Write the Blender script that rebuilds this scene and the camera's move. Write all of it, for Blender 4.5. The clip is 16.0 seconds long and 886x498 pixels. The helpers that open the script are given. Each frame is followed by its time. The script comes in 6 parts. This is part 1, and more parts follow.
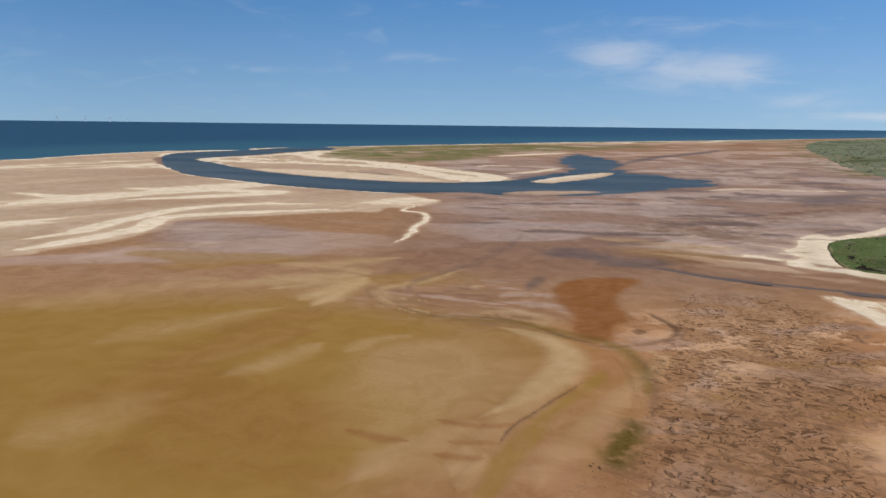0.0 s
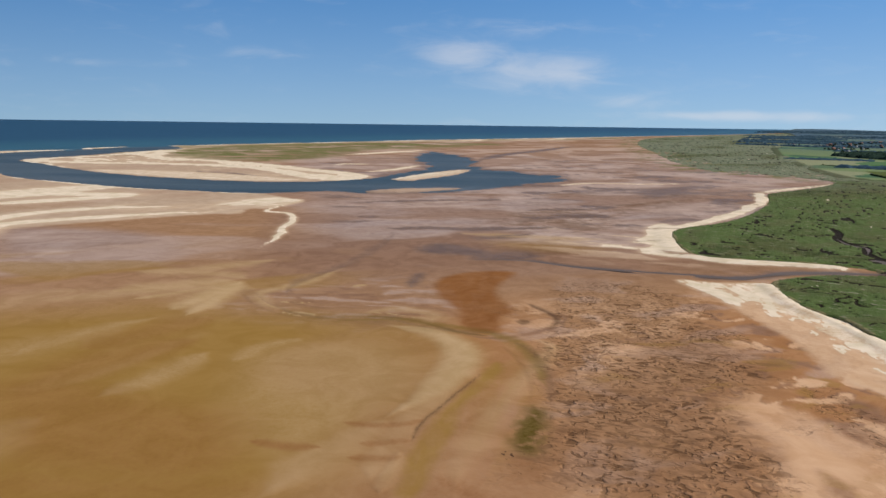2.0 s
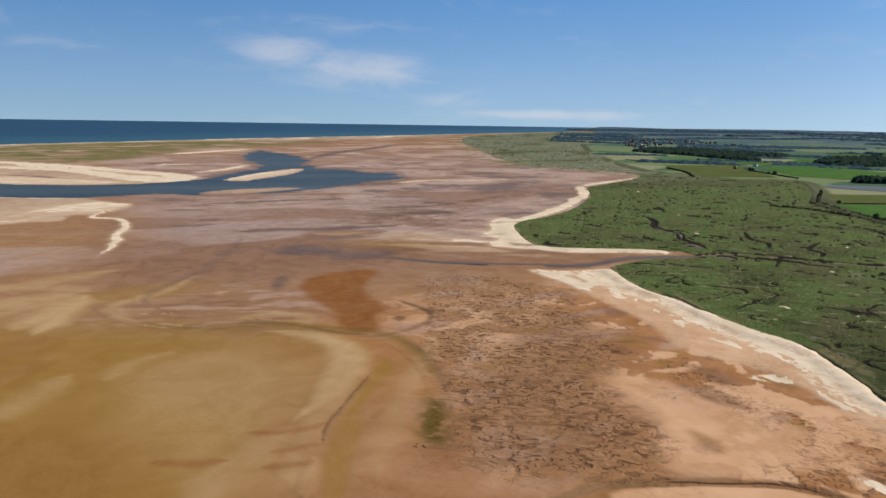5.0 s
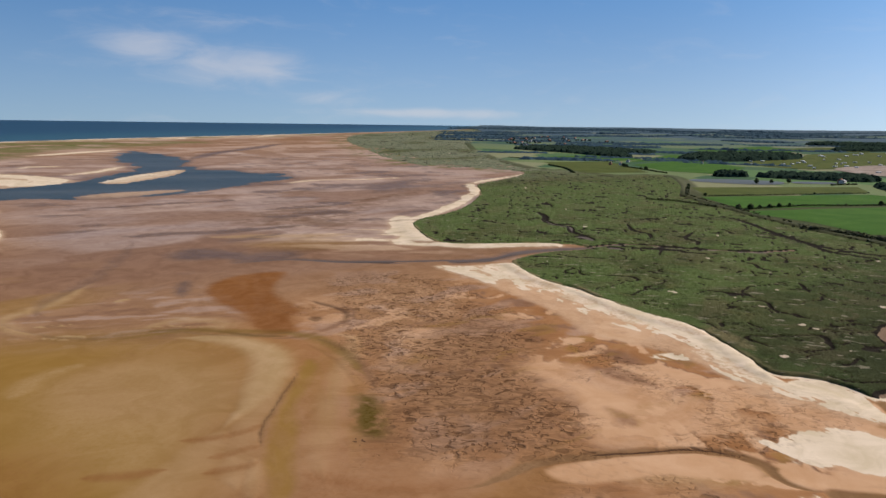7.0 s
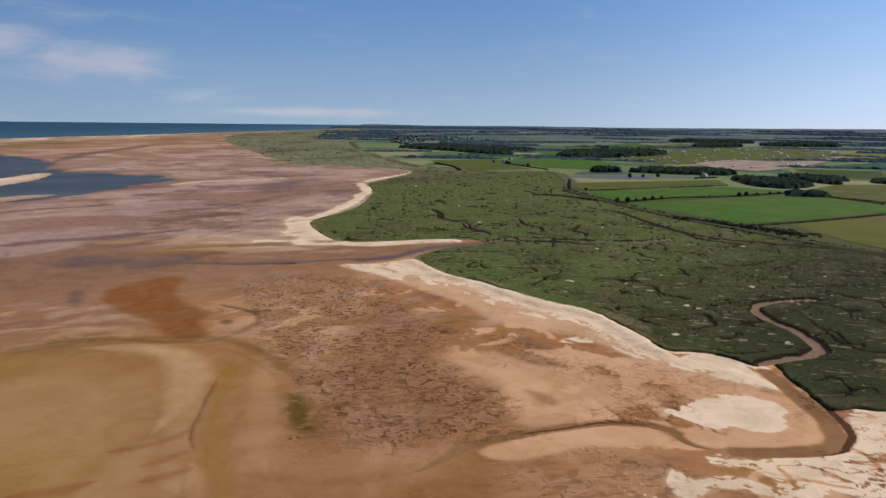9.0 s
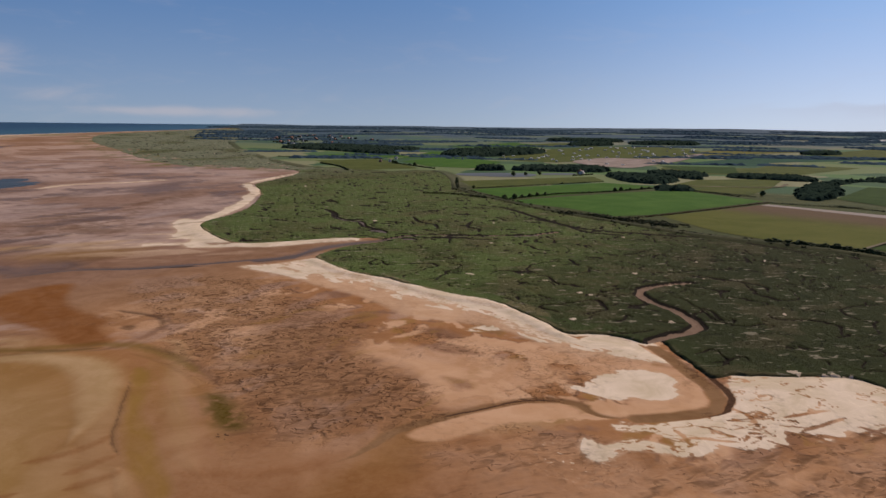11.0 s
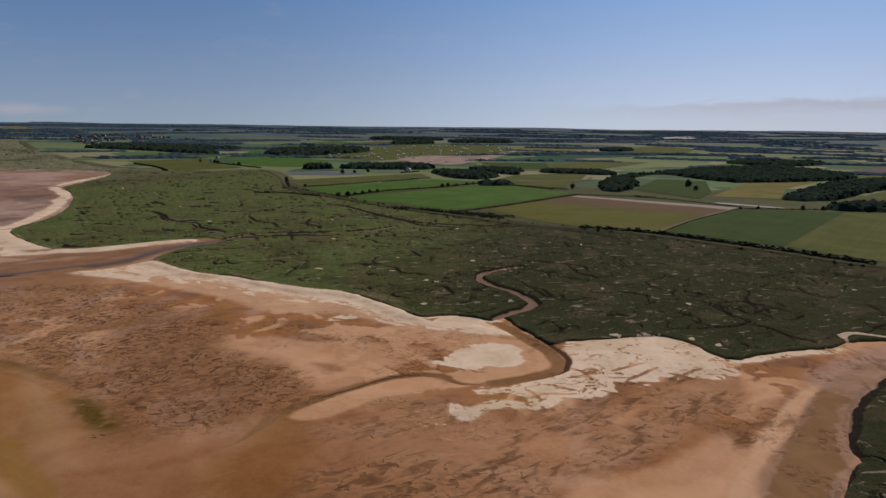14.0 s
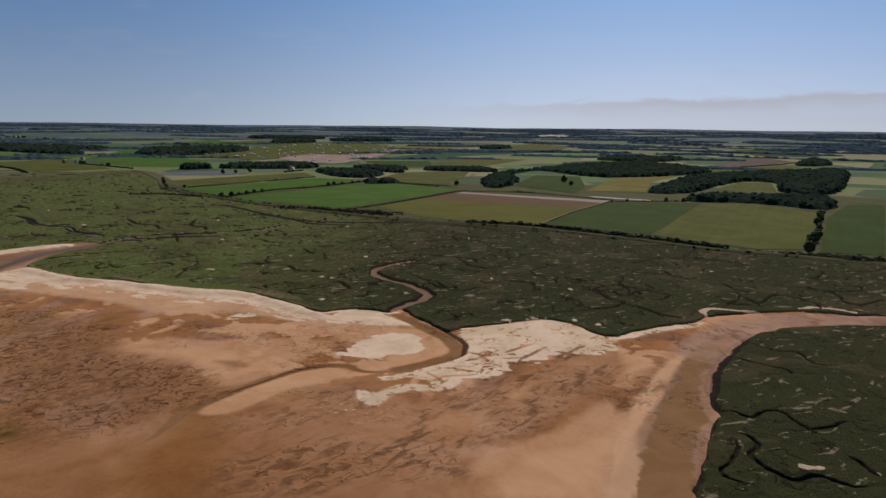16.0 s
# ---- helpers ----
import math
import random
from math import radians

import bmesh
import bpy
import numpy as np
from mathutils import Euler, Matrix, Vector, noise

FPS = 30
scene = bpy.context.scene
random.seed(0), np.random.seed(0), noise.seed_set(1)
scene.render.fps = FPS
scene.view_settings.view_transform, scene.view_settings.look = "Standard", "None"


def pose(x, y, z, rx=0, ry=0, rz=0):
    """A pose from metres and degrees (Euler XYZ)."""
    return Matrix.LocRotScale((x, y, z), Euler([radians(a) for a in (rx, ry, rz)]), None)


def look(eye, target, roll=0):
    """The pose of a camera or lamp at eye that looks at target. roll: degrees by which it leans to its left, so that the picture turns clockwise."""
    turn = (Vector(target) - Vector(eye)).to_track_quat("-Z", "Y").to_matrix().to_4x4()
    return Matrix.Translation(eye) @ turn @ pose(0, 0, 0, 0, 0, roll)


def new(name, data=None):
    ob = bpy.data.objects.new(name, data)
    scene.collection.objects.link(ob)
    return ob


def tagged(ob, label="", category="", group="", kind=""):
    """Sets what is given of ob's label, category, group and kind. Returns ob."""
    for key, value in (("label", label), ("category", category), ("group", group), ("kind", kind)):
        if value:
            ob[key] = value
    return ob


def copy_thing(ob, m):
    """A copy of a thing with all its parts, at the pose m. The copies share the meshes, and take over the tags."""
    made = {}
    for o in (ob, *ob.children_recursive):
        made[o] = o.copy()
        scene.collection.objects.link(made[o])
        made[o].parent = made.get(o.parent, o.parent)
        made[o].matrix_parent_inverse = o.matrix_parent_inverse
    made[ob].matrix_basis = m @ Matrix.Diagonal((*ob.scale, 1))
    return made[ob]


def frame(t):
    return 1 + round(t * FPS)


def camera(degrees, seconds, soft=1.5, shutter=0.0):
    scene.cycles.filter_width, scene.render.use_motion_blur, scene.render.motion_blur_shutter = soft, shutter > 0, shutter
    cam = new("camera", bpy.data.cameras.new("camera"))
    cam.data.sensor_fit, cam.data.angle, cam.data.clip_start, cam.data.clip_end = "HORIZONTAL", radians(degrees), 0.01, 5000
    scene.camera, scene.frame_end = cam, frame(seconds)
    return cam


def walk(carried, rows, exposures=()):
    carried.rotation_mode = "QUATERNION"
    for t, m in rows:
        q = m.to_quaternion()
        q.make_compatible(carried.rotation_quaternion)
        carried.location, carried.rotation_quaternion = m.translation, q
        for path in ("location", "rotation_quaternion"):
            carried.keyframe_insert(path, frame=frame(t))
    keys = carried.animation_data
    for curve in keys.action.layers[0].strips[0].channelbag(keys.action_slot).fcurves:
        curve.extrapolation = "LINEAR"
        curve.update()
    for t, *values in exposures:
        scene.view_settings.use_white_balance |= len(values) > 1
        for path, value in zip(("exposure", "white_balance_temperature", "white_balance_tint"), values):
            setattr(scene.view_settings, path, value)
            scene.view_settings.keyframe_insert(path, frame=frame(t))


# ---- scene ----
cam = camera(64.9, 16.0)
PATH = [
    (0.0, (0.00, 0.00, 100.00), (0.00, 984.47, -75.56), 0.675),
    (0.5, (-4.09, 0.31, 100.08), (52.84, 983.11, -75.61), 0.695),
    (1.0, (-8.19, 0.63, 100.08), (105.21, 978.50, -75.72), 0.715),
    (1.5, (-12.23, 1.30, 99.98), (154.62, 971.50, -75.69), 0.731),
    (2.0, (-16.16, 1.94, 99.91), (190.33, 964.44, -76.00), 0.756),
    (2.5, (-20.10, 2.77, 99.98), (226.32, 955.89, -75.67), 0.801),
    (3.0, (-24.14, 3.11, 100.08), (261.65, 945.13, -75.81), 0.832),
    (3.5, (-28.03, 3.76, 100.29), (296.29, 933.24, -75.50), 0.848),
    (4.0, (-31.92, 4.34, 100.48), (330.73, 919.54, -75.26), 0.854),
    (6.5, (-53.26, 5.55, 101.67), (492.27, 825.04, -73.92), 0.783),
    (7.0, (-57.24, 6.08, 101.78), (521.55, 802.42, -73.84), 0.740),
    (7.5, (-61.30, 6.86, 101.90), (550.38, 778.17, -74.00), 0.699),
    (8.0, (-65.27, 7.39, 101.95), (577.55, 752.92, -74.00), 0.668),
    (8.5, (-69.25, 8.19, 101.95), (604.48, 725.98, -73.76), 0.635),
    (9.0, (-73.41, 9.00, 101.79), (630.46, 697.36, -73.49), 0.582),
    (11.5, (-93.79, 11.91, 101.34), (738.26, 538.61, -72.69), 0.632),
    (12.0, (-97.86, 12.48, 101.36), (755.67, 503.44, -73.11), 0.637),
    (12.5, (-101.90, 12.90, 101.35), (771.52, 467.52, -73.13), 0.649),
    (13.0, (-106.38, 13.61, 101.28), (785.61, 430.79, -72.83), 0.663),
    (13.5, (-110.74, 14.18, 101.10), (798.19, 393.29, -72.47), 0.675),
    (14.0, (-115.42, 14.81, 100.93), (808.89, 355.07, -71.94), 0.701),
    (14.5, (-119.70, 15.36, 100.75), (818.30, 315.98, -71.82), 0.715),
    (15.0, (-123.80, 15.84, 100.67), (825.99, 276.87, -71.85), 0.716),
    (15.5, (-127.81, 16.48, 100.77), (832.05, 237.43, -71.96), 0.702),
    (16.0, (-130.91, 17.11, 101.02), (837.32, 197.58, -72.06), 0.669),
]
walk(cam, [(t, look(eye, target, roll)) for t, eye, target, roll in PATH],
     [(0.0, -0.08, 6120, 6), (4.0, -0.05, 6300, 7), (7.0, -0.18, 6480, 10), (9.0, -0.3, 6620, 14), (11.5, -0.65, 6780, 20), (13.0, -0.78, 6830, 20), (16.0, -0.74, 6950, 19)])

# ---- light and sky ----
SUN_AZ, SUN_EL = 97.0, 40.0


class Nodes:
    """Short hand for node trees."""

    def __init__(self, tree):
        self.t = tree
        tree.nodes.clear()

    def node(self, kind):
        return self.t.nodes.new(kind)

    def put(self, socket, value):
        if isinstance(value, bpy.types.NodeSocket):
            self.t.links.new(value, socket)
        elif value is not None:
            socket.default_value = value

    def math(self, op, a, b=0.0, c=0.0):
        n = self.node("ShaderNodeMath")
        n.operation = op
        for s, v in zip(n.inputs, (a, b, c)):
            self.put(s, v)
        return n.outputs[0]

    def step(self, x, lo, hi, a=0.0, b=1.0):
        n = self.node("ShaderNodeMapRange")
        n.interpolation_type = "SMOOTHSTEP"
        for s, v in zip(n.inputs, (x, lo, hi, a, b)):
            self.put(s, v)
        return n.outputs[0]

    def mix(self, f, a, b, how="MIX"):
        n = self.node("ShaderNodeMix")
        n.data_type, n.blend_type = "RGBA", how
        self.put(n.inputs[0], f)
        for s, v in ((n.inputs[6], a), (n.inputs[7], b)):
            self.put(s, (*v, 1.0) if isinstance(v, tuple) and len(v) == 3 else v)
        return n.outputs[2]

    def bent(self, vec, scale, reach):
        n = self.node("ShaderNodeTexNoise")
        self.put(n.inputs["Vector"], vec)
        n.inputs["Scale"].default_value, n.inputs["Detail"].default_value = scale, 2.0
        m = self.node("ShaderNodeVectorMath")
        m.operation = "MULTIPLY_ADD"
        self.put(m.inputs[0], n.outputs["Color"])
        m.inputs[1].default_value = (reach, reach, 0.0)
        self.put(m.inputs[2], vec)
        return m.outputs[0]

    def cracks(self, vec, scale):
        n = self.node("ShaderNodeTexVoronoi")
        n.voronoi_dimensions, n.feature = "2D", "DISTANCE_TO_EDGE"
        self.put(n.inputs["Vector"], vec)
        n.inputs["Scale"].default_value = scale
        return n.outputs["Distance"]

    def noise(self, vec, scale, detail=4.0, rough=0.55, warp=0.0):
        n = self.node("ShaderNodeTexNoise")
        self.put(n.inputs["Vector"], vec)
        self.put(n.inputs["Scale"], scale)
        self.put(n.inputs["Detail"], detail)
        self.put(n.inputs["Roughness"], rough)
        self.put(n.inputs["Distortion"], warp)
        return n.outputs["Fac"]

    def attr(self, name):
        n = self.node("ShaderNodeAttribute")
        n.attribute_name = name
        return n.outputs["Fac"]

    def place(self, sx=1.0, sy=1.0, sz=1.0, turn=0.0):
        v = self.node("ShaderNodeNewGeometry").outputs["Position"]
        for spin, size in (((0, 0, turn), (1, 1, 1)), ((0, 0, 0), (sx, sy, sz))):
            if any(spin) or size != (1, 1, 1):
                m = self.node("ShaderNodeMapping")
                self.put(m.inputs["Vector"], v)
                m.inputs["Rotation"].default_value, m.inputs["Scale"].default_value = spin, size
                v = m.outputs[0]
        return v


def sky():
    world = bpy.data.worlds.new("sky")
    world.use_nodes = True
    n = Nodes(world.node_tree)
    tex = n.node("ShaderNodeTexSky")
    tex.sky_type, tex.sun_disc = "NISHITA", False
    tex.sun_elevation, tex.sun_rotation = radians(SUN_EL), radians(SUN_AZ)
    tex.altitude, tex.air_density, tex.dust_density, tex.ozone_density = 0.0, 1.0, 0.7, 3.0
    way = n.node("ShaderNodeTexCoord").outputs["Generated"]
    lift = n.node("ShaderNodeMapping")
    n.put(lift.inputs["Vector"], way)
    lift.inputs["Scale"].default_value, lift.inputs["Location"].default_value = (1.0, 1.0, 0.75), (0.0, 0.0, 0.10)
    n.put(tex.inputs["Vector"], lift.outputs[0])
    s = n.node("ShaderNodeSeparateXYZ")
    n.put(s.inputs[0], way)
    az = n.math("MULTIPLY", n.math("ARCTAN2", s.outputs[0], s.outputs[1]), 57.2958)
    el = n.math("MULTIPLY", n.math("ARCSINE", s.outputs[2]), 57.2958)
    c = n.node("ShaderNodeCombineXYZ")
    n.put(c.inputs[0], n.math("MULTIPLY", az, 0.28))
    n.put(c.inputs[1], el)
    fluff = n.noise(c.outputs[0], 0.75, 6.0, 0.6, 0.6)
    wisp = n.noise(c.outputs[0], 0.45, 5.0, 0.55, 1.2)

    def window(a, ra, e, re):
        u = n.math("DIVIDE", n.math("SUBTRACT", az, a), ra)
        v = n.math("DIVIDE", n.math("SUBTRACT", el, e), re)
        return n.math("EXPONENT", n.math("MULTIPLY", n.math("ADD", n.math("MULTIPLY", u, u), n.math("MULTIPLY", v, v)), -1.0))

    total = None
    for a, ra, e, re, amount in CLOUDS:
        w = n.math("MULTIPLY", window(a, ra, e, re), amount)
        total = w if total is None else n.math("MAXIMUM", total, w)
    puff = n.step(n.math("ADD", n.math("MULTIPLY", fluff, 0.9), n.math("MULTIPLY", total, 0.75)), 0.48, 1.25)
    thin = n.math("MULTIPLY", n.step(wisp, 0.55, 0.8), 0.10)
    # low bank over the land, with a flat hazy foot
    top = n.math("ADD", n.math("MULTIPLY", n.math("SUBTRACT", az, 80.0), 0.035), n.math("MULTIPLY", n.math("SUBTRACT", fluff, 0.5), 1.6))
    top = n.math("ADD", top, 1.9)
    bank = n.math("MULTIPLY", n.step(n.math("SUBTRACT", top, el), 0.0, 0.5), n.step(az, 72.0, 100.0))
    bank = n.math("MULTIPLY", bank, n.step(az, 150.0, 190.0, 1.0, 0.0))
    cloud = n.math("MAXIMUM", n.math("MULTIPLY", puff, 0.46), n.math("MAXIMUM", thin, n.math("MULTIPLY", bank, n.step(n.math("SUBTRACT", top, el), 0.15, 1.6, 0.85, 0.42))))
    tint = n.mix(1.0, tex.outputs[0], SKY_TINT, "MULTIPLY")
    deep = n.step(el, -1.0, 14.0)
    tint = n.mix(deep, tint, n.mix(1.0, tint, SKY_DEEP, "MULTIPLY"))
    tint = n.mix(n.step(el, 12.0, 60.0), tint, n.mix(1.0, tint, SKY_ZENITH, "MULTIPLY"))
    dim = n.math("SUBTRACT", 1.0, n.math("ADD", n.math("MULTIPLY", window(54.0, 20.0, 5.0, 14.0), 0.17), n.step(az, 0.0, -30.0, 0.0, 0.16)))
    tint = n.mix(1.0, tint, dim, "MULTIPLY")
    full = n.mix(cloud, tint, n.mix(n.step(az, 55.0, 70.0), CLOUD_COLOUR, BANK_COLOUR))
    bg = n.node("ShaderNodeBackground")
    n.put(bg.inputs[0], full)
    bg.inputs[1].default_value = SKY_STRENGTH
    n.put(n.node("ShaderNodeOutputWorld").inputs[0], bg.outputs[0])
    scene.world = world


# azimuth, half width, elevation, half height (degrees), amount
CLOUDS = [(13.2, 3.6, 5.3, 1.2, 0.95), (19.8, 5.5, 4.2, 1.4, 0.9), (17.0, 5.5, 7.4, 0.8, 0.35), (35.0, 7.5, 0.9, 0.4, 0.9),
          (26.0, 5.0, 2.0, 0.8, 0.4), (-14.0, 4.5, 4.1, 0.35, 0.35), (-2.0, 4.5, 5.2, 0.5, 0.3)]
SKY_TINT = (0.85, 0.885, 0.975)
SKY_DEEP = (0.50, 0.79, 0.97)
CLOUD_COLOUR = (6.4, 6.1, 6.2)
BANK_COLOUR = (5.1, 5.7, 6.7)
SKY_ZENITH = (0.38, 0.46, 0.62)
SKY_STRENGTH = 0.125
sky()
sun = bpy.data.lights.new("sun", "SUN")
sun.energy, sun.angle, sun.color = 5.0, radians(0.5), (1.0, 0.91, 0.78)
a, e = radians(SUN_AZ), radians(SUN_EL)
toward = Vector((math.sin(a) * math.cos(e), math.cos(a) * math.cos(e), math.sin(e)))
lamp = new("sun", sun)
lamp.matrix_world = look(toward * 300, (0, 0, 0))


# ---- materials ----
def material(name, build):
    m = bpy.data.materials.new(name)
    m.use_nodes = True
    n = Nodes(m.node_tree)
    p = n.node("ShaderNodeBsdfPrincipled")
    n.put(n.node("ShaderNodeOutputMaterial").inputs[0], p.outputs[0])
    colour, rough, height, depth, spec = build(n)
    n.put(p.inputs["Base Color"], (*colour, 1.0) if isinstance(colour, tuple) else colour)
    n.put(p.inputs["Roughness"], rough)
    n.put(p.inputs["Specular IOR Level"], spec)
    if height is not None:
        b = n.node("ShaderNodeBump")
        b.inputs["Strength"].default_value = 1.0
        b.inputs["Distance"].default_value = depth
        n.put(b.inputs["Height"], height)
        n.put(p.inputs["Normal"], b.outputs[0])
    return m


def flats(n):
    """Sand and mud of the bay; the kinds of ground come in as layers."""
    v = n.place()
    mid, fine, grain = n.noise(v, 0.05, 5.0, 0.6, 1.2), n.noise(v, 0.5, 4.0, 0.6, 0.5), n.noise(v, 2.6, 3.0, 0.65)
    ebb = n.noise(n.place(0.035, 0.12, 1.0, 0.6), 1.0, 5.0, 0.6, 1.8)

    # pools, cracks and torn edges where the mud is worn
    gap, blot = n.noise(v, 0.31, 1.5, 0.5), n.noise(n.place(0.19, 0.27, 1.0, 0.3), 1.0, 0.8, 0.45, 0.5)
    lens = n.noise(n.place(0.30, 0.37, 1.0, -0.35), 1.0, 1.0, 0.45, 0.7)
    dash = n.math("MAXIMUM", n.step(blot, 0.62, 0.68), n.math("MULTIPLY", n.step(lens, 0.65, 0.71), 0.8))
    wave = n.noise(n.place(0.17, 0.25, 1.0, 0.25), 1.0, 0.6, 0.5, 0.6)
    worm = n.math("MULTIPLY", n.step(n.math("ABSOLUTE", n.math("SUBTRACT", wave, 0.5)), 0.050, 0.022), n.step(gap, 0.50, 0.56))
    dash = n.math("MAXIMUM", dash, n.math("MULTIPLY", worm, 0.9))
    hollow = n.math("MAXIMUM", n.step(blot, 0.50, 0.62), n.step(blot, 0.46, 0.36, 0.0, 0.6))
    net = n.cracks(n.bent(v, 0.10, 12.0), 0.085)
    thin = n.step(gap, 0.46, 0.66, 0.002, 0.06)
    split = n.math("MULTIPLY", n.step(n.math("DIVIDE", net, thin), 1.0, 0.5), n.step(n.noise(v, 0.026, 2.0, 0.5), 0.46, 0.56))
    dash = n.math("MAXIMUM", dash, n.math("MULTIPLY", split, 0.75))
    torn = n.noise(n.place(0.085, 0.22, 1.0, 0.47), 1.0, 1.8, 0.5, 0.6)
    rip = n.math("MAXIMUM", n.step(torn, 0.50, 0.68, 0.0, 0.75), n.math("MULTIPLY", n.step(lens, 0.63, 0.70), 0.6))
    worn, rough_ = n.attr("worn"), n.attr("rough")
    cuts = n.math("MAXIMUM", n.math("MULTIPLY", worn, dash), n.math("MULTIPLY", rough_, rip))
    soft = n.math("MAXIMUM", n.math("MULTIPLY", worn, hollow), n.math("MULTIPLY", rough_, n.step(torn, 0.46, 0.60, 0.0, 0.7)))

    def tone(a, b, mask=mid, lo=0.32, hi=0.68):
        return n.mix(n.step(mask, lo, hi), a, b)

    def layer(name, c, over, amount=1.0):
        w = n.attr(name)
        wob = n.math("MULTIPLY", n.math("MULTIPLY", w, n.math("SUBTRACT", 1.0, w)), n.math("MULTIPLY", n.math("SUBTRACT", fine, 0.5), 2.8))
        f = n.math("MULTIPLY", n.math("ADD", w, wob), amount)
        clamp = n.node("ShaderNodeClamp")
        n.put(clamp.inputs[0], f)
        return n.mix(clamp.outputs[0], c, over)

    def crisp(name, c, over, lo=0.40, hi=0.56, fray=0.30):
        w = n.math("ADD", n.attr(name), n.math("MULTIPLY", n.math("SUBTRACT", n.math("ADD", n.math("MULTIPLY", fine, 0.7), n.math("MULTIPLY", mid, 0.3)), 0.5), fray))
        return n.mix(n.step(w, lo, hi), c, over)

    c = tone((0.318, 0.171, 0.083), (0.378, 0.211, 0.108))
    c = n.mix(n.step(ebb, 0.42, 0.26, 0.0, 0.32), c, (0.245, 0.130, 0.077))
    c = layer("rust", c, tone((0.325, 0.147, 0.059), (0.400, 0.196, 0.086)))
    c = layer("mauve", c, tone((0.308, 0.223, 0.194), (0.378, 0.289, 0.252)))
    c = layer("drift", c, tone((0.452, 0.316, 0.239), (0.525, 0.377, 0.297)))
    c = layer("dusk", c, tone((0.205, 0.107, 0.064), (0.259, 0.141, 0.085)))
    c = layer("sand", c, tone((0.420, 0.287, 0.183), (0.490, 0.346, 0.233)))
    c = layer("gold", c, tone((0.282, 0.154, 0.037), (0.310, 0.173, 0.047)))
    c = layer("veil", c, tone((0.420, 0.266, 0.122), (0.480, 0.312, 0.157)))
    c = layer("pink", c, tone((0.570, 0.325, 0.170), (0.640, 0.385, 0.220)))
    c = layer("red", c, tone((0.216, 0.083, 0.026), (0.263, 0.110, 0.038)))
    c = layer("wet", c, tone((0.132, 0.078, 0.050), (0.187, 0.110, 0.067)))
    c = layer("weed", c, tone((0.096, 0.060, 0.012), (0.145, 0.094, 0.026), fine))
    c = layer("grass", c, tone((0.125, 0.124, 0.042), (0.190, 0.168, 0.067), fine))
    c = layer("silt", c, tone((0.225, 0.120, 0.054), (0.285, 0.160, 0.077)))
    c = layer("pale", c, tone((0.600, 0.414, 0.257), (0.660, 0.473, 0.310)))
    c = crisp("pale", c, tone((0.650, 0.512, 0.339), (0.800, 0.640, 0.466)), 0.52, 0.68, 0.36)
    # pit, soft and cuts: wet mud, with the hollows' shade in the colour
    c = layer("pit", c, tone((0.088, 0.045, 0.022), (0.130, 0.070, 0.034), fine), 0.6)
    # ink: dark mud marks, and the creek bank's shaded wall as colour
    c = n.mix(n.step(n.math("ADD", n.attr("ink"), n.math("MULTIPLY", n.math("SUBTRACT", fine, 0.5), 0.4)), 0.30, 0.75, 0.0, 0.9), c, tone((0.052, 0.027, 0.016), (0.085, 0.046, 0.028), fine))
    c = n.mix(n.math("MULTIPLY", soft, 0.25), c, tone((0.150, 0.078, 0.040), (0.190, 0.108, 0.060), fine))
    c = n.mix(n.math("MULTIPLY", cuts, 0.84), c, tone((0.088, 0.040, 0.018), (0.150, 0.076, 0.036), fine))
    c = n.mix(n.step(grain, 0.4, 0.7, 0.0, 0.07), c, n.mix(1.0, c, (0.62, 0.58, 0.54), "MULTIPLY"))
    c = n.mix(n.step(fine, 0.5, 0.75, 0.0, 0.05), c, n.mix(1.0, c, (0.70, 0.66, 0.62), "MULTIPLY"))
    rough = n.math("SUBTRACT", 0.9, n.math("MULTIPLY", n.attr("wet"), 0.4))
    still = n.math("SUBTRACT", 1.0, n.math("MULTIPLY", n.math("MAXIMUM", n.attr("gold"), n.attr("pink")), 0.85))
    low = n.math("ADD", n.math("MULTIPLY", cuts, 0.45), n.math("MULTIPLY", soft, 0.35))
    rise_ = n.math("SUBTRACT", n.math("MULTIPLY", still, n.math("ADD", n.math("MULTIPLY", ebb, 0.25), n.math("MULTIPLY", fine, 0.16))), low)
    return c, rough, rise_, 0.7, n.math("MULTIPLY", n.attr("wet"), 0.12)


def turf(n):
    """Salt marsh: grey-green carpet, bright by the sand, with bare pans and muddy creeks in painted shade."""
    v = n.place()
    big, mid, fine = n.noise(v, 0.011, 4.0, 0.6, 0.7), n.noise(v, 0.07, 5.0, 0.65, 0.8), n.noise(v, 0.6, 4.0, 0.65)
    grain = n.noise(v, 2.2, 3.0, 0.65)
    fleck = n.noise(n.place(0.10, 0.22, 1.0, 0.9), 1.0, 3.0, 0.55, 0.8)
    twist = n.noise(n.place(0.055, 0.085, 1.0, 0.3), 1.0, 0.6, 0.5, 1.3)
    part_ = n.noise(v, 0.075, 0.0, 0.5)
    c = n.mix(n.step(big, 0.35, 0.65), (0.078, 0.089, 0.031), (0.106, 0.113, 0.041))
    c = n.mix(n.step(mid, 0.52, 0.66, 0.0, 0.8), c, (0.128, 0.118, 0.042))
    c = n.mix(n.step(mid, 0.47, 0.36, 0.0, 0.7), c, (0.046, 0.060, 0.018))
    c = n.mix(n.step(n.attr("lush"), 0.2, 0.8, 0.0, 0.85), c, n.mix(mid, (0.086, 0.130, 0.034), (0.136, 0.168, 0.054)))
    c = n.mix(n.step(n.attr("straw"), 0.25, 0.8), c, n.mix(fine, (0.200, 0.170, 0.068), (0.320, 0.265, 0.130)))
    c = n.mix(n.step(fine, 0.55, 0.75, 0.0, 0.5), c, (0.130, 0.125, 0.050))
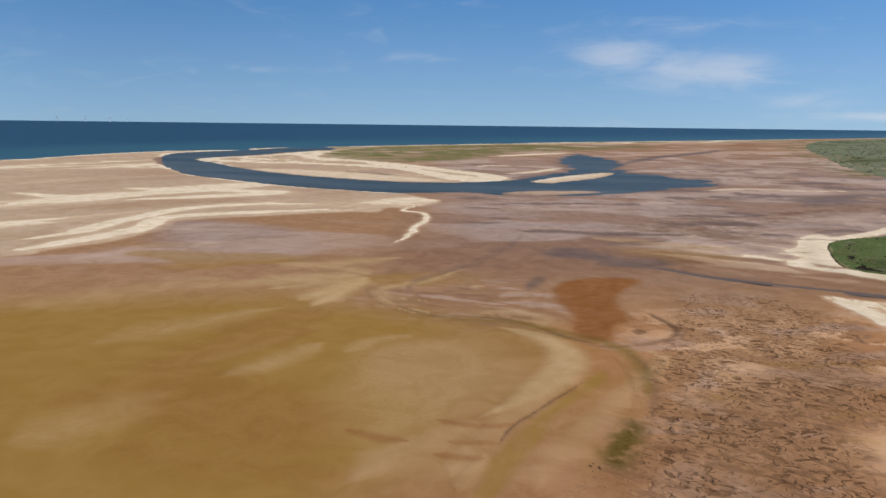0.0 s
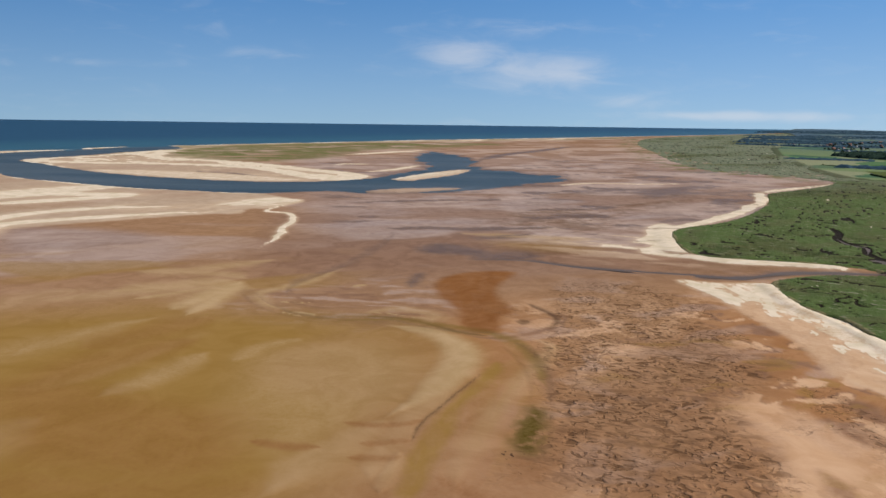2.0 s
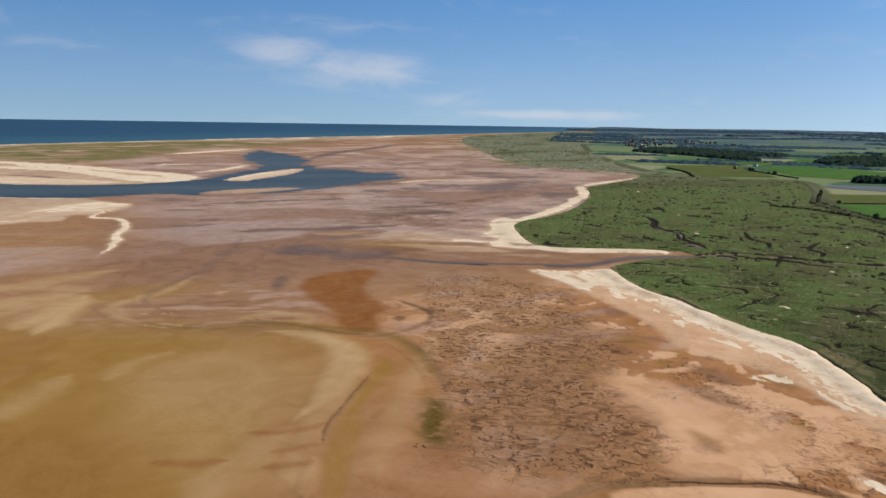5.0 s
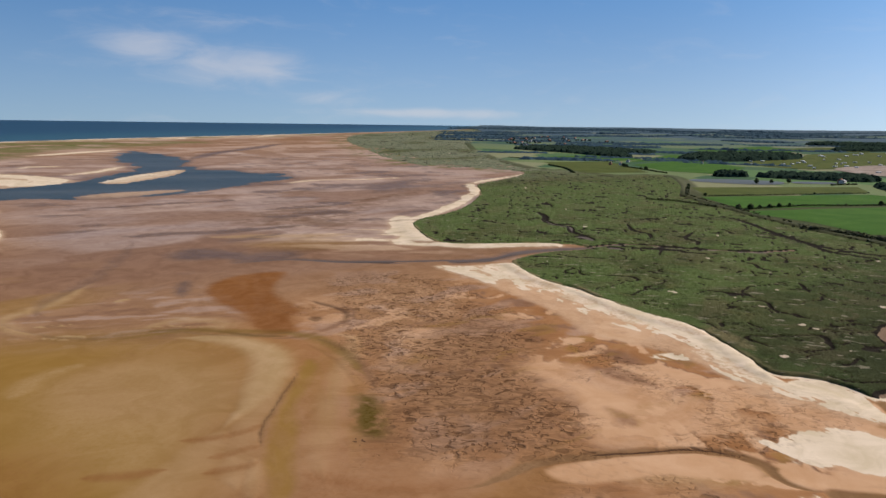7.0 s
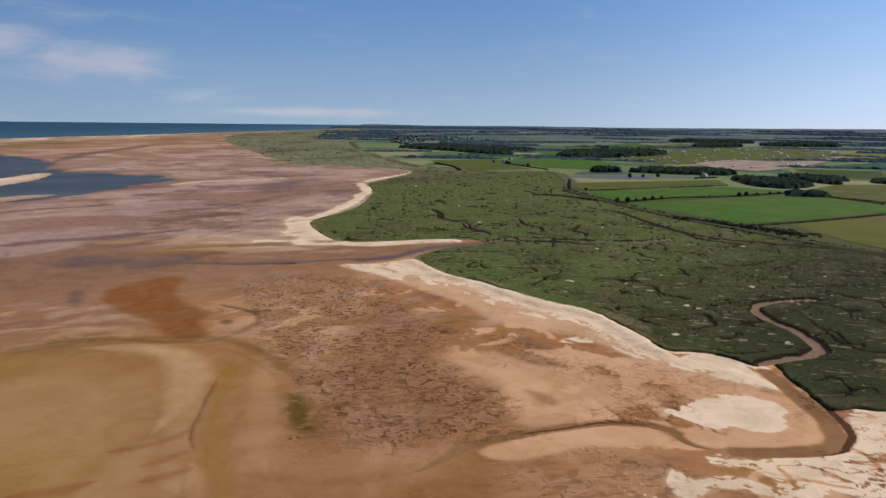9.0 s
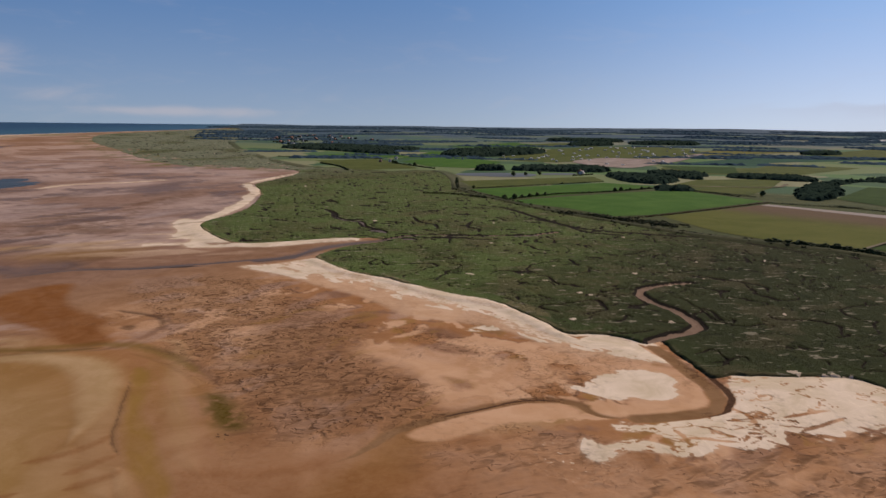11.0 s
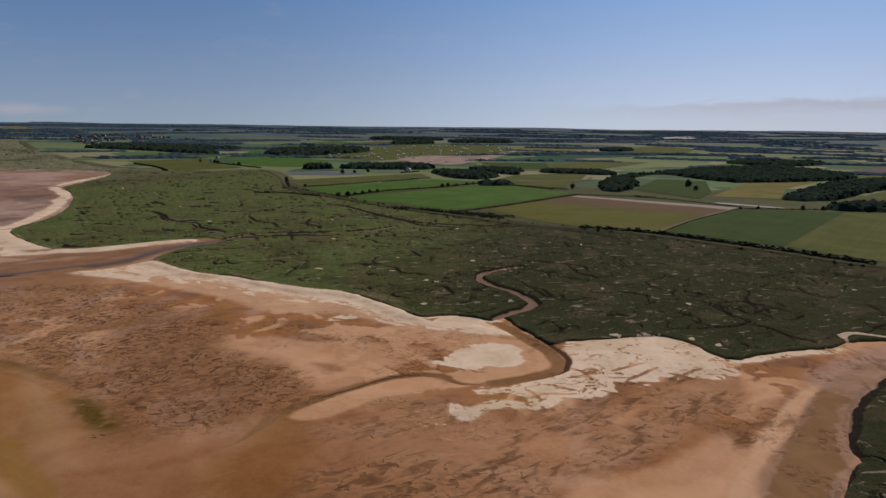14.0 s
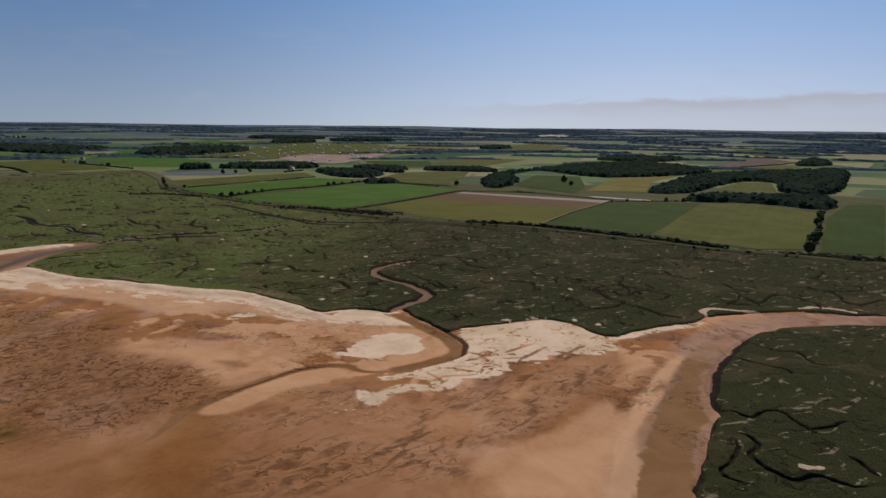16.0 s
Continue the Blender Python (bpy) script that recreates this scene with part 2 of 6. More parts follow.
    c = n.mix(n.step(grain, 0.35, 0.65, 0.34, 0.0), c, n.mix(1.0, c, (0.48, 0.52, 0.42), "MULTIPLY"))
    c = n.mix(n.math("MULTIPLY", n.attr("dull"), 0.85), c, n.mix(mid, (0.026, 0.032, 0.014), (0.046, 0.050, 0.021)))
    # the far marsh is paled to grey: haze put into the colour
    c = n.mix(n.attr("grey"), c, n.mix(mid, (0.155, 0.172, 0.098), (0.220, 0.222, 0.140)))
    c = n.mix(n.step(n.attr("russet"), 0.2, 0.8, 0.0, 0.26), c, n.mix(fine, (0.110, 0.080, 0.044), (0.160, 0.118, 0.066)))
    c = n.mix(n.step(fleck, 0.61, 0.68, 0.0, 0.85), c, n.mix(fine, (0.200, 0.172, 0.110), (0.340, 0.290, 0.200)))
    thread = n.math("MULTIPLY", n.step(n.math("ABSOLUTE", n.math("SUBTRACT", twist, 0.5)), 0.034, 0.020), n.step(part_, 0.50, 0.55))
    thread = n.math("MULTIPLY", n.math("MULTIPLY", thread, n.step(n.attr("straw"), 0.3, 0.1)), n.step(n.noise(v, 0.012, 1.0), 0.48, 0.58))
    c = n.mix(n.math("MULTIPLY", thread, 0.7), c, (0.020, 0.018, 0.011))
    c = n.mix(n.step(n.attr("pan"), 0.35, 0.65), c, n.mix(fine, (0.520, 0.400, 0.270), (0.720, 0.580, 0.420)))
    # creek, like thread above: mud, with the banks' shade put into the colour
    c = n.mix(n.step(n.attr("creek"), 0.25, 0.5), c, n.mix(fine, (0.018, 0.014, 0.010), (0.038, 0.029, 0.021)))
    c = n.mix(n.step(n.attr("bed"), 0.4, 0.7), c, n.mix(mid, (0.215, 0.140, 0.092), (0.300, 0.200, 0.132)))
    height = n.math("SUBTRACT", n.math("ADD", fine, n.math("MULTIPLY", grain, 0.6)), n.math("MULTIPLY", thread, 0.8))
    return c, 0.95, height, 0.8, 0.02


def pasture(n):
    """Farmland beyond the sea wall; far off a patchwork of fields and woods, with haze in their colours."""
    v = n.place()
    big, mid, fine = n.noise(v, 0.004, 4.0, 0.6, 0.5), n.noise(v, 0.03, 5.0, 0.6), n.noise(v, 0.5, 4.0, 0.6)
    cell = n.node("ShaderNodeTexVoronoi")
    cell.distance = "MANHATTAN"
    n.put(cell.inputs["Vector"], n.place(0.0042, 0.0042, 0.0, 0.45))
    cell.inputs["Scale"].default_value = 1.0
    cell.inputs["Randomness"].default_value = 0.8
    pick = n.node("ShaderNodeSeparateColor")
    n.put(pick.inputs[0], cell.outputs["Color"])
    c = n.mix(n.step(mid, 0.3, 0.7), (0.055, 0.068, 0.018), (0.085, 0.090, 0.028))
    # far fields lightened and blued: haze is put into their colours
    far = n.mix(n.step(pick.outputs[0], 0.3, 0.5), (0.105, 0.185, 0.060), (0.165, 0.205, 0.080))
    far = n.mix(n.step(pick.outputs[1], 0.60, 0.70), far, (0.250, 0.245, 0.125))
    far = n.mix(n.step(pick.outputs[2], 0.62, 0.72), far, (0.060, 0.115, 0.050))
    c = n.mix(n.step(n.attr("inland"), 0.3, 0.7), c, far)
    c = n.mix(n.step(fine, 0.4, 0.7, 0.0, 0.3), c, n.mix(1.0, c, (0.6, 0.65, 0.6), "MULTIPLY"))
    # distant wooded hills, with blue haze put into the colour by distance
    c = n.mix(n.attr("hazy_forest"), c, n.mix(mid, (0.050, 0.082, 0.106), (0.078, 0.118, 0.145)))
    c = n.mix(n.step(n.attr("rank"), 0.3, 0.8, 0.0, 0.8), c, n.mix(mid, (0.045, 0.055, 0.020), (0.085, 0.075, 0.030)))
    return c, 0.9, n.math("ADD", mid, fine), 0.5, 0.06


def crop(name, low, high, rows=0.0, turn=0.0):
    def build(n):
        v = n.place()
        mid, fine = n.noise(v, 0.02, 4.0, 0.6, 0.6), n.noise(v, 0.4, 4.0, 0.6)
        c = n.mix(n.step(mid, 0.3, 0.7), low, high)
        if rows:
            drill = n.noise(n.place(0.004, 0.14, 1.0, turn), 1.0, 3.0, 0.6)
            c = n.mix(n.step(drill, 0.4, 0.65, 0.0, rows), c, n.mix(1.0, c, (0.68, 0.72, 0.66), "MULTIPLY"))
        c = n.mix(n.step(fine, 0.4, 0.7, 0.0, 0.25), c, n.mix(1.0, c, (0.6, 0.66, 0.6), "MULTIPLY"))
        return c, 0.9, fine, 0.25, 0.03
    return material(name, build)


def striped(n):
    """Olive field whose far side is bare: pale under fleece at the hedge, then brown."""
    v = n.place()
    mid, fine = n.noise(v, 0.02, 4.0, 0.6, 0.6), n.noise(v, 0.4, 4.0, 0.6)
    xyz = n.node("ShaderNodeSeparateXYZ")
    n.put(xyz.inputs[0], v)
    off = n.math("ADD", n.math("MULTIPLY", n.math("SUBTRACT", xyz.outputs[0], 954.0), -0.946), n.math("MULTIPLY", n.math("SUBTRACT", xyz.outputs[1], 190.0), 0.324))
    off = n.math("ADD", off, n.math("MULTIPLY", n.math("SUBTRACT", mid, 0.5), 30.0))
    c = n.mix(n.step(mid, 0.3, 0.7), (0.095, 0.105, 0.018), (0.125, 0.125, 0.026))
    c = n.mix(n.step(off, 175.0, 80.0), c, n.mix(mid, (0.120, 0.078, 0.042), (0.160, 0.105, 0.060)))
    c = n.mix(n.step(off, 44.0, 34.0), c, n.mix(mid, (0.290, 0.235, 0.190), (0.400, 0.340, 0.290)))
    c = n.mix(n.step(fine, 0.4, 0.7, 0.0, 0.25), c, n.mix(1.0, c, (0.6, 0.66, 0.6), "MULTIPLY"))
    return c, 0.9, fine, 0.25, 0.03


def leaf(name, low, high, scale=0.35):
    def build(n):
        v = n.place()
        mid, fine = n.noise(v, scale, 4.0, 0.6), n.noise(v, scale * 5, 3.0, 0.6)
        pick = n.node("ShaderNodeNewGeometry").outputs["Random Per Island"]
        c = n.mix(pick, low, high)
        c = n.mix(n.step(mid, 0.35, 0.7, 0.0, 0.6), c, n.mix(1.0, c, (0.55, 0.6, 0.55), "MULTIPLY"))
        return c, 0.85, fine, 0.6, 0.12
    return material(name, build)


def plain(name, low, high, rough=0.7, scale=1.5, metal=0.3):
    def build(n):
        v = n.place()
        return n.mix(n.step(n.noise(v, scale, 4.0, 0.6), 0.3, 0.7), low, high), rough, n.noise(v, scale * 6, 2.0), 0.02, metal
    return material(name, build)


def brine(name, deep, shoal, rough, spec, wave, reach, edge=None):
    """Water coloured by what lies under it, with wind ripples."""
    def build(n):
        v = n.place()
        big = n.noise(n.place(0.0016, 0.006, 1.0, 0.3), 1.0, 5.0, 0.6, 0.6)
        chop = n.math("ADD", n.noise(v, wave, 3.0, 0.6), n.noise(v, wave * 5, 2.0, 0.6))
        c = n.mix(n.step(big, 0.35, 0.65), deep, shoal)
        if edge:
            f = n.math("ADD", n.attr("shoal"), n.math("MULTIPLY", n.math("SUBTRACT", big, 0.5), 0.5))
            c = n.mix(n.step(f, 0.1, 1.05), c, edge)
        return c, rough, chop, reach, spec
    return material(name, build)


M_FLATS, M_TURF, M_PASTURE = material("tidal_sand", flats), material("marsh_turf", turf), material("pasture", pasture)
M_SEA = brine("sea_water", (0.016, 0.050, 0.082), (0.024, 0.064, 0.098), 0.45, 0.16, 0.05, 0.5, (0.036, 0.096, 0.118))
M_CHANNEL = brine("channel_water", (0.038, 0.054, 0.052), (0.088, 0.098, 0.092), 0.42, 0.10, 0.15, 0.2)
M_CREEK = brine("creek_water", (0.120, 0.088, 0.072), (0.160, 0.118, 0.095), 0.6, 0.03, 0.4, 0.03)
M_BROWN = brine("brown_creek_water", (0.185, 0.114, 0.060), (0.245, 0.155, 0.085), 0.85, 0.0, 0.4, 0.03)
M_POND = brine("pond_water", (0.075, 0.080, 0.066), (0.110, 0.112, 0.094), 0.5, 0.1, 0.4, 0.03)


# ---- the lie of the land ----
HUB = (-65.0, 8.0)
RIM = 4900.0


def hash_noise(x, y, seed=0):
    """Smooth gradient noise, about -1 to 1, over arrays."""
    xi, yi = np.floor(x).astype(np.int64), np.floor(y).astype(np.int64)
    xf, yf = (x - xi).astype(np.float32), (y - yi).astype(np.float32)
    u, v = xf * xf * xf * (xf * (xf * 6 - 15) + 10), yf * yf * yf * (yf * (yf * 6 - 15) + 10)

    def corner(i, j):
        h = ((xi + i) * 374761393 + (yi + j) * 668265263 + seed * 974634121) & 0x7FFFFFFF
        h = ((h ^ (h >> 13)) * 1274126177) & 0x7FFFFFFF
        ang = ((h ^ (h >> 16)) & 1023).astype(np.float32) * (2 * math.pi / 1024)
        return np.cos(ang) * (xf - i) + np.sin(ang) * (yf - j)

    low = corner(0, 0) * (1 - u) + corner(1, 0) * u
    return (low * (1 - v) + (corner(0, 1) * (1 - u) + corner(1, 1) * u) * v) * 1.45


def cloudy(x, y, size, seed=0, octaves=4):
    out, amp, total = 0.0, 1.0, 0.0
    for k in range(octaves):
        out = out + amp * hash_noise(x / size, y / size, seed + k)
        total, amp, size = total + amp, amp * 0.5, size * 0.47
    return out / total


def ramp(x, lo, hi):
    t = np.clip((x - lo) / (hi - lo), 0, 1)
    return t * t * (3 - 2 * t)


def rise(x, y):
    """Bends the land and the sea bed softly up to the rim, which stands for the horizon, to fit the camera's view."""
    d = np.hypot(x - HUB[0], y - HUB[1])
    return 97.0 * np.clip((d - 2200.0) / 2700.0, 0, 1.2) ** 1.15


def rounded(points, closed=False, n=4):
    """A smooth line through a few points (Catmull-Rom)."""
    p = np.array(points, float)
    q = np.vstack([p[-1:], p, p[:2]]) if closed else np.vstack([2 * p[:1] - p[1:2], p, 2 * p[-1:] - p[-2:-1]])
    out = []
    for i in range(1, len(q) - 2):
        for k in range(n):
            t = k / n
            out.append(0.5 * (2 * q[i] + (q[i + 1] - q[i - 1]) * t + (2 * q[i - 1] - 5 * q[i] + 4 * q[i + 1] - q[i + 2]) * t * t
                              + (3 * q[i] - q[i - 1] - 3 * q[i + 1] + q[i + 2]) * t ** 3))
    if not closed:
        out.append(q[-2])
    return np.array(out)


def off_line(points, X, Y, reach, closed=False, n=4):
    """Distance from each place to a line, at most reach; also how far along the line, 0 to 1."""
    p = rounded(points, closed, n)
    if closed:
        p = np.vstack([p, p[:1]])
    far, along = np.full(X.shape, reach, np.float32), np.zeros(X.shape, np.float32)
    m = np.nonzero((X > p[:, 0].min() - reach) & (X < p[:, 0].max() + reach) & (Y > p[:, 1].min() - reach) & (Y < p[:, 1].max() + reach))[0]
    if not len(m):
        return far, along
    x, y = X[m], Y[m]
    best, where = np.full(x.shape, reach * reach, np.float32), np.zeros(x.shape, np.float32)
    for i in range(len(p) - 1):
        (ax, ay), (bx, by) = p[i], p[i + 1]
        k = np.nonzero((x > min(ax, bx) - reach) & (x < max(ax, bx) + reach) & (y > min(ay, by) - reach) & (y < max(ay, by) + reach))[0]
        if not len(k):
            continue
        dx, dy = bx - ax, by - ay
        t = np.clip(((x[k] - ax) * dx + (y[k] - ay) * dy) / (dx * dx + dy * dy + 1e-9), 0, 1)
        d = (x[k] - ax - t * dx) ** 2 + (y[k] - ay - t * dy) ** 2
        w = d < best[k]
        best[k[w]], where[k[w]] = d[w], ((i + t) / (len(p) - 1))[w]
    far[m], along[m] = np.sqrt(best), where
    return far, along


def inside(points, X, Y, smooth=True, n=4):
    p = rounded(points, True, n) if smooth else np.array(points, float)
    hit = np.zeros(X.shape, bool)
    m = np.nonzero((X > p[:, 0].min()) & (X < p[:, 0].max()) & (Y > p[:, 1].min()) & (Y < p[:, 1].max()))[0]
    x, y, h = X[m], Y[m], np.zeros(len(m), bool)
    for (ax, ay), (bx, by) in zip(p, np.roll(p, -1, axis=0)):
        if ay != by:
            s = (ay > y) != (by > y)
            h ^= s & (x < (bx - ax) * (y - ay) / (by - ay) + ax)
    hit[m] = h
    return hit


def depth_in(points, X, Y, reach, n=3):
    """Signed distance to the edge of a region: positive inside, cut off at reach."""
    d, _ = off_line(points, X, Y, reach, True, n)
    return np.where(inside(points, X, Y, True, n), d, -d)


def polar_grid():
    fine = np.arange(-52.0, 132.0, 0.19)
    az = np.radians(np.concatenate([fine, np.arange(132.0, 308.0, 3.0)]))
    near = np.concatenate([[0.3, 10, 25, 40, 55, 70, 80, 90, 100, 110, 118], 123500.0 / np.arange(985.0, 55.0, -1.45) + 0.0])
    r = np.concatenate([near, np.arange(near[-1] + 15, RIM, 20.0), [RIM]])
    return az, r


def lay_grid(az, r):
    """Lay the places of a polar grid out in plan; shapes and noises are then worked out on it."""
    global GX, GY, COLS, ROWS, RING, WX, WY, FX, FY, MX, MY, BASE
    GX = (HUB[0] + r[:, None] * np.sin(az)[None]).ravel()
    GY = (HUB[1] + r[:, None] * np.cos(az)[None]).ravel()
    COLS, ROWS, RING = len(az), len(r), az[-1] - az[0] > 5.5
    wob = 3.0 + np.hypot(GX - HUB[0], GY - HUB[1]) * 0.004
    WX = GX + wob * cloudy(GX, GY, 34.0, 11, 4) + 1.3 * cloudy(GX, GY, 9.0, 12, 2)
    WY = GY + wob * cloudy(GX, GY, 34.0, 23, 4) + 1.3 * cloudy(GX, GY, 9.0, 24, 2)
    FX = GX + 0.9 * cloudy(GX, GY, 8.0, 401, 3)
    FY = GY + 0.9 * cloudy(GX, GY, 8.0, 411, 3)
    MX = GX + 0.3 * (WX - GX) + 1.5 * cloudy(GX, GY, 6.0, 451, 3)
    MY = GY + 0.3 * (WY - GY) + 1.5 * cloudy(GX, GY, 6.0, 453, 3)
    BASE = rise(GX, GY)


def mesh_from(name, verts, faces, smooth=True):
    """A mesh from arrays of places and of corner numbers (all faces of one size)."""
    me = bpy.data.meshes.new(name)
    faces = np.asarray(faces, np.int32)
    k = faces.shape[1]
    me.vertices.add(len(verts))
    me.vertices.foreach_set("co", np.asarray(verts, np.float32).ravel())
    me.loops.add(faces.size)
    me.loops.foreach_set("vertex_index", faces.ravel())
    me.polygons.add(len(faces))
    me.polygons.foreach_set("loop_start", np.arange(0, faces.size, k, dtype=np.int32))
    if smooth:
        me.polygons.foreach_set("use_smooth", np.ones(len(faces), bool))
    me.update(calc_edges=True)
    return me


def sheet(name, Z, keep, layers, mat):
    """A piece of the polar grid where keep holds, with named layers for its material."""
    i, j = np.meshgrid(np.arange(ROWS - 1), np.arange(COLS if RING else COLS - 1), indexing="ij")
    a, b = (i * COLS + j).ravel(), (i * COLS + (j + 1) % COLS).ravel()
    quads = np.stack([a, a + COLS, b + COLS, b], 1)
    quads = quads[keep[quads].any(1)]
    used, back = np.unique(quads, return_inverse=True)
    me = mesh_from(name, np.stack([GX[used], GY[used], Z[used]], 1), back.reshape(-1, 4)[:, ::-1])
    for key, value in layers.items():
        at = me.attributes.new(key, "FLOAT", "POINT")
        at.data.foreach_set("value", np.asarray(value[used], np.float32))
    me.materials.append(mat)
    return new(name, me)


# ---- plan, in metres east and north ----
SEA_EDGE_A = [(-1120, 1768), (-1086, 1966), (-1012, 2147), (-898, 2298), (-742, 2393), (-675, 2428), (-661, 2526), (-361, 2708), (-150, 2827), (151, 2955), (534, 3120), (939, 3225)]
SEA_EDGE_B = [(993, 3230), (1482, 3327), (1841, 3377), (2223, 3413), (2527, 3462)]
CHANNEL = [(-486, 2676), (-675, 2428), (-801, 2287), (-850, 2174), (-797, 1973), (-637, 1597), (-501, 1360), (-389, 1248), (-263, 1135), (-162, 1078), (-71, 1034), (30, 1061), (91, 1018), (141, 1019), (212, 1035), (301, 1091), (397, 1169), (476, 1266), (501, 1356), (476, 1426), (449, 1502), (415, 1544), (411, 1723), (483, 1943), (494, 2226), (448, 2396), (350, 2074), (314, 1752), (280, 1594), (180, 1401), (126, 1303), (15, 1232), (-86, 1242), (-196, 1305), (-324, 1406), (-456, 1568), (-574, 1755), (-687, 1934), (-626, 2128), (-556, 2259), (-473, 2394), (-377, 2524)]
ISLAND = [(163, 1285), (225, 1397), (326, 1530), (376, 1547), (315, 1405), (228, 1292), (183, 1244)]
SPIT = [(-687, 1934), (-543, 2208), (-473, 2394), (-375, 2509), (-384, 2115), (-229, 1949), (-64, 1737), (18, 1576), (109, 1430), (121, 1326), (76, 1266), (5, 1295), (-109, 1573), (-315, 1734), (-507, 1770)]
BAR = [(-451, 1549), (-277, 1522), (-95, 1381), (15, 1257), (-86, 1242), (-242, 1327)]
DUNE_GRASS = [(-402, 2215), (-340, 2548), (-144, 2722), (147, 2879), (494, 2882), (490, 2612), (226, 2466), (112, 2167), (-69, 1866), (-240, 2044)]
BANK_EDGE = [(-327, 506), (-310, 535), (-284, 571), (-271, 614), (-287, 655), (-278, 703), (-177, 761), (-107, 798), (-81, 796), (-65, 842), (-47, 821), (-19, 771), (-21, 708), (-28, 668), (-28, 633), (-41, 588), (-48, 558)]
RIDGE_A = [(-338, 523), (-319, 550), (-286, 647), (-290, 732), (-184, 791), (-84, 822)]
RIDGE_B = [(-531, 829), (-506, 857), (-480, 900), (-622, 975)]
RIDGE_C = [(-443, 870), (-325, 939), (-243, 1013), (-408, 1037), (-508, 1052)]
RIDGE_D = [(-47, 566), (-32, 626), (-28, 683), (-19, 743), (-24, 791), (-47, 826), (-5, 918)]
RIDGE_E = [(-365, 565), (-334, 613), (-328, 686), (-299, 807), (-228, 861), (-131, 871)]
STREAK_A = [(-79, 390), (-64, 422), (-50, 453)]
STREAK_D = [(-128, 494), (-90, 488), (-60, 507), (-28, 524)]
STREAK_E = [(-130, 432), (-90, 444), (-54, 458)]
CRESCENT = [(28, 340), (46, 323), (57, 302), (54, 281), (39, 256), (27, 241), (10, 225)]
RUNNEL = [(11, 179), (19, 197), (35, 226), (56, 254), (73, 278), (86, 300), (80, 317)]
RUNNEL_IN = [(76, 240), (82, 262), (85, 289), (79, 314), (60, 330), (40, 347), (14, 350), (-7, 349)]
CREEK_A = [(-47, 444), (-40, 413), (-27, 386), (-13, 363), (14, 356), (34, 346), (54, 327), (75, 319), (98, 317), (113, 321), (122, 334), (123, 352), (119, 371)]
OUTFLOW = [(115, 504), (155, 492), (180, 465), (211, 450), (239, 432), (269, 415)]
PUDDLE = [(82, 548), (106, 571), (139, 535), (144, 502), (124, 505), (96, 539)]
LOWMUD = [(167, 688), (265, 800), (369, 825), (457, 831), (548, 888), (411, 781), (319, 693), (261, 641), (208, 648)]
PITS = [(154, 417), (205, 394), (186, 303), (165, 245), (136, 213), (122, 182), (97, 155), (64, 162), (57, 189), (76, 232), (97, 299)]
MARSH_N1 = [(1212, 2442), (928, 1728), (924, 1570), (950, 1410), (1013, 1283), (1005, 1166), (899, 1069), (761, 987), (699, 947), (618, 838), (535, 749), (463, 685), (408, 649), (374, 635), (343, 610), (319, 567), (296, 509), (292, 490), (304, 475), (346, 460), (376, 438)]
MARSH_S1 = [(379, 399), (345, 407), (320, 405), (285, 389), (264, 330), (268, 308), (259, 277), (251, 244), (252, 214), (248, 196), (228, 164), (222, 150), (231, 138), (232, 123), (229, 112), (236, 108), (224, 98), (212, 87)]
MARSH_S2 = [(201, 77), (208, 70), (217, 53), (233, 30), (225, 13), (213, 4), (209, -5), (220, -15), (231, -27), (246, -48), (258, -56), (268, -74), (282, -107), (282, -131), (283, -154)]
MARSH_E = [(58, -19), (75, -22), (96, -28), (113, -32), (119, -36), (129, -34), (150, -36), (172, -42), (210, -59), (234, -78), (248, -98), (260, -123), (263, -148)]
INLET = [(256, 418), (286, 413), (322, 421), (355, 417), (388, 407), (421, 402), (438, 383), (465, 346), (490, 315), (524, 305)]
CREEK2 = [(400, 113), (375, 133), (358, 148), (332, 151), (308, 135), (287, 112), (274, 101), (259, 103), (240, 111), (227, 110), (217, 98), (204, 85), (190, 73), (179, 67), (164, 67), (151, 79), (143, 100), (133, 123), (114, 133), (94, 140), (78, 146), (62, 153), (45, 161)]
CREEK3 = [(57, -9), (86, -16), (126, -27), (164, -36), (193, -46), (224, -61), (244, -74), (261, -101), (267, -125), (273, -152)]
HOOK = [(289, 489), (310, 469), (346, 450), (369, 428)]
COVE = [(971, 1111), (766, 1009), (693, 959), (626, 861), (558, 792), (480, 720), (398, 657), (356, 631), (329, 601), (300, 538), (288, 488), (305, 464), (370, 432)]
COVE_FAN = [(368, 655), (337, 650), (301, 590), (271, 563), (283, 543), (256, 515), (270, 494), (289, 472), (296, 509)]
BEACH = [(230, 412), (253, 400), (285, 389), (264, 330), (259, 277), (252, 214), (241, 186), (216, 145), (219, 122), (207, 94), (203, 101), (193, 132), (201, 160), (208, 189), (205, 210), (200, 236), (211, 266), (220, 303), (227, 346), (230, 380)]
WHITE_B = [(111, 92), (125, 83), (146, 72), (158, 59), (200, 67), (233, 30), (214, 2), (194, 1), (183, 18), (169, 38), (153, 46), (131, 55), (120, 64), (105, 80)]
WHITE_C = [(213, -1), (227, -10), (239, -23), (243, -40), (248, -53), (235, -46), (221, -26), (208, -12), (202, -1)]
SHELL_A = [(202, 194), (217, 188), (206, 181), (195, 193)]
PINK_A = [(144, 226), (147, 201), (153, 166), (141, 153), (123, 155), (124, 178), (126, 202)]
PINK_C = [(46, 37), (76, 30), (99, 5), (169, -26), (171, -33), (108, -14), (55, -4)]
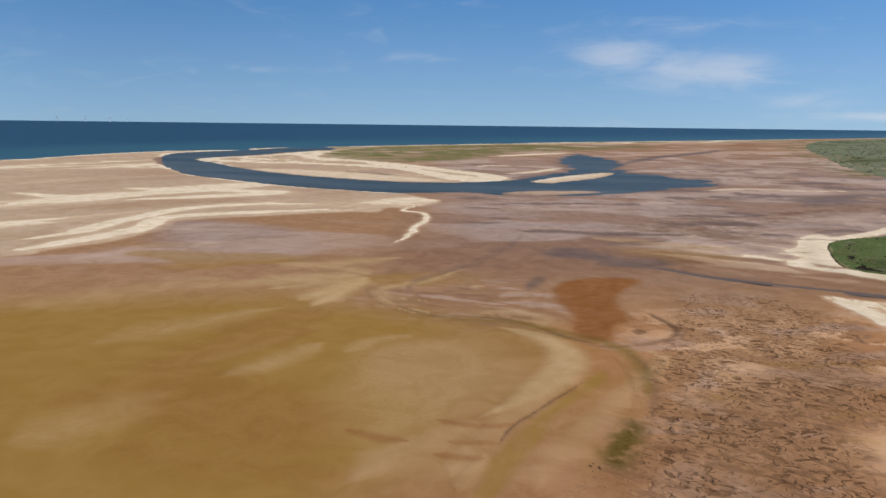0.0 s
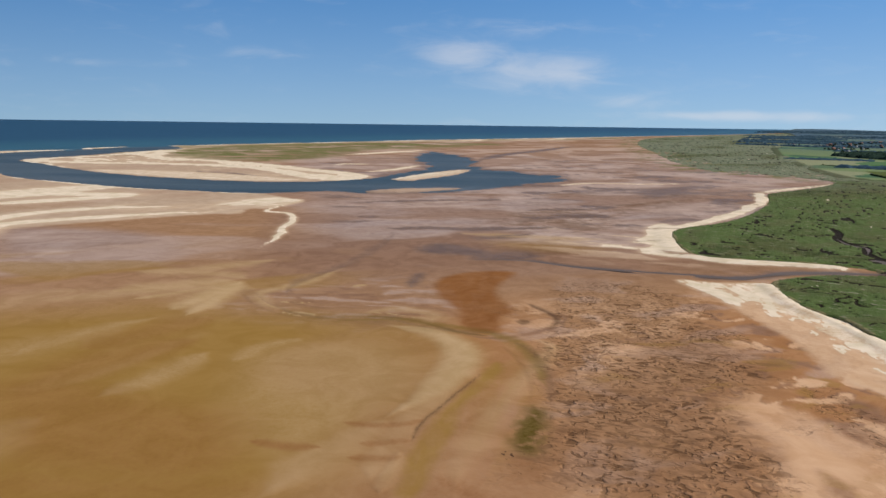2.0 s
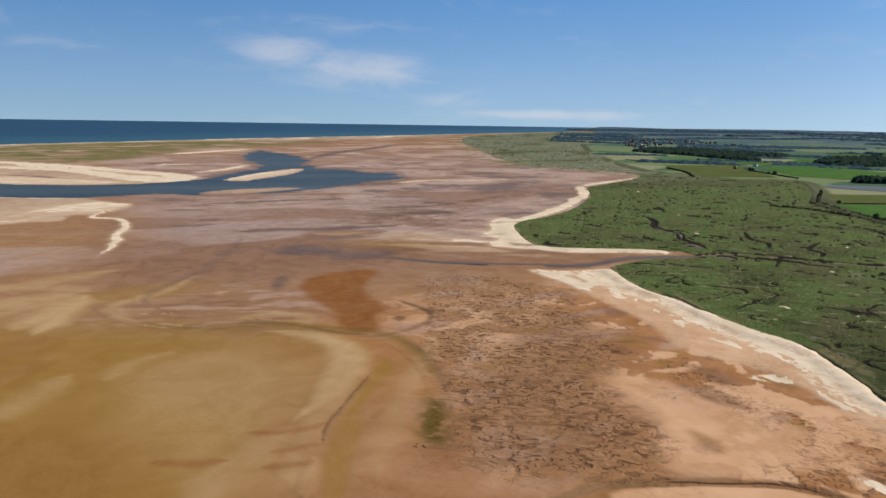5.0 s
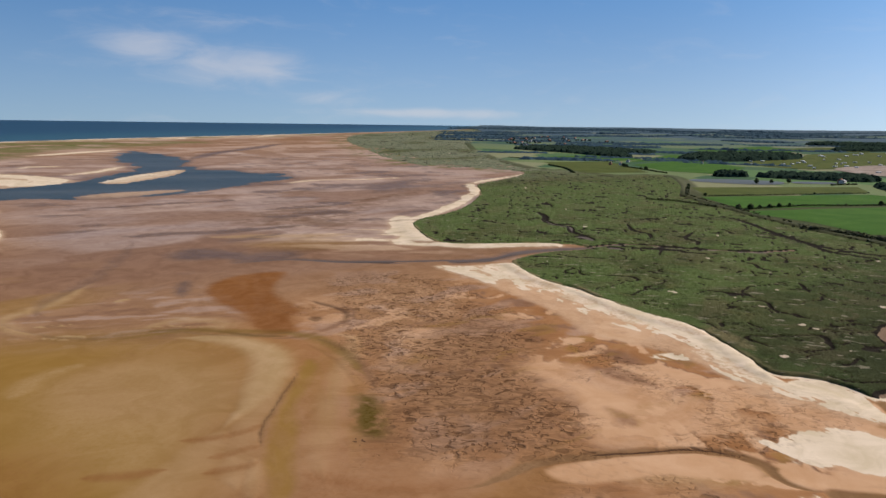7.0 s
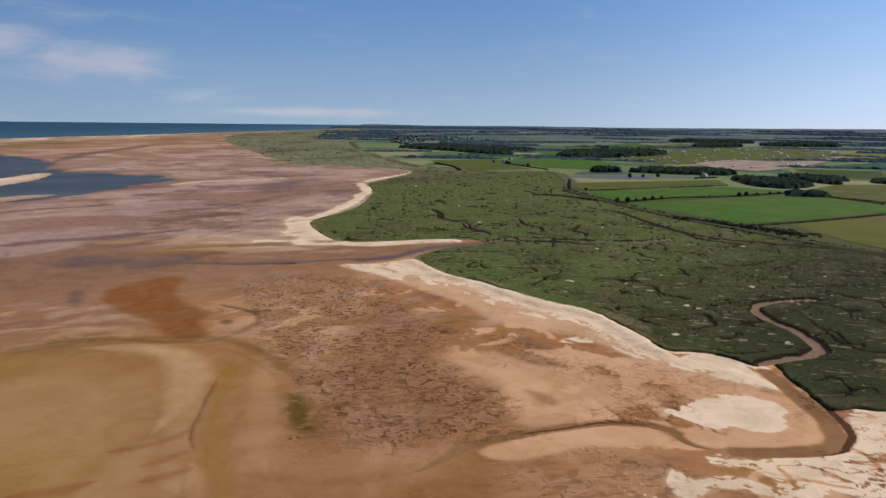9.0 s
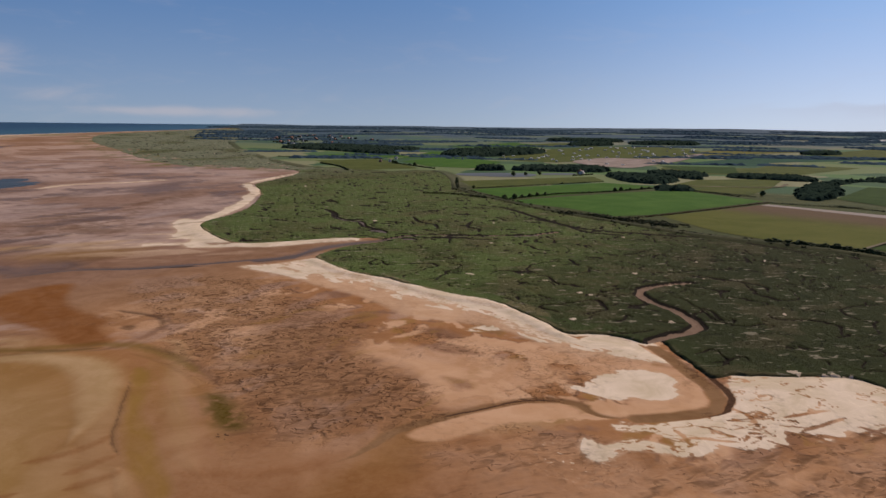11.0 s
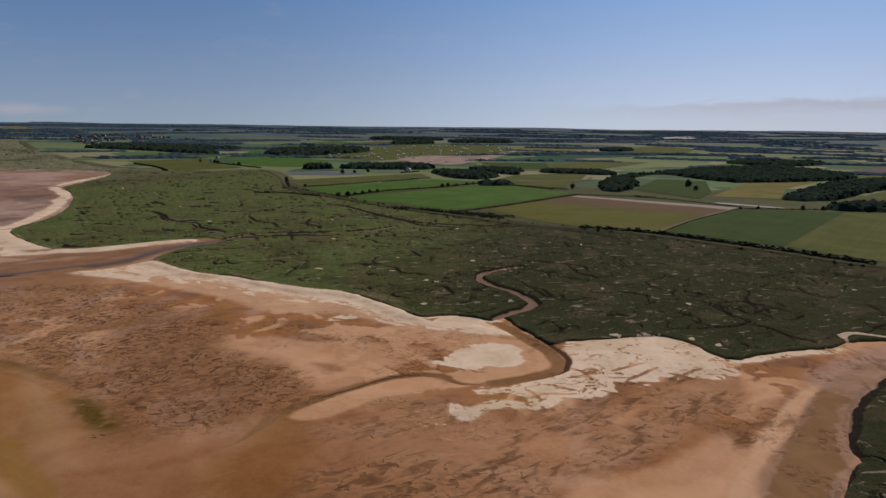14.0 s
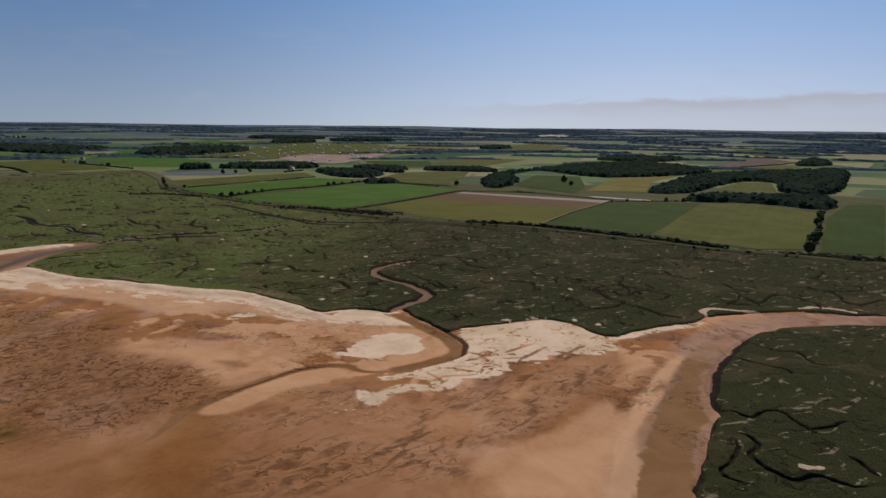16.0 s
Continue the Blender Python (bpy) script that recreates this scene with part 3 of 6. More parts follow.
WALL_TOE = [(1112, 1272), (1113, 1132), (1100, 986), (1199, 938), (1012, 762), (847, 640), (727, 475), (653, 353), (621, 278), (583, 195), (572, 109), (558, 52), (531, -1), (507, -49), (479, -91), (465, -131), (455, -161), (445, -189)]
CREEK_WALL = [(667, 538), (675, 455), (604, 360), (562, 289), (568, 228), (582, 171), (560, 108), (529, 50)]
F0 = [(989, 725), (1276, 581), (1173, 516), (887, 625)]
F1 = [(855, 615), (1137, 501), (1119, 397), (968, 431), (766, 493)]
F2 = [(739, 484), (959, 405), (1032, 369), (1063, 325), (972, 199), (718, 274), (676, 304), (716, 380)]
F3 = [(710, 260), (935, 187), (869, -34), (731, 18), (599, 51), (592, 112), (627, 180)]
F4 = [(605, 46), (846, -31), (875, -156), (551, -56), (579, -2)]
F5 = [(552, -59), (868, -156), (871, -226), (791, -280), (501, -180), (493, -137)]
F6 = [(489, -187), (744, -275), (907, -353), (922, -406), (488, -236)]
F7 = [(1016, -2), (1406, -76), (1529, -144), (1502, -218), (1241, -127), (1021, -97)]
F8 = [(1104, -211), (1293, -294), (1318, -359), (1100, -313)]
F9 = [(1928, 633), (2574, 472), (2685, 175), (2531, 124), (2182, 405), (1968, 404)]
F10 = [(1458, 513), (1734, 583), (1867, 385), (2162, 383), (2090, 166), (1627, 254)]
F11 = [(2532, 734), (2806, 658), (2786, 413), (2361, 645)]
F12 = [(1149, 388), (1340, 387), (1482, 254), (1229, 233), (1060, 235), (1090, 323)]
F13 = [(1080, 120), (1369, 98), (1355, 6), (1092, -3), (970, 16)]
F14 = [(1334, 1443), (1537, 1384), (1393, 1191), (1243, 1010), (1094, 1071)]
F15 = [(1470, 1239), (1889, 1362), (1643, 1014), (1347, 907), (1325, 1030)]
F16 = [(1827, -299), (2429, -588), (2219, -651), (1771, -343)]
F17 = [(1658, -297), (2087, -569), (1934, -592), (1522, -309)]
F18 = [(2821, -597), (2729, -811), (2443, -798), (2486, -601)]
F19 = [(1806, 620), (1875, 436), (1595, 366), (1554, 436), (1663, 524)]
F21 = [(2676, 398), (3032, 195), (2876, 47), (2513, 83)]
F22 = [(1971, 35), (2257, -123), (2150, -202), (1805, -11)]
F23 = [(2243, 1608), (2674, 1556), (2582, 1280), (2337, 1341)]
F24 = [(2408, 1455), (2774, 1398), (2858, 1191), (2622, 1138)]
F25 = [(1581, 1354), (1984, 1500), (1981, 1426), (1780, 1319)]
F26 = [(1535, 1648), (1773, 1637), (1723, 1400), (1565, 1407)]
PARK = [(1858, 1151), (2384, 1206), (2707, 1043), (2685, 779), (2374, 658), (1888, 647), (1625, 649), (1814, 859), (1731, 918)]
BARE = [(1800, 869), (2068, 886), (2152, 734), (2479, 686), (2313, 657), (1860, 638), (1625, 649)]
POND_B = [(925, -12), (905, -60), (893, -90), (884, -85), (897, -45), (912, -8)]
GLINT = [(3736, 237), (3974, 93), (3735, 58), (3583, 170)]
W0 = [(1277, 863), (1326, 826), (1394, 872), (1353, 903)]
W1 = [(1339, 793), (1423, 619), (1567, 692), (1517, 781), (1437, 840)]
W2 = [(1801, 1334), (1862, 1214), (2135, 1134), (2270, 1236), (2189, 1396), (2045, 1446)]
W3 = [(1299, 562), (1194, 484), (1174, 416), (1286, 410), (1365, 475), (1375, 576)]
W4 = [(1039, 371), (1069, 324), (1121, 348), (1101, 387)]
W5 = [(1415, 507), (1338, 383), (1440, 416), (1514, 468), (1508, 533)]
W6 = [(1083, 174), (1030, 138), (1170, 120), (1367, 146), (1530, 95), (1345, -50), (1568, -282), (1772, -290), (1997, -156), (1729, 33), (1353, 180)]
W7 = [(1013, -103), (1037, -166), (1193, -236), (1327, -312), (1292, -363), (1093, -319), (1080, -388), (1346, -501), (1786, -643), (1618, -400), (1462, -252), (1182, -145)]
W8 = [(893, -144), (894, -231), (834, -305), (980, -348), (987, -253), (975, -173)]
W9 = [(1727, 2014), (1758, 1760), (1750, 1479), (1874, 1593), (2051, 1602), (2036, 1870), (1923, 2044)]
W10 = [(1403, 482), (1440, 398), (1519, 432), (1507, 514)]
W11 = [(1441, 348), (1446, 191), (1579, 247), (1529, 357)]
W12 = [(2264, -333), (2084, -195), (2181, -50), (2318, -145)]
W13 = [(2645, 382), (2686, 275), (2829, 300), (2795, 390)]
W14 = [(2026, -611), (2079, -714), (2264, -758), (2200, -669)]
W15 = [(2613, 1248), (2731, 1117), (2895, 1207), (2802, 1311)]
W16 = [(2866, 1069), (2963, 838), (3139, 908), (3023, 1116)]
W17 = [(2918, 1483), (3018, 1184), (3179, 1323), (3052, 1535)]
H0 = [(585, 123), (577, 53), (549, -2), (520, -50), (483, -111)]
H1 = [(756, 492), (870, 472), (959, 428), (1088, 387)]
H2 = [(879, 620), (1004, 569), (1161, 511)]
H3 = [(656, 290), (723, 260), (954, 190)]
H4 = [(661, 364), (649, 295), (631, 217)]
H5 = [(484, -177), (576, -211), (707, -255), (812, -293)]
H6 = [(467, -152), (463, -186), (460, -225)]
H7 = [(1380, 1200), (1322, 1088), (1259, 973)]
H8 = [(754, 631), (769, 587), (754, 521)]
H9 = [(954, 190), (948, 74), (877, -35)]
H10 = [(1075, 328), (1030, 220)]
H11 = [(1069, 325), (1021, 240)]
H12 = [(994, 734), (849, 634)]
H13 = [(1243, 1329), (1171, 1198), (1079, 1083)]
H14 = [(854, -34), (893, -144)]
H15 = [(1427, 1694), (1454, 1566), (1552, 1374)]
H16 = [(1268, 623), (1336, 607)]
H17 = [(1738, -324), (2174, -654)]
H18 = [(964, 110), (958, 75)]
TRACK = [(591, 51), (714, 18), (861, -34)]
LEVEE_A = [(253, -56), (265, -55), (273, -63), (273, -84), (276, -102)]
LEVEE_B = [(283, -107), (290, -124), (282, -145)]
LEVEE_C = [(219, 138), (226, 129), (224, 112)]
FAR_EDGE = [(1960, 3268), (1650, 3122), (1400, 2726), (1230, 2276), (1060, 1845), (965, 1570)]
VEIL_A = [(-239, 364), (-204, 387), (-169, 422), (-135, 448)]
VEIL_B = [(-137, 202), (-120, 222), (-103, 250)]
VEIL_C = [(-162, 303), (-128, 336), (-94, 358)]
VEIL_D = [(-28, 180), (-14, 200), (4, 216), (13, 227)]
AMBER_A = [(-121, 268), (-95, 310), (-56, 330)]
AMBER_B = [(-144, 233), (-124, 250), (-106, 275)]
AMBER_C = [(-115, 323), (-90, 343), (-57, 372)]
PALE_SPOTS = [(450, 151), (302, 180), (300, 173), (244, 158), (269, 115)]
PALE_SPOTS_C = [(228, 37), (231, 30), (231, 15), (222, 47)]
PALE_SPOTS_B = [(323, 68), (231, 34), (305, 16), (357, 143), (225, 1)]
SHALLOWS = [(457, 1586), (465, 1408), (494, 1288), (431, 1161), (332, 1089), (284, 1155)]
SHALLOWS_B = [(490, 974), (586, 1014), (682, 1112), (562, 958), (477, 913)]
PINKBAR = [(143, 91), (131, 109), (113, 121), (101, 134), (86, 142), (84, 135), (91, 121), (105, 112), (126, 102)]
TANBAR = [(149, 225), (156, 201), (166, 172), (174, 146), (168, 122), (141, 133), (118, 136), (109, 150), (124, 173), (136, 190), (135, 213)]
MUD_C = [(81, 133), (91, 121), (107, 110), (116, 95), (114, 76), (101, 63), (70, 62), (41, 62), (31, 110), (57, 122)]
FLOW = [(100, 143), (84, 150), (55, 148), (25, 140), (31, 112), (57, 122), (78, 132)]
MUD_D = [(175, 311), (183, 277), (179, 247), (138, 218), (130, 185), (108, 161), (105, 146), (87, 152), (62, 174), (46, 192)]
FURROW_A = [(88, 44), (105, 32), (133, 17), (170, 3), (195, -4)]
FURROW_B = [(126, 52), (154, 41), (189, 31)]
FURROW_C = [(112, -1), (140, -16), (178, -29)]
PAN = [(-39, 295), (-18, 314), (12, 310), (29, 284), (24, 252), (5, 229), (-11, 210), (-27, 213), (-38, 246)]
AMBER_LOW = [(-128, 285), (-97, 279), (-61, 251), (-37, 239), (-34, 210), (-45, 195), (-69, 202), (-106, 223)]
AMBER_EDGE = [(-100, 208), (-68, 199), (-37, 193), (-24, 181), (-95, 194)]
SWEEP_A = [(-138, 313), (-131, 330), (-121, 343), (-105, 359), (-84, 374)]
SWEEP_B = [(-83, 385), (-74, 402), (-63, 432), (-51, 452)]
SWEEP_C = [(-165, 417), (-135, 425), (-107, 435), (-84, 454), (-61, 467)]
SWEEP_D = [(-125, 489), (-97, 494), (-69, 477), (-47, 476)]
SHADE_A = [(-50, 308), (-44, 282), (-37, 249)]
MAUVE_L = [(-282, 709), (-208, 699), (-146, 657), (-105, 607), (-107, 532), (-141, 516), (-213, 517)]
ARC_A = [(70, 640), (50, 558), (32, 512), (12, 471), (-11, 451), (-20, 428), (-18, 411)]
ARC_B = [(-49, 441), (-44, 418)]
ARC_C = [(-24, 398), (-12, 386), (-3, 378), (6, 373)]
ARC_D = [(-10, 346), (4, 347), (18, 342), (28, 333), (17, 333), (4, 339)]
FLECK_A = [(-19, 373), (-12, 367), (-8, 362)]
FLECK_B = [(15, 426), (27, 429)]
SHOAL_B = [(128, 633), (175, 607), (222, 588), (259, 573)]
DARKBANK = [(345, 786), (408, 822), (490, 882), (570, 913)]
DARKBLOT = [(260, 752), (317, 772), (329, 720), (285, 639), (238, 626), (229, 665)]
ROUGH_B = [(57, 120), (84, 118), (99, 89), (126, 50), (187, 2), (173, -7), (116, 17), (74, 42), (41, 62), (32, 107)]
ARM = [(520, 629), (517, 605), (497, 572), (473, 548), (460, 520), (461, 500), (438, 474), (428, 443), (416, 426)]
ARM_POOL = [(416, 451), (424, 446), (416, 427)]
ARM_POOL2 = [(396, 395), (403, 391), (399, 381)]
POND_A = [(1156, 839), (1211, 816), (1243, 782), (1266, 723), (1214, 683), (1156, 697), (1127, 754), (1116, 806)]
POND_C = [(1294, 703), (1342, 659), (1299, 635), (1252, 681)]
CORNER = [(53, 198), (53, 177), (49, 158), (25, 139), (19, 167)]
BAR_A = [(70, 1697), (123, 1769), (174, 1722)]
BAR_B = [(124, 2228), (284, 2365), (461, 2479)]
BAR_C = [(154, 1265), (226, 1376), (294, 1457)]
BAR_D = [(122, 1460), (205, 1550), (294, 1724)]
LAGOON = [(-219, 1500), (-148, 1449), (-58, 1341)]
DUNES = [(-374, 2195), (-345, 2462), (-220, 2722), (74, 2858), (603, 2918), (855, 2796), (528, 2602), (213, 2420), (15, 1987), (-132, 1921), (-249, 1944)]

CUT_BANK = [(235, 106), (223, 97), (211, 85), (198, 75), (185, 66), (174, 63), (165, 63), (156, 69)]
CREEK_BED = [(226, 109), (213, 97), (200, 85), (189, 75), (177, 68), (167, 66), (158, 71), (149, 78), (141, 87)]
CREEK_FLOW = [(141, 87), (136, 96), (137, 103), (141, 109), (139, 118), (133, 126), (124, 132), (113, 138), (101, 143), (89, 148), (79, 150), (70, 149), (61, 149), (53, 151)]
CREEK_LIP = [(141, 113), (137, 123), (128, 131), (117, 136), (106, 142), (98, 145)]
FLOW_BAR = [(83, 145), (96, 143), (107, 138), (123, 130), (132, 123), (137, 115), (137, 109), (132, 104), (125, 108), (111, 121), (100, 126), (88, 131), (82, 137)]
POINT_BAR = [(156, 121), (154, 114), (152, 106), (152, 100), (159, 95), (160, 86), (170, 81), (179, 83), (189, 87), (194, 94), (190, 105), (179, 112), (167, 116), (158, 115)]
INNER_BANK = [(201, 91), (189, 80), (177, 72), (167, 70), (157, 76), (145, 85), (139, 94), (141, 100), (148, 90), (161, 79), (172, 77), (186, 83)]
CREST_END = [(221, 142), (229, 133), (226, 117), (216, 107), (209, 95), (205, 99), (207, 112), (208, 127), (211, 139)]
BEACH_CREST = [(264, 330), (257, 289), (247, 245), (239, 220), (236, 200), (229, 179), (218, 158), (211, 142), (208, 132)]
STRAW_TONGUE = [(249, 216), (265, 208), (276, 199), (258, 196), (252, 180), (240, 170), (243, 188), (247, 204)]
WHITE_B2 = [(164, 64), (190, 68), (209, 67), (226, 46), (234, 26), (227, 10), (219, 2), (203, 0), (196, -7), (187, -4), (181, 6), (175, 17), (161, 28), (148, 40), (138, 48), (133, 56), (121, 64), (121, 70), (129, 68), (133, 78), (127, 90), (134, 90), (144, 76)]
WHITE_D = [(116, 96), (114, 88), (124, 82), (125, 71), (120, 68), (114, 80), (104, 83), (101, 87), (108, 94)]
VEIN_A = [(172, 64), (166, 55), (156, 49)]
VEIN_B = [(148, 65), (145, 59), (145, 54)]
VEIN_C = [(171, 45), (181, 38), (190, 31)]
VEIN_D = [(160, 39), (176, 31), (186, 26)]
VEIN_E = [(135, 68), (138, 61), (142, 52)]
VEIN_F = [(168, 24), (182, 15), (192, 8)]
VEIN_G = [(139, 74), (135, 69), (129, 65)]
CLUMP_A = [(89, 41), (94, 34), (106, 27), (122, 24), (147, 17), (156, 9), (137, 11), (121, 14), (105, 19), (92, 25), (84, 33)]
CLUMP_B = [(139, 39), (148, 32), (172, 22), (183, 11), (169, 14), (147, 25), (134, 33), (131, 38)]
CLUMP_C = [(119, 33), (135, 26), (153, 17), (166, 8), (156, 10), (128, 22), (114, 29)]
CLUMP_D = [(65, 74), (73, 68), (75, 56), (68, 46), (57, 47), (49, 69)]
SMOOTH_A = [(76, 42), (83, 30), (96, 19), (118, 7), (134, -11), (106, -9), (75, -5), (58, 43)]
SMOOTH_B = [(93, 64), (104, 54), (103, 43), (95, 42), (86, 49), (85, 58)]
BAR_E = [(40, -3), (75, -7), (94, -7), (111, -11), (135, -20), (163, -28), (184, -35), (183, -30), (154, -18), (124, -8), (104, -4), (87, 2), (72, 2), (40, 8)]
POOL_E = [(182, -35), (154, -28), (133, -21), (110, -14), (93, -10), (76, -7), (40, -2), (42, -17), (62, -20), (98, -26), (113, -33), (123, -33), (143, -35), (166, -40), (175, -45)]
RUNNEL2 = [(60, 269), (45, 247), (32, 228), (22, 212), (16, 201), (11, 185), (8, 176), (15, 174), (22, 189), (28, 202), (35, 215), (42, 232), (53, 245), (68, 267), (67, 276)]
RUNNEL_RIM = [(58, 266), (46, 250), (33, 233), (23, 219), (18, 207)]
RUNNEL_SIDE = [(14, 202), (9, 189), (4, 177)]
CRESC2 = [(27, 339), (45, 327), (53, 308), (52, 286), (43, 266), (33, 250), (23, 236)]
RED2 = [(78, 442), (67, 412), (69, 372), (70, 357), (65, 329), (74, 319), (83, 323), (88, 343), (100, 358), (100, 389), (111, 420), (132, 452), (104, 458)]
CURL2 = [(112, 372), (115, 358), (118, 344), (115, 330), (106, 319), (92, 312), (74, 309), (60, 319)]
LENS = [(94, 336), (99, 338), (102, 333), (96, 328)]
INK_A = [(53, 434), (63, 458), (69, 457), (61, 432), (53, 418)]
INK_B = [(82, 554), (103, 578), (115, 547), (96, 525)]
WEED2 = [(62, 224), (53, 210), (49, 198), (52, 193), (57, 194), (65, 210), (69, 224), (68, 230)]
OLIVE_LINE = [(15, 359), (32, 353), (47, 340), (61, 322), (75, 311)]
FLECKS = [(19, 363), (30, 362), (41, 352), (54, 343)]
RIM_L = [(83, 304), (86, 287), (84, 266), (79, 244), (73, 228)]
RIM_IN = [(75, 297), (77, 278), (74, 255), (68, 235)]
TONGUE_A = [(-3, 227), (7, 222), (18, 221), (27, 224)]
TONGUE_B = [(1, 209), (10, 208), (20, 209)]
TONGUE_C = [(-3, 201), (7, 198), (15, 198)]
TONGUE_D = [(-33, 218), (-22, 212), (-9, 208)]
GREY_RUN = [(77, 666), (62, 601), (35, 534), (15, 492), (-6, 461), (-17, 438), (-22, 407)]
OUTFLOW2 = [(152, 506), (165, 486), (184, 464), (203, 448), (222, 433)]
OUTSHEET = [(114, 509), (140, 534), (167, 528), (168, 505), (146, 495)]
ORANGE_A = [(44, 166), (56, 160), (66, 151), (74, 153), (52, 150), (31, 160), (18, 178), (26, 184)]

SPIT_END = [(207, 139), (205, 125), (201, 103), (201, 90), (188, 78), (175, 71), (164, 70), (154, 78), (143, 88), (139, 96), (151, 91), (173, 122), (188, 132)]
LOW_BAR = [(91, 1052), (135, 1093), (227, 1101), (243, 1079), (168, 1032), (107, 1015)]
FAR_RUN = [(478, 1912), (659, 2231), (845, 2416), (1123, 2706)]
ARC_RIM = [(35, 534), (6, 477), (-17, 445), (-34, 438), (-47, 435), (-47, 418), (-40, 393), (-27, 371), (-11, 353), (8, 344), (25, 343)]
ARC_LIGHT = [(23, 496), (-3, 452), (-20, 432), (-33, 424), (-38, 411), (-32, 390), (-19, 375)]
ARC_MID = [(-21, 428), (-17, 406), (-8, 391), (1, 387)]
ARC_LOW = [(-15, 349), (-3, 346), (13, 340), (26, 335)]
FLECK_C = [(-26, 395), (-18, 392), (-7, 390)]
FLECK_D = [(-29, 376), (-19, 368), (-9, 359)]
TAN_TONGUE = [(15, 361), (35, 370), (52, 361), (55, 346), (38, 355)]
SWEEP_MAIN = [(-89, 264), (-79, 274), (-69, 287), (-60, 300), (-53, 310)]
SWEEP_TAIL = [(-46, 293), (-31, 313), (-12, 325)]
TAN_A = [(131, 216), (156, 209), (161, 187), (162, 167), (148, 163), (159, 143), (141, 152), (130, 171), (123, 186)]
STAIN_A = [(166, 196), (173, 187), (171, 173), (167, 167), (162, 178), (161, 187)]
STAIN_B = [(135, 167), (137, 160), (135, 151), (129, 150), (130, 159)]
STAIN_C = [(186, 215), (191, 204), (185, 189), (177, 193), (180, 208)]

RILL_0 = [(415, 423), (416, 401), (419, 381), (436, 357), (441, 337), (465, 323)]
RILL_1 = [(367, 415), (389, 395)]
RILL_2 = [(313, 402), (328, 392)]
RILL_3 = [(412, 499), (408, 476)]
RILL_4 = [(385, 450), (394, 429)]
RILL_5 = [(538, 491), (498, 449), (493, 426), (467, 404)]
RILL_6 = [(461, 420), (454, 402)]
RILL_7 = [(554, 416), (502, 392), (495, 374), (474, 361)]
RILL_8 = [(441, 303), (437, 285), (427, 275), (425, 248)]
RILL_9 = [(404, 235), (380, 215)]
RILL_10 = [(328, 229), (334, 218), (320, 205), (319, 190), (317, 179)]
RILL_11 = [(323, 168), (331, 164), (331, 155)]
RILL_12 = [(344, 153), (366, 138), (385, 124)]
RILL_13 = [(400, 144), (395, 134), (397, 121), (391, 113)]
RILL_14 = [(390, 166), (403, 150), (422, 139), (445, 115)]
RILL_15 = [(295, 150), (293, 144), (298, 141)]
RILL_16 = [(284, 160), (285, 153), (293, 152)]
RILL_17 = [(256, 146), (257, 137), (270, 138), (266, 133)]
RILL_18 = [(267, 128), (270, 115), (273, 105)]
RILL_19 = [(312, 112), (306, 103), (292, 94), (296, 85)]
RILL_20 = [(236, 138), (237, 126), (255, 115)]
RILL_21 = [(284, 201), (278, 187)]
RILL_22 = [(272, 170), (278, 166)]
RILL_23 = [(611, 396), (594, 353), (574, 318), (546, 283), (544, 256), (547, 232)]
RILL_24 = [(404, 143), (399, 124), (398, 113), (392, 92), (372, 85)]
RILL_25 = [(500, 127), (472, 115)]
RILL_26 = [(310, 110), (290, 97), (285, 82), (303, 71)]
RILL_27 = [(326, 25), (326, 5), (316, -10)]
RILL_28 = [(310, 5), (305, -8), (294, -16), (306, -23), (317, -33)]
RILL_29 = [(271, -14), (268, -23), (255, -33), (247, -47)]
RILL_30 = [(271, 17), (260, 5), (266, -9)]
RILL_31 = [(380, -48), (356, -55)]
RILL_32 = [(331, -31), (318, -36)]
RILL_33 = [(350, -81), (330, -87), (320, -96)]
RILL_34 = [(313, -87), (283, -93)]
RILL_35 = [(431, -8), (431, -48), (431, -93), (409, -123)]
RILL_36 = [(211, -68), (201, -79), (200, -87), (185, -90), (185, -101)]
RILL_37 = [(190, -54), (181, -63), (174, -75), (168, -76)]
RILL_38 = [(120, -34), (123, -42), (118, -48), (125, -54), (125, -60), (116, -63), (112, -67), (116, -74), (121, -80), (119, -87)]
RILL_39 = [(102, -38), (102, -43), (95, -45), (88, -41), (82, -42), (76, -46), (73, -50), (77, -57), (74, -63), (72, -66), (75, -72)]
RILL_40 = [(100, -39), (91, -38), (81, -34), (76, -30), (71, -30), (66, -38)]
RILL_41 = [(93, -70), (89, -73), (83, -74), (79, -76)]
RILLS = ((RILL_0, 2.6), (RILL_1, 2.2), (RILL_2, 2.0), (RILL_3, 2.0), (RILL_4, 2.0), (RILL_5, 2.0), (RILL_6, 2.0), (RILL_7, 2.0), (RILL_8, 1.6), (RILL_9, 1.3), (RILL_10, 1.3), (RILL_11, 1.2), (RILL_12, 1.3), (RILL_13, 1.3), (RILL_14, 1.0), (RILL_15, 0.9), (RILL_16, 0.8), (RILL_17, 0.8), (RILL_18, 0.9), (RILL_19, 1.0), (RILL_20, 0.8), (RILL_21, 0.9), (RILL_22, 0.8), (RILL_23, 2.8), (RILL_24, 1.4), (RILL_25, 1.5), (RILL_26, 0.9), (RILL_27, 1.0), (RILL_28, 1.1), (RILL_29, 1.2), (RILL_30, 0.8), (RILL_31, 1.0), (RILL_32, 0.9), (RILL_33, 1.0), (RILL_34, 1.0), (RILL_35, 1.1), (RILL_36, 0.8), (RILL_37, 0.7), (RILL_38, 0.8), (RILL_39, 0.9), (RILL_40, 0.6), (RILL_41, 0.7))

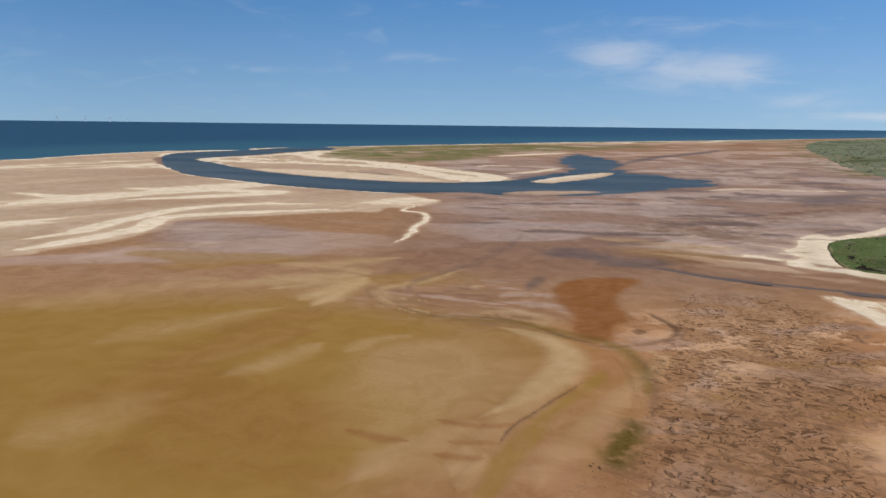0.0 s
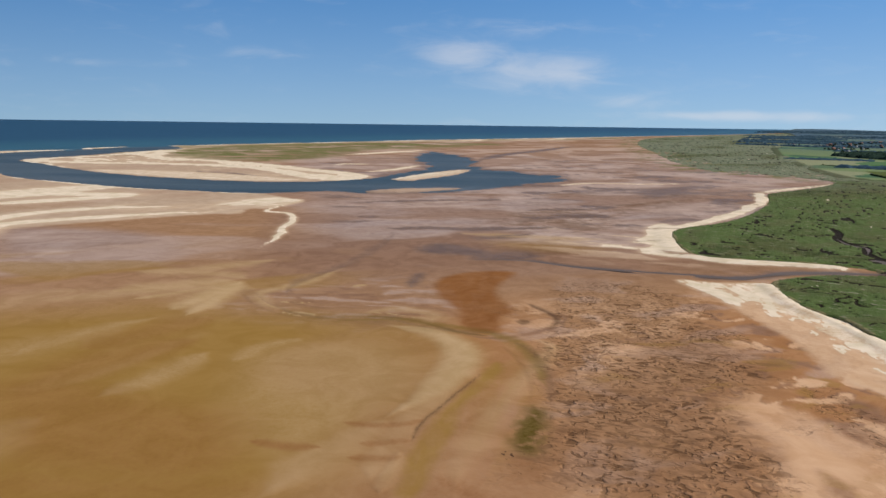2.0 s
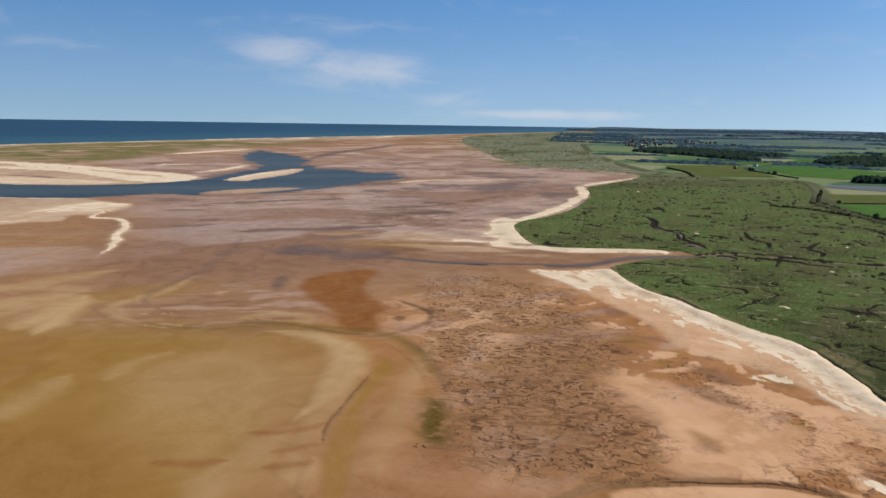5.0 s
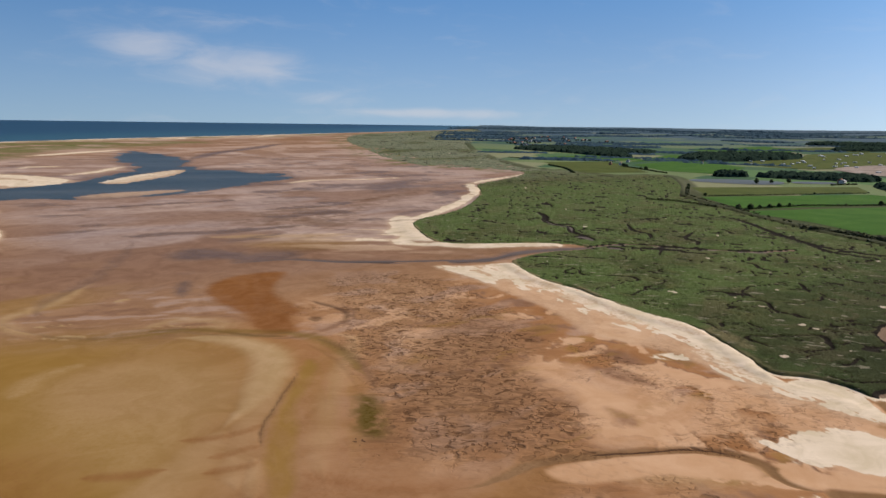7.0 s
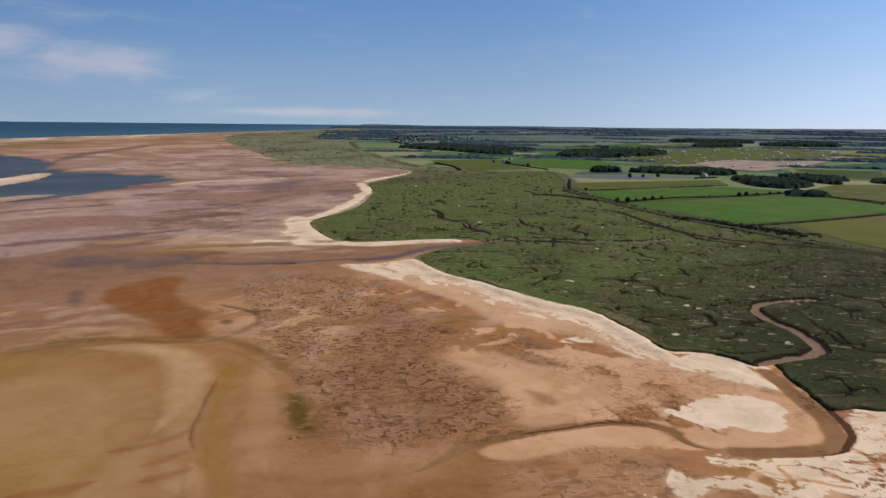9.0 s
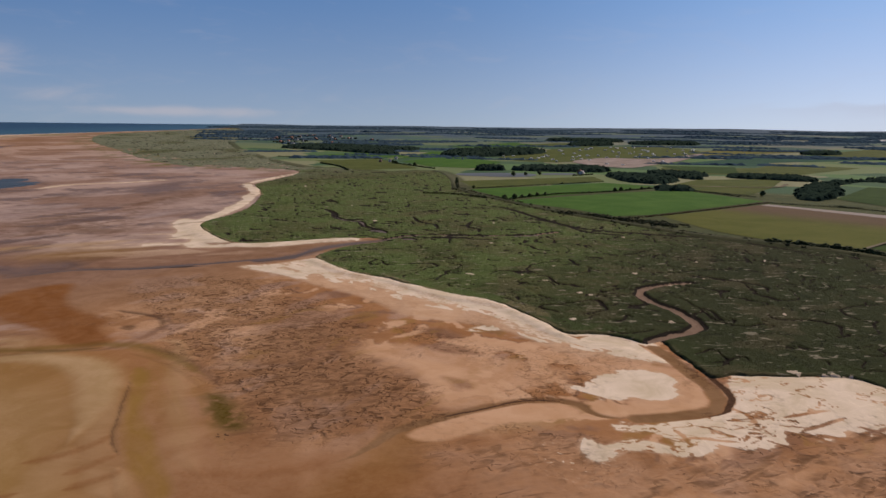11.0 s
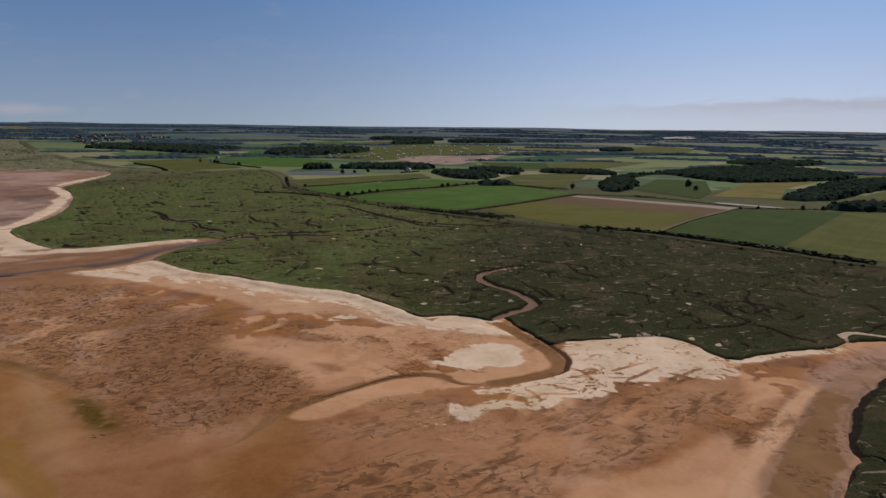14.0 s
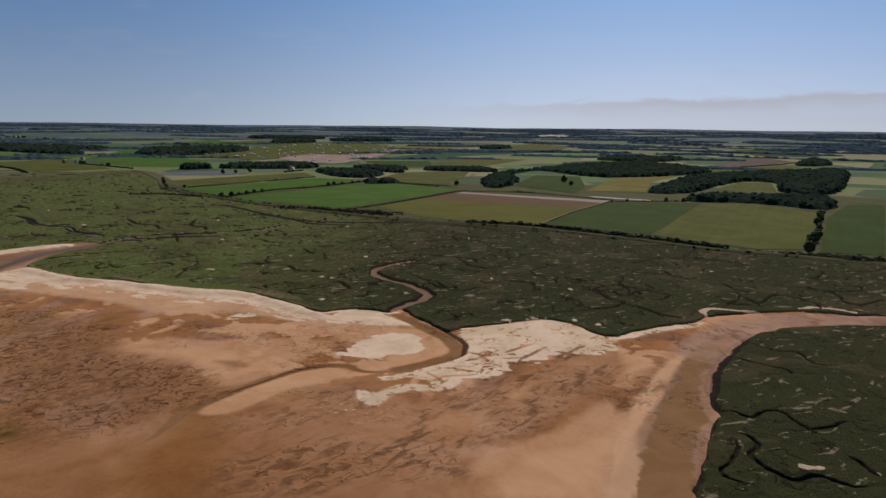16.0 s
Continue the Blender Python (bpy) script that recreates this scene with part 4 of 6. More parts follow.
FAN_A = [(-74, 372), (-64, 398), (-57, 423), (-50, 454)]
FAN_B = [(-111, 411), (-86, 426), (-67, 440), (-50, 454)]
FAN_C = [(-124, 492), (-95, 492), (-64, 474), (-47, 456)]

TAN_FLAT = [(446, 1871), (587, 2158), (764, 2314), (674, 1841), (502, 1563), (426, 1667)]
PINK_SHOAL = [(417, 2298), (536, 2484), (651, 2499), (512, 2185), (408, 2111)]
OCHRE_FLAT = [(146, 572), (185, 582), (218, 581), (236, 530), (203, 518), (166, 537)]
PALE_LINE = [(111, 866), (172, 897), (238, 904)]
DARK_FLAT = [(226, 655), (274, 730), (323, 738), (316, 678), (269, 620), (237, 622)]
DARK_STREAK = [(377, 826), (417, 836), (480, 863), (546, 896)]
BLUE_SHALLOW = [(499, 998), (599, 1073), (669, 1096), (576, 982), (501, 931)]
DARK_LENS = [(81, 558), (101, 577), (120, 566), (130, 533), (106, 523), (82, 533)]
SPIT_LINE = [(413, 1115), (500, 1166), (579, 1141), (690, 1148)]

TAN_SIDE = [(62, 274), (82, 292), (72, 238), (45, 186), (22, 186), (46, 238)]


# crests, shores and creeks of the bay, as lines in plan (metres)
MARSH_W = FAR_EDGE + MARSH_N1[3:] + [(392, 418)] + MARSH_S1 + MARSH_S2 + [(320, -270), (440, -420)]
MARSH_RIM = [(560, -420), (470, -240)] + [(x + 22, y + 4) for x, y in reversed(WALL_TOE)] + [(1600, 1800), (2050, 2400), (2800, 3200), (2600, 3400)]
MARSH = MARSH_W + MARSH_RIM
MARSH_BLOCK = MARSH_E + [(275, -170), (275, -270), (100, -270), (50, -140), (52, -60)]
LAND = WALL_TOE + [(430, -330), (450, -700), (700, -3000), (1500, -5500), (6500, -5500), (6500, 4200), (3300, 3950), (2500, 3200), (1750, 2350), (1350, 1700)]
SAND_BANK = BANK_EDGE[:10] + [(-47, 840), (-4, 918), (-36, 972), (-71, 1040), (-162, 1085), (-389, 1255), (-637, 1600), (-820, 1990), (-780, 2250), (-675, 2420), (-1000, 2160), (-1120, 1768), (-1400, 1300), (-1100, 700), (-500, 420)]
SAND_NORTH = [(-687, 1934), (-543, 2208), (-661, 2510), (-361, 2700), (-150, 2820), (534, 3110), (993, 3220), (1482, 3300), (1500, 3150), (534, 2980), (100, 2830), (-330, 2560), (-200, 1950), (20, 1600), (121, 1326), (15, 1235), (-196, 1310), (-456, 1572)]
GOLD = [(-420, 330), (-250, 372), (-150, 395), (-75, 400), (-45, 385), (0, 356), (30, 342), (52, 318), (52, 275), (15, 225), (-5, 170), (-60, 60), (-420, 60)]
SEA = SEA_EDGE_A + SEA_EDGE_B + [(2900, 3600), (3500, 4300), (2500, 6500), (-6500, 6500), (-6500, 200), (-2500, 900), (-1500, 1250)]

AZ, RAD = polar_grid()
lay_grid(AZ, RAD)


def spread(*regions, soft=6.0):
    """1 inside the regions, 0 outside, soft at the edge."""
    out = np.zeros(GX.shape, np.float32)
    for points in regions:
        out = np.maximum(out, ramp(depth_in(points, WX, WY, soft * 1.6), -soft, soft))
    return out


def shape(points, soft=1.0):
    """Like spread, for outlines that are clear on the ground: only a little frayed."""
    return ramp(depth_in(points, FX, FY, soft * 2), -soft, soft)


def stroke(points, wide, soft=0.4, fade=True):
    """Like band, for lines that are clear on the ground."""
    d, t = off_line(points, FX, FY, wide * 2.5)
    end = np.minimum(t, 1 - t)
    w = wide * (np.clip(end * 5, 0.15, 1) if fade else 1.0)
    return ramp(d, w * (1 + soft), w * (1 - soft)) * (ramp(end, -0.02, 0.08) if fade else 1.0)


def band(points, wide, soft=0.5, fade=True, warped=True):
    """1 along a line, wide metres to each side; it thins out towards its ends where fade holds."""
    d, t = off_line(points, WX if warped else GX, WY if warped else GY, wide * 2.5)
    end = np.minimum(t, 1 - t)
    w = wide * (np.clip(end * 4, 0.12, 1) if fade else 1.0)
    return ramp(d, w * (1 + soft), w * (1 - soft)) * (ramp(end, -0.02, 0.12) if fade else 1.0)


def swirl(size, seed, twist=0.9, dx=1.0, dy=1.0, turn=0.0):
    """Noise drawn out and folded as by running water, about -1 to 1."""
    c, s = math.cos(turn), math.sin(turn)
    x, y = (GX * c + GY * s) * dx, (GY * c - GX * s) * dy
    wx = twist * size * cloudy(x, y, size * 1.6, seed + 50, 3)
    wy = twist * size * cloudy(x, y, size * 1.6, seed + 60, 3)
    return 1.7 * cloudy(x + wx, y + wy, size, seed, 4)


def make_ground():
    land = depth_in(LAND, GX, GY, 60.0)
    sea = depth_in(SEA, WX, WY, 90.0)
    run = depth_in(CHANNEL, WX, WY, 60.0)
    run = run + 40 * ramp(GX, 150, 330) * swirl(80.0, 271, 0.8, 0.35, 1.4, 0.2)
    run = np.minimum(run, -np.maximum(depth_in(ISLAND, WX, WY, 60.0), depth_in(LOW_BAR, WX, WY, 60.0)))
    water = np.maximum(sea, run)
    bank = depth_in(SAND_BANK, WX, WY, 60.0)
    sand = np.maximum(ramp(bank, -4, 5), spread(SAND_NORTH, ISLAND, soft=30.0))
    bars = swirl(100.0, 203, 0.5, 0.2, 0.8, 0.9)
    sand = sand * (1 - 0.5 * ramp(bars, -0.05, -0.5))
    gold = ramp(depth_in(GOLD, GX + 16 * cloudy(GX, GY, 60.0, 5), GY + 16 * cloudy(GX, GY, 60.0, 6), 70.0), -38, 40)
    sweep = swirl(110.0, 205, 0.6, 0.4, 1.0, 0.72)
    gold = gold * (1 - 0.4 * ramp(sweep, 0.02, 0.7))
    gold = np.maximum(gold, 0.6 * ramp(swirl(80.0, 71, 0.6, 0.5, 1.0), 0.1, 0.5) * ramp(GY, 330, 420) * ramp(GY, 640, 500) * ramp(GX, 60, -40))
    crest = np.zeros(GX.shape, np.float32)
    for line, wide in ((RIDGE_A, 15), (RIDGE_B, 24), (RIDGE_C, 26), (RIDGE_D, 4.5), (RIDGE_E, 15)):
        crest = np.maximum(crest, band(line, wide, 0.9))
    veil = 0.3 * ramp(sweep, 0.15, 0.8) * ramp(GX, 40, -20) * ramp(GY, 560, 400)
    for line, wide, amount in ((STREAK_A, 10, 1.0), (SWEEP_A, 7, 0.45), (SWEEP_B, 9, 0.75), (SWEEP_C, 10, 0.5), (SWEEP_D, 6, 0.5), (SWEEP_MAIN, 6.5, 0.45), (SWEEP_TAIL, 4.5, 0.4), (ARC_LIGHT, 5.0, 0.6), (TAN_TONGUE, 5.0, 0.5), (FLECK_A, 1.6, 1.0), (FLECK_B, 2.0, 0.8), (PINKBAR[:5], 7.0, 0.6), (VEIL_A, 16, 0.35), (VEIL_B, 12, 0.3), (VEIL_C, 12, 0.28), (FAN_A, 6, 1.0), (FAN_B, 6, 0.6), (FAN_C, 8, 0.6), (VEIL_D, 7, 0.55), (STREAK_D, 10, 0.6), (STREAK_E, 14, 0.7), (CRESCENT, 5.5, 1.0), (SHOAL_B, 10, 0.6),
                               ([(x + 12, y - 7) for x, y in RUNNEL], 4, 0.4), ([(x - 9, y + 5) for x, y in RUNNEL[:4]], 5, 0.5)):
        veil = np.maximum(veil, amount * band(line, wide, 1.0))
    veil = np.maximum(veil, 0.34 * spread(PAN, soft=16.0))
    # beach: a white ridge under the marsh, then pinkish sand with white patches
    below = off_line(MARSH_S1[3:-3], MX, MY, 60.0)[0]
    strip = spread(BEACH, soft=3.0)
    patch = swirl(15.0, 211, 0.8, 0.6, 1.2, 1.2)
    shard = swirl(5.0, 213, 0.8, 0.6, 1.2, 1.2)
    pale = strip * np.maximum(ramp(below, 4.0, 2.5), np.maximum(0.62 * ramp(below + 8 * patch, 26, 14), np.maximum(0.9 * ramp(patch + 0.6 * shard, 0.12, 0.3) * ramp(below, 34, 26), 0.3)))
    pale = np.maximum(pale, strip * ramp(GY, 320, 360) * (0.55 + 0.4 * ramp(patch + 0.5 * shard, -0.2, 0.1)))
    pale = np.maximum(pale, 0.9 * ramp(below, 4.5, 3.0) * ramp(GY, 85, 105))
    net = swirl(12.0, 215, 1.0, 0.75, 1.2, -0.61)
    pale = np.maximum(pale, shape(SHELL_A, 2.0) * ramp(patch + 0.6 * shard, -0.2, 0.1))
    pale = np.maximum(pale, np.maximum(ramp(depth_in(POINT_BAR, FX, FY, 9.0) + 3.0 * patch + 2.0 * shard, -1.2, 1.2), np.maximum(shape(CREST_END, 1.0), stroke(BEACH_CREST, 3.4, 0.4, False))))
    pale = np.maximum(pale, np.maximum(ramp(depth_in(WHITE_B2, FX, FY, 9.0) + 3.0 * patch + 1.5 * shard, -1.2, 1.2), np.maximum(shape(WHITE_D, 1.6), spread(WHITE_C, soft=3.0))) * np.maximum(ramp(np.abs(net), 0.02, 0.12), 1 - ramp(patch, -0.25, 0.1)) * ramp(patch, -1.1 + 1.0 * ramp(GX + GY, 225, 165), -0.95 + 1.0 * ramp(GX + GY, 225, 165)))
    veins = np.zeros(GX.shape, np.float32)
    for line in (VEIN_A, VEIN_B, VEIN_C, VEIN_D, VEIN_E, VEIN_F, VEIN_G):
        veins = np.maximum(veins, stroke(line, 0.9, 0.6))
    pale = pale * (1 - veins)
    crumbs = spread(MUD_C, soft=9.0) * ramp(hash_noise(GX / 1.3, GY / 1.3, 421) + 0.3 * hash_noise(GX / 6, GY / 6, 423), 0.55, 0.7) * ramp(np.hypot(GX - 100, GY - 92), 20, 4)
    pale = np.maximum(pale, crumbs)
    spit = depth_in(SPIT, WX, WY, 90.0)
    hollow = ramp(spit, 28, 70) * ramp(swirl(60.0, 251, 0.6, 0.4, 1.4, -0.9), -0.5, 0.1)
    pale = np.maximum(pale, ramp(spit, -6, 6) * (1 - 0.75 * hollow))
    pale = np.maximum(pale, spread(COVE_FAN, soft=6.0))
    pale = np.maximum(pale, 0.6 * spread(BAR, ISLAND, soft=16.0))
    pale = np.maximum(pale, 0.4 * spread(LOW_BAR, soft=12.0))
    pale = np.maximum(pale, np.maximum(band(COVE, 8, 0.5, False), band(HOOK, 5.0, 0.5, False)))
    fan = ramp(off_line(COVE_FAN[:5], GX, GY, 140.0)[0], 130, 15) * ramp(swirl(40.0, 219, 0.6, 0.4, 1.6, -0.5), 0.05, 0.35) * ramp(GX, 330, 280)
    pale = np.maximum(pale, 0.7 * fan)
    pale = np.maximum(pale, 0.85 * np.maximum(ramp(sea, -75, -12), ramp(run, -22, -5) * sand) * ramp(GX, 2600, 1200))
    for line, wide in ((BAR_A, 14.0), (BAR_B, 26.0), (BAR_C, 16.0), (BAR_D, 16.0)):
        pale = np.maximum(pale, 0.8 * band(line, wide, 0.8))
    pale = pale * (1 - 0.9 * band(LAGOON, 11.0, 0.7))
    pale = np.maximum(pale, 0.75 * stroke(SPIT_LINE, 11.0, 0.9))
    pale = np.maximum(pale, 0.9 * crest)
    pale = np.maximum(pale, 0.65 * sand * ramp(bars, 0.1, 0.55))
    # gullies and hollows in the mud
    kink = 5 * cloudy(GX, GY, 22.0, 31, 3)
    cut = hash_noise((GX + kink) / 6.0, (GY + 0.6 * kink) / 4.2, 41)
    cut2 = hash_noise((GX - kink) / 2.7, (GY + kink) / 3.0, 43)
    cut3 = hash_noise((GX + 2 * kink) / 13.0, (GY - kink) / 9.0, 45)
    gate = ramp(swirl(30.0, 47, 0.6), -0.3, 0.25)
    dash = np.maximum(ramp(np.abs(cut), 0.15, 0.04) * ramp(cut2, -0.02, 0.28), ramp(cut2, 0.42, 0.6))
    dash = np.maximum(dash, ramp(np.abs(cut3), 0.05, 0.015) * ramp(cut2, -0.6, -0.2))
    worn = spread(PITS, soft=14.0) * (0.5 + 0.5 * gate)
    c, s = 0.82, -0.57
    lx, ly = GX * c + GY * s, GY * c - GX * s
    furrow = swirl(26.0, 221, 0.7, 0.42, 1.15, -0.61)
    rough = spread(ROUGH_B, soft=14.0) * ramp(furrow, -0.45, 0.0)
    rough = np.maximum(rough, 0.7 * spread(MUD_C, MUD_D, soft=10.0) * ramp(furrow, -0.5, 0.1))
    rough = np.maximum(rough, spread(PITS, soft=20.0) * ramp(swirl(34.0, 223, 0.7), 0.15, 0.35) * 0.15)
    clump = np.zeros(GX.shape, np.float32)
    for region, soft in ((CLUMP_A, 4.0), (CLUMP_B, 3.5), (CLUMP_C, 3.0), (CLUMP_D, 5.0)):
        clump = np.maximum(clump, spread(region, soft=soft))
    rough = np.maximum(rough * (1 - spread(SMOOTH_A, SMOOTH_B, soft=4.0)), clump * ramp(furrow, -1.1, -0.4))
    tear = hash_noise((lx + kink) / 5.5, (ly - 0.5 * kink) / 3.0, 49)
    dash_b = np.maximum(ramp(np.abs(tear), 0.2, 0.05) * ramp(cut2, -0.25, 0.15), ramp(cut2, 0.3, 0.5))
    pit = np.maximum(0.35 * worn * dash, 0.35 * rough * dash_b)
    east = ramp(GX, 60, 120) * ramp(GY, 400, 330) * ramp(GX, 240, 200)
    pit = np.maximum(pit, 0.3 * east * dash * ramp(swirl(38.0, 227, 0.9, 1.0, 1.0), 0.1, 0.4))
    lowmud = spread(LOWMUD, soft=40.0)
    pit = np.maximum(pit, 0.8 * lowmud * ramp(swirl(26.0, 53, 0.8, 0.5, 1.5), 0.0, 0.25))
    marks = ramp(swirl(60.0, 57, 0.9, 0.7, 1.2), 0.28, 0.5) * ramp(GX, 20, 150) * ramp(GY, 380, 480) * ramp(GY, 1200, 950)
    pit = np.maximum(pit, 0.45 * marks)
    mottle = ramp(swirl(24.0, 461, 0.9, 0.5, 1.4), -0.1, 0.2)
    pit = np.maximum(pit, np.maximum(0.75 * spread(DARK_FLAT, soft=14.0) * mottle, stroke(DARK_STREAK, 9.0, 0.8) * (0.4 + 0.6 * mottle)))
    # CUT_BANK and CREEK_LIP add the bank's shade as dark colour
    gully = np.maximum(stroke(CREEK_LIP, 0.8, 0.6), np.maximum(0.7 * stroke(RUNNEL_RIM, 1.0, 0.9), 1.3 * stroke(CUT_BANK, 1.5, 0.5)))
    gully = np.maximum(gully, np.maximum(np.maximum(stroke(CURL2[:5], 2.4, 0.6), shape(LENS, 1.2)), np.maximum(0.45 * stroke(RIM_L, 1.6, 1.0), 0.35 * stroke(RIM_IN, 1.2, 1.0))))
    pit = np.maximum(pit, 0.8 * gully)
    # running water in the flats
    creek = np.zeros(GX.shape, np.float32)
    for line, wide, amount in ((CREEK_A, 1.3, 0.2), (GREY_RUN, 4.5, 0.3), (OUTFLOW, 4.5, 0.5), (OUTFLOW2, 4.2, 1.0), (INLET, 8.0, 0.8)):
        creek = np.maximum(creek, amount * band(line, wide, 0.7, line not in (INLET, OUTFLOW)))
    creek = np.maximum(creek, 0.8 * shape(OUTSHEET, 8.0))
    bed = np.maximum(stroke(CREEK_BED, 3.4, 0.3, False), stroke(CREEK_FLOW, 2.2, 0.5))
    runnel = shape(RUNNEL2, 3.0)
    bayou = np.maximum(band(RUNNEL_IN, 3.5, 1.0), band(CREEK_A[2:8], 7.0, 1.0) * 0.6)
    dusk = np.maximum(ramp(swirl(170.0, 61, 0.8, 0.7, 1.2), -0.15, 0.35), 0.8 * ramp(swirl(300.0, 63, 0.6), 0.0, 0.4)) * ramp(GY, 330, 520)
    dusk = np.maximum(dusk, 0.8 * lowmud * ramp(swirl(50.0, 65, 0.8, 0.6, 1.4), -0.2, 0.3))
    dusk = np.maximum(dusk * (1 - 0.6 * ramp(GX, -20, -80)), 0.45 * ramp(bank, -60, -4) * ramp(GX, 0, -40) * ramp(GY, 460, 560))
    dusk = np.maximum(dusk, 0.4 * rough)
    clod = 0.65 + 0.35 * ramp(swirl(16.0, 261, 0.9, 0.7, 1.2, -0.61), -0.4, 0.2)
    dusk = np.maximum(dusk, np.maximum(0.45 * spread(MUD_C, soft=9.0), 0.32 * spread(MUD_D, soft=16.0)) * clod)
    for line, wide in ((FURROW_A, 9.0), (FURROW_B, 8.0), (FURROW_C, 8.0)):
        rough = np.maximum(rough, band(line, wide, 0.8) * ramp(furrow, -0.6, -0.1))
        dusk = np.maximum(dusk, 0.75 * band(line, wide, 0.9) * clod)
    for line, wide, amount in ((ARC_A, 2.2, 0.7), (ARC_B, 2.4, 0.8), (ARC_C, 1.8, 0.9), (ARC_D, 2.2, 0.7), (SHADE_A, 4.0, 0.35), (DARKBANK, 12.0, 1.0)):
        dusk = np.maximum(dusk, amount * band(line, wide, 0.9))
    dusk = np.maximum(dusk, spread(DARKBLOT, soft=30.0) * ramp(swirl(50.0, 263, 0.9, 0.6, 1.4), -0.2, 0.25))
    dusk = np.maximum(dusk, 0.4 * band([(74, 205), (90, 160), (62, 120)], 22, 1.0) * gate)
    dusk = np.maximum(dusk, np.maximum(0.9 * stroke(CURL2, 2.0, 0.8), np.maximum(0.8 * shape(INK_A, 3.0), 0.9 * shape(INK_B, 7.0))))
    for line, wide, amount in ((ARC_RIM, 1.6, 0.9), (ARC_MID, 1.6, 0.8), (ARC_LOW, 1.5, 0.8)):
        dusk = np.maximum(dusk, amount * stroke(line, wide, 0.9))
    dusk = np.maximum(dusk, 0.85 * np.maximum(shape(STAIN_A, 3.0), np.maximum(shape(STAIN_B, 2.5), shape(STAIN_C, 4.0))))
    dusk = np.maximum(dusk, np.maximum(0.55 * stroke(RIM_L, 3.2, 1.0), 0.8 * stroke(OLIVE_LINE, 2.6, 0.8)))
    dusk = np.maximum(dusk * (1 - 0.9 * spread(SMOOTH_A, SMOOTH_B, soft=4.0)), 0.55 * clump * clod)
    dusk = 0.85 * dusk * (1 - sand) * (1 - 0.3 * ramp(GY, 560, 720))
    drift = np.maximum(0.75 * ramp(swirl(150.0, 231, 0.8, 0.55, 1.3), 0.05, 0.5) * ramp(GY, 380, 520), 0.35 * ramp(swirl(36.0, 233, 0.8, 0.8, 1.1), 0.15, 0.5) * ramp(GX, 40, 80))
    strand = swirl(13.0, 241, 1.1, 0.3, 1.1, -0.25)
    braid = ramp(np.hypot((GX - 15) / 85, (GY - 400) / 75), 1.1, 0.6)
    drift = np.maximum(drift, 0.8 * braid * ramp(strand, 0.1, 0.5))
    dusk = np.maximum(dusk, 0.85 * braid * ramp(strand, -0.1, -0.5))
    dusk = np.maximum(dusk, 0.5 * braid * (0.6 + 0.4 * ramp(strand, 0.2, -0.3)))
    # far flats lightened northward: haze over the sand is put into the colour
    drift = np.maximum(drift, 0.7 * ramp(GY, 1250, 1700) * ramp(swirl(220.0, 269, 0.8, 0.45, 1.5), -0.6, 0.3))
    drift = np.maximum(drift, 0.55 * ramp(GY, 750, 1150) * ramp(swirl(200.0, 267, 0.8, 0.5, 1.4), -0.5, 0.2))
    drift = np.maximum(drift, np.maximum(0.9 * spread(TAN_FLAT, PINK_SHOAL, soft=24.0), 0.7 * stroke(PALE_LINE, 9.0, 0.8)))
    drift = drift * (1 - 0.8 * dusk)
    wet = np.maximum(np.maximum(creek, 0.8 * band(LAGOON, 9.0, 0.7)), 0.9 * spread(PUDDLE, soft=8.0))
    wet = np.maximum(wet, spread(SHALLOWS, soft=60.0) * ramp(swirl(60.0, 253, 0.8, 0.4, 1.5, 0.2), -0.5, 0.2))
    wet = np.maximum(wet, 0.9 * spread(SHALLOWS_B, soft=40.0) * ramp(swirl(50.0, 254, 0.8, 0.4, 1.5, 0.2), -0.5, 0.2))
    wet = np.maximum(wet, 0.6 * ramp(water, -26, -4) * (1 - sand))
    wet = np.maximum(wet, 0.75 * np.maximum(shape(INK_A, 4.0), shape(INK_B, 9.0)))
    wet = np.maximum(wet, np.maximum(0.85 * shape(DARK_LENS, 9.0), 0.8 * shape(BLUE_SHALLOW, 16.0)))
    wet = np.maximum(wet, 0.9 * band(FAR_RUN, 26.0, 0.8))
    pools = swirl(75.0, 235, 0.8, 0.6, 1.3)
    wet = np.maximum(wet, 0.75 * ramp(pools, 0.3, 0.48) * ramp(GY, 420, 600) * (1 - sand) * ramp(GX, -10, 60) * ramp(GY, 2600, 1500))
    wet = np.maximum(wet, 0.8 * ramp(np.hypot((GX - 560) / 170, (GY - 1010) / 60), 1.15, 0.6) * ramp(pools, -0.25, 0.1))
    pink = spread(PINK_A, PINK_C, soft=9.0)
    pool = swirl(34.0, 67, 1.1, 0.8, 1.1, 0.4) + 0.25 * swirl(9.0, 68, 0.8)
    flat_east = ramp(GX, 75, 125) * ramp(GY, 400, 320) * ramp(GX, 330, 280)
    pink = np.maximum(pink, 0.95 * ramp(pool, 0.02, 0.16) * flat_east)
    rim = ramp(np.abs(pool - 0.0), 0.14, 0.02) * flat_east * ramp(swirl(26.0, 69, 0.8), -0.1, 0.3)
    dusk = np.maximum(dusk, 0.8 * rim)
    dusk = np.maximum(dusk, 0.75 * flat_east * ramp(pool, -0.35, -0.75))
    pink = np.maximum(pink, 0.3 * ramp(np.hypot(GX - 45, (GY - 120) * 0.8), 100, 40))
    pink = np.maximum(pink, strip * (1 - pale))
    pink = pink * (1 - 0.85 * spread(MUD_C, MUD_D, FLOW, soft=9.0))
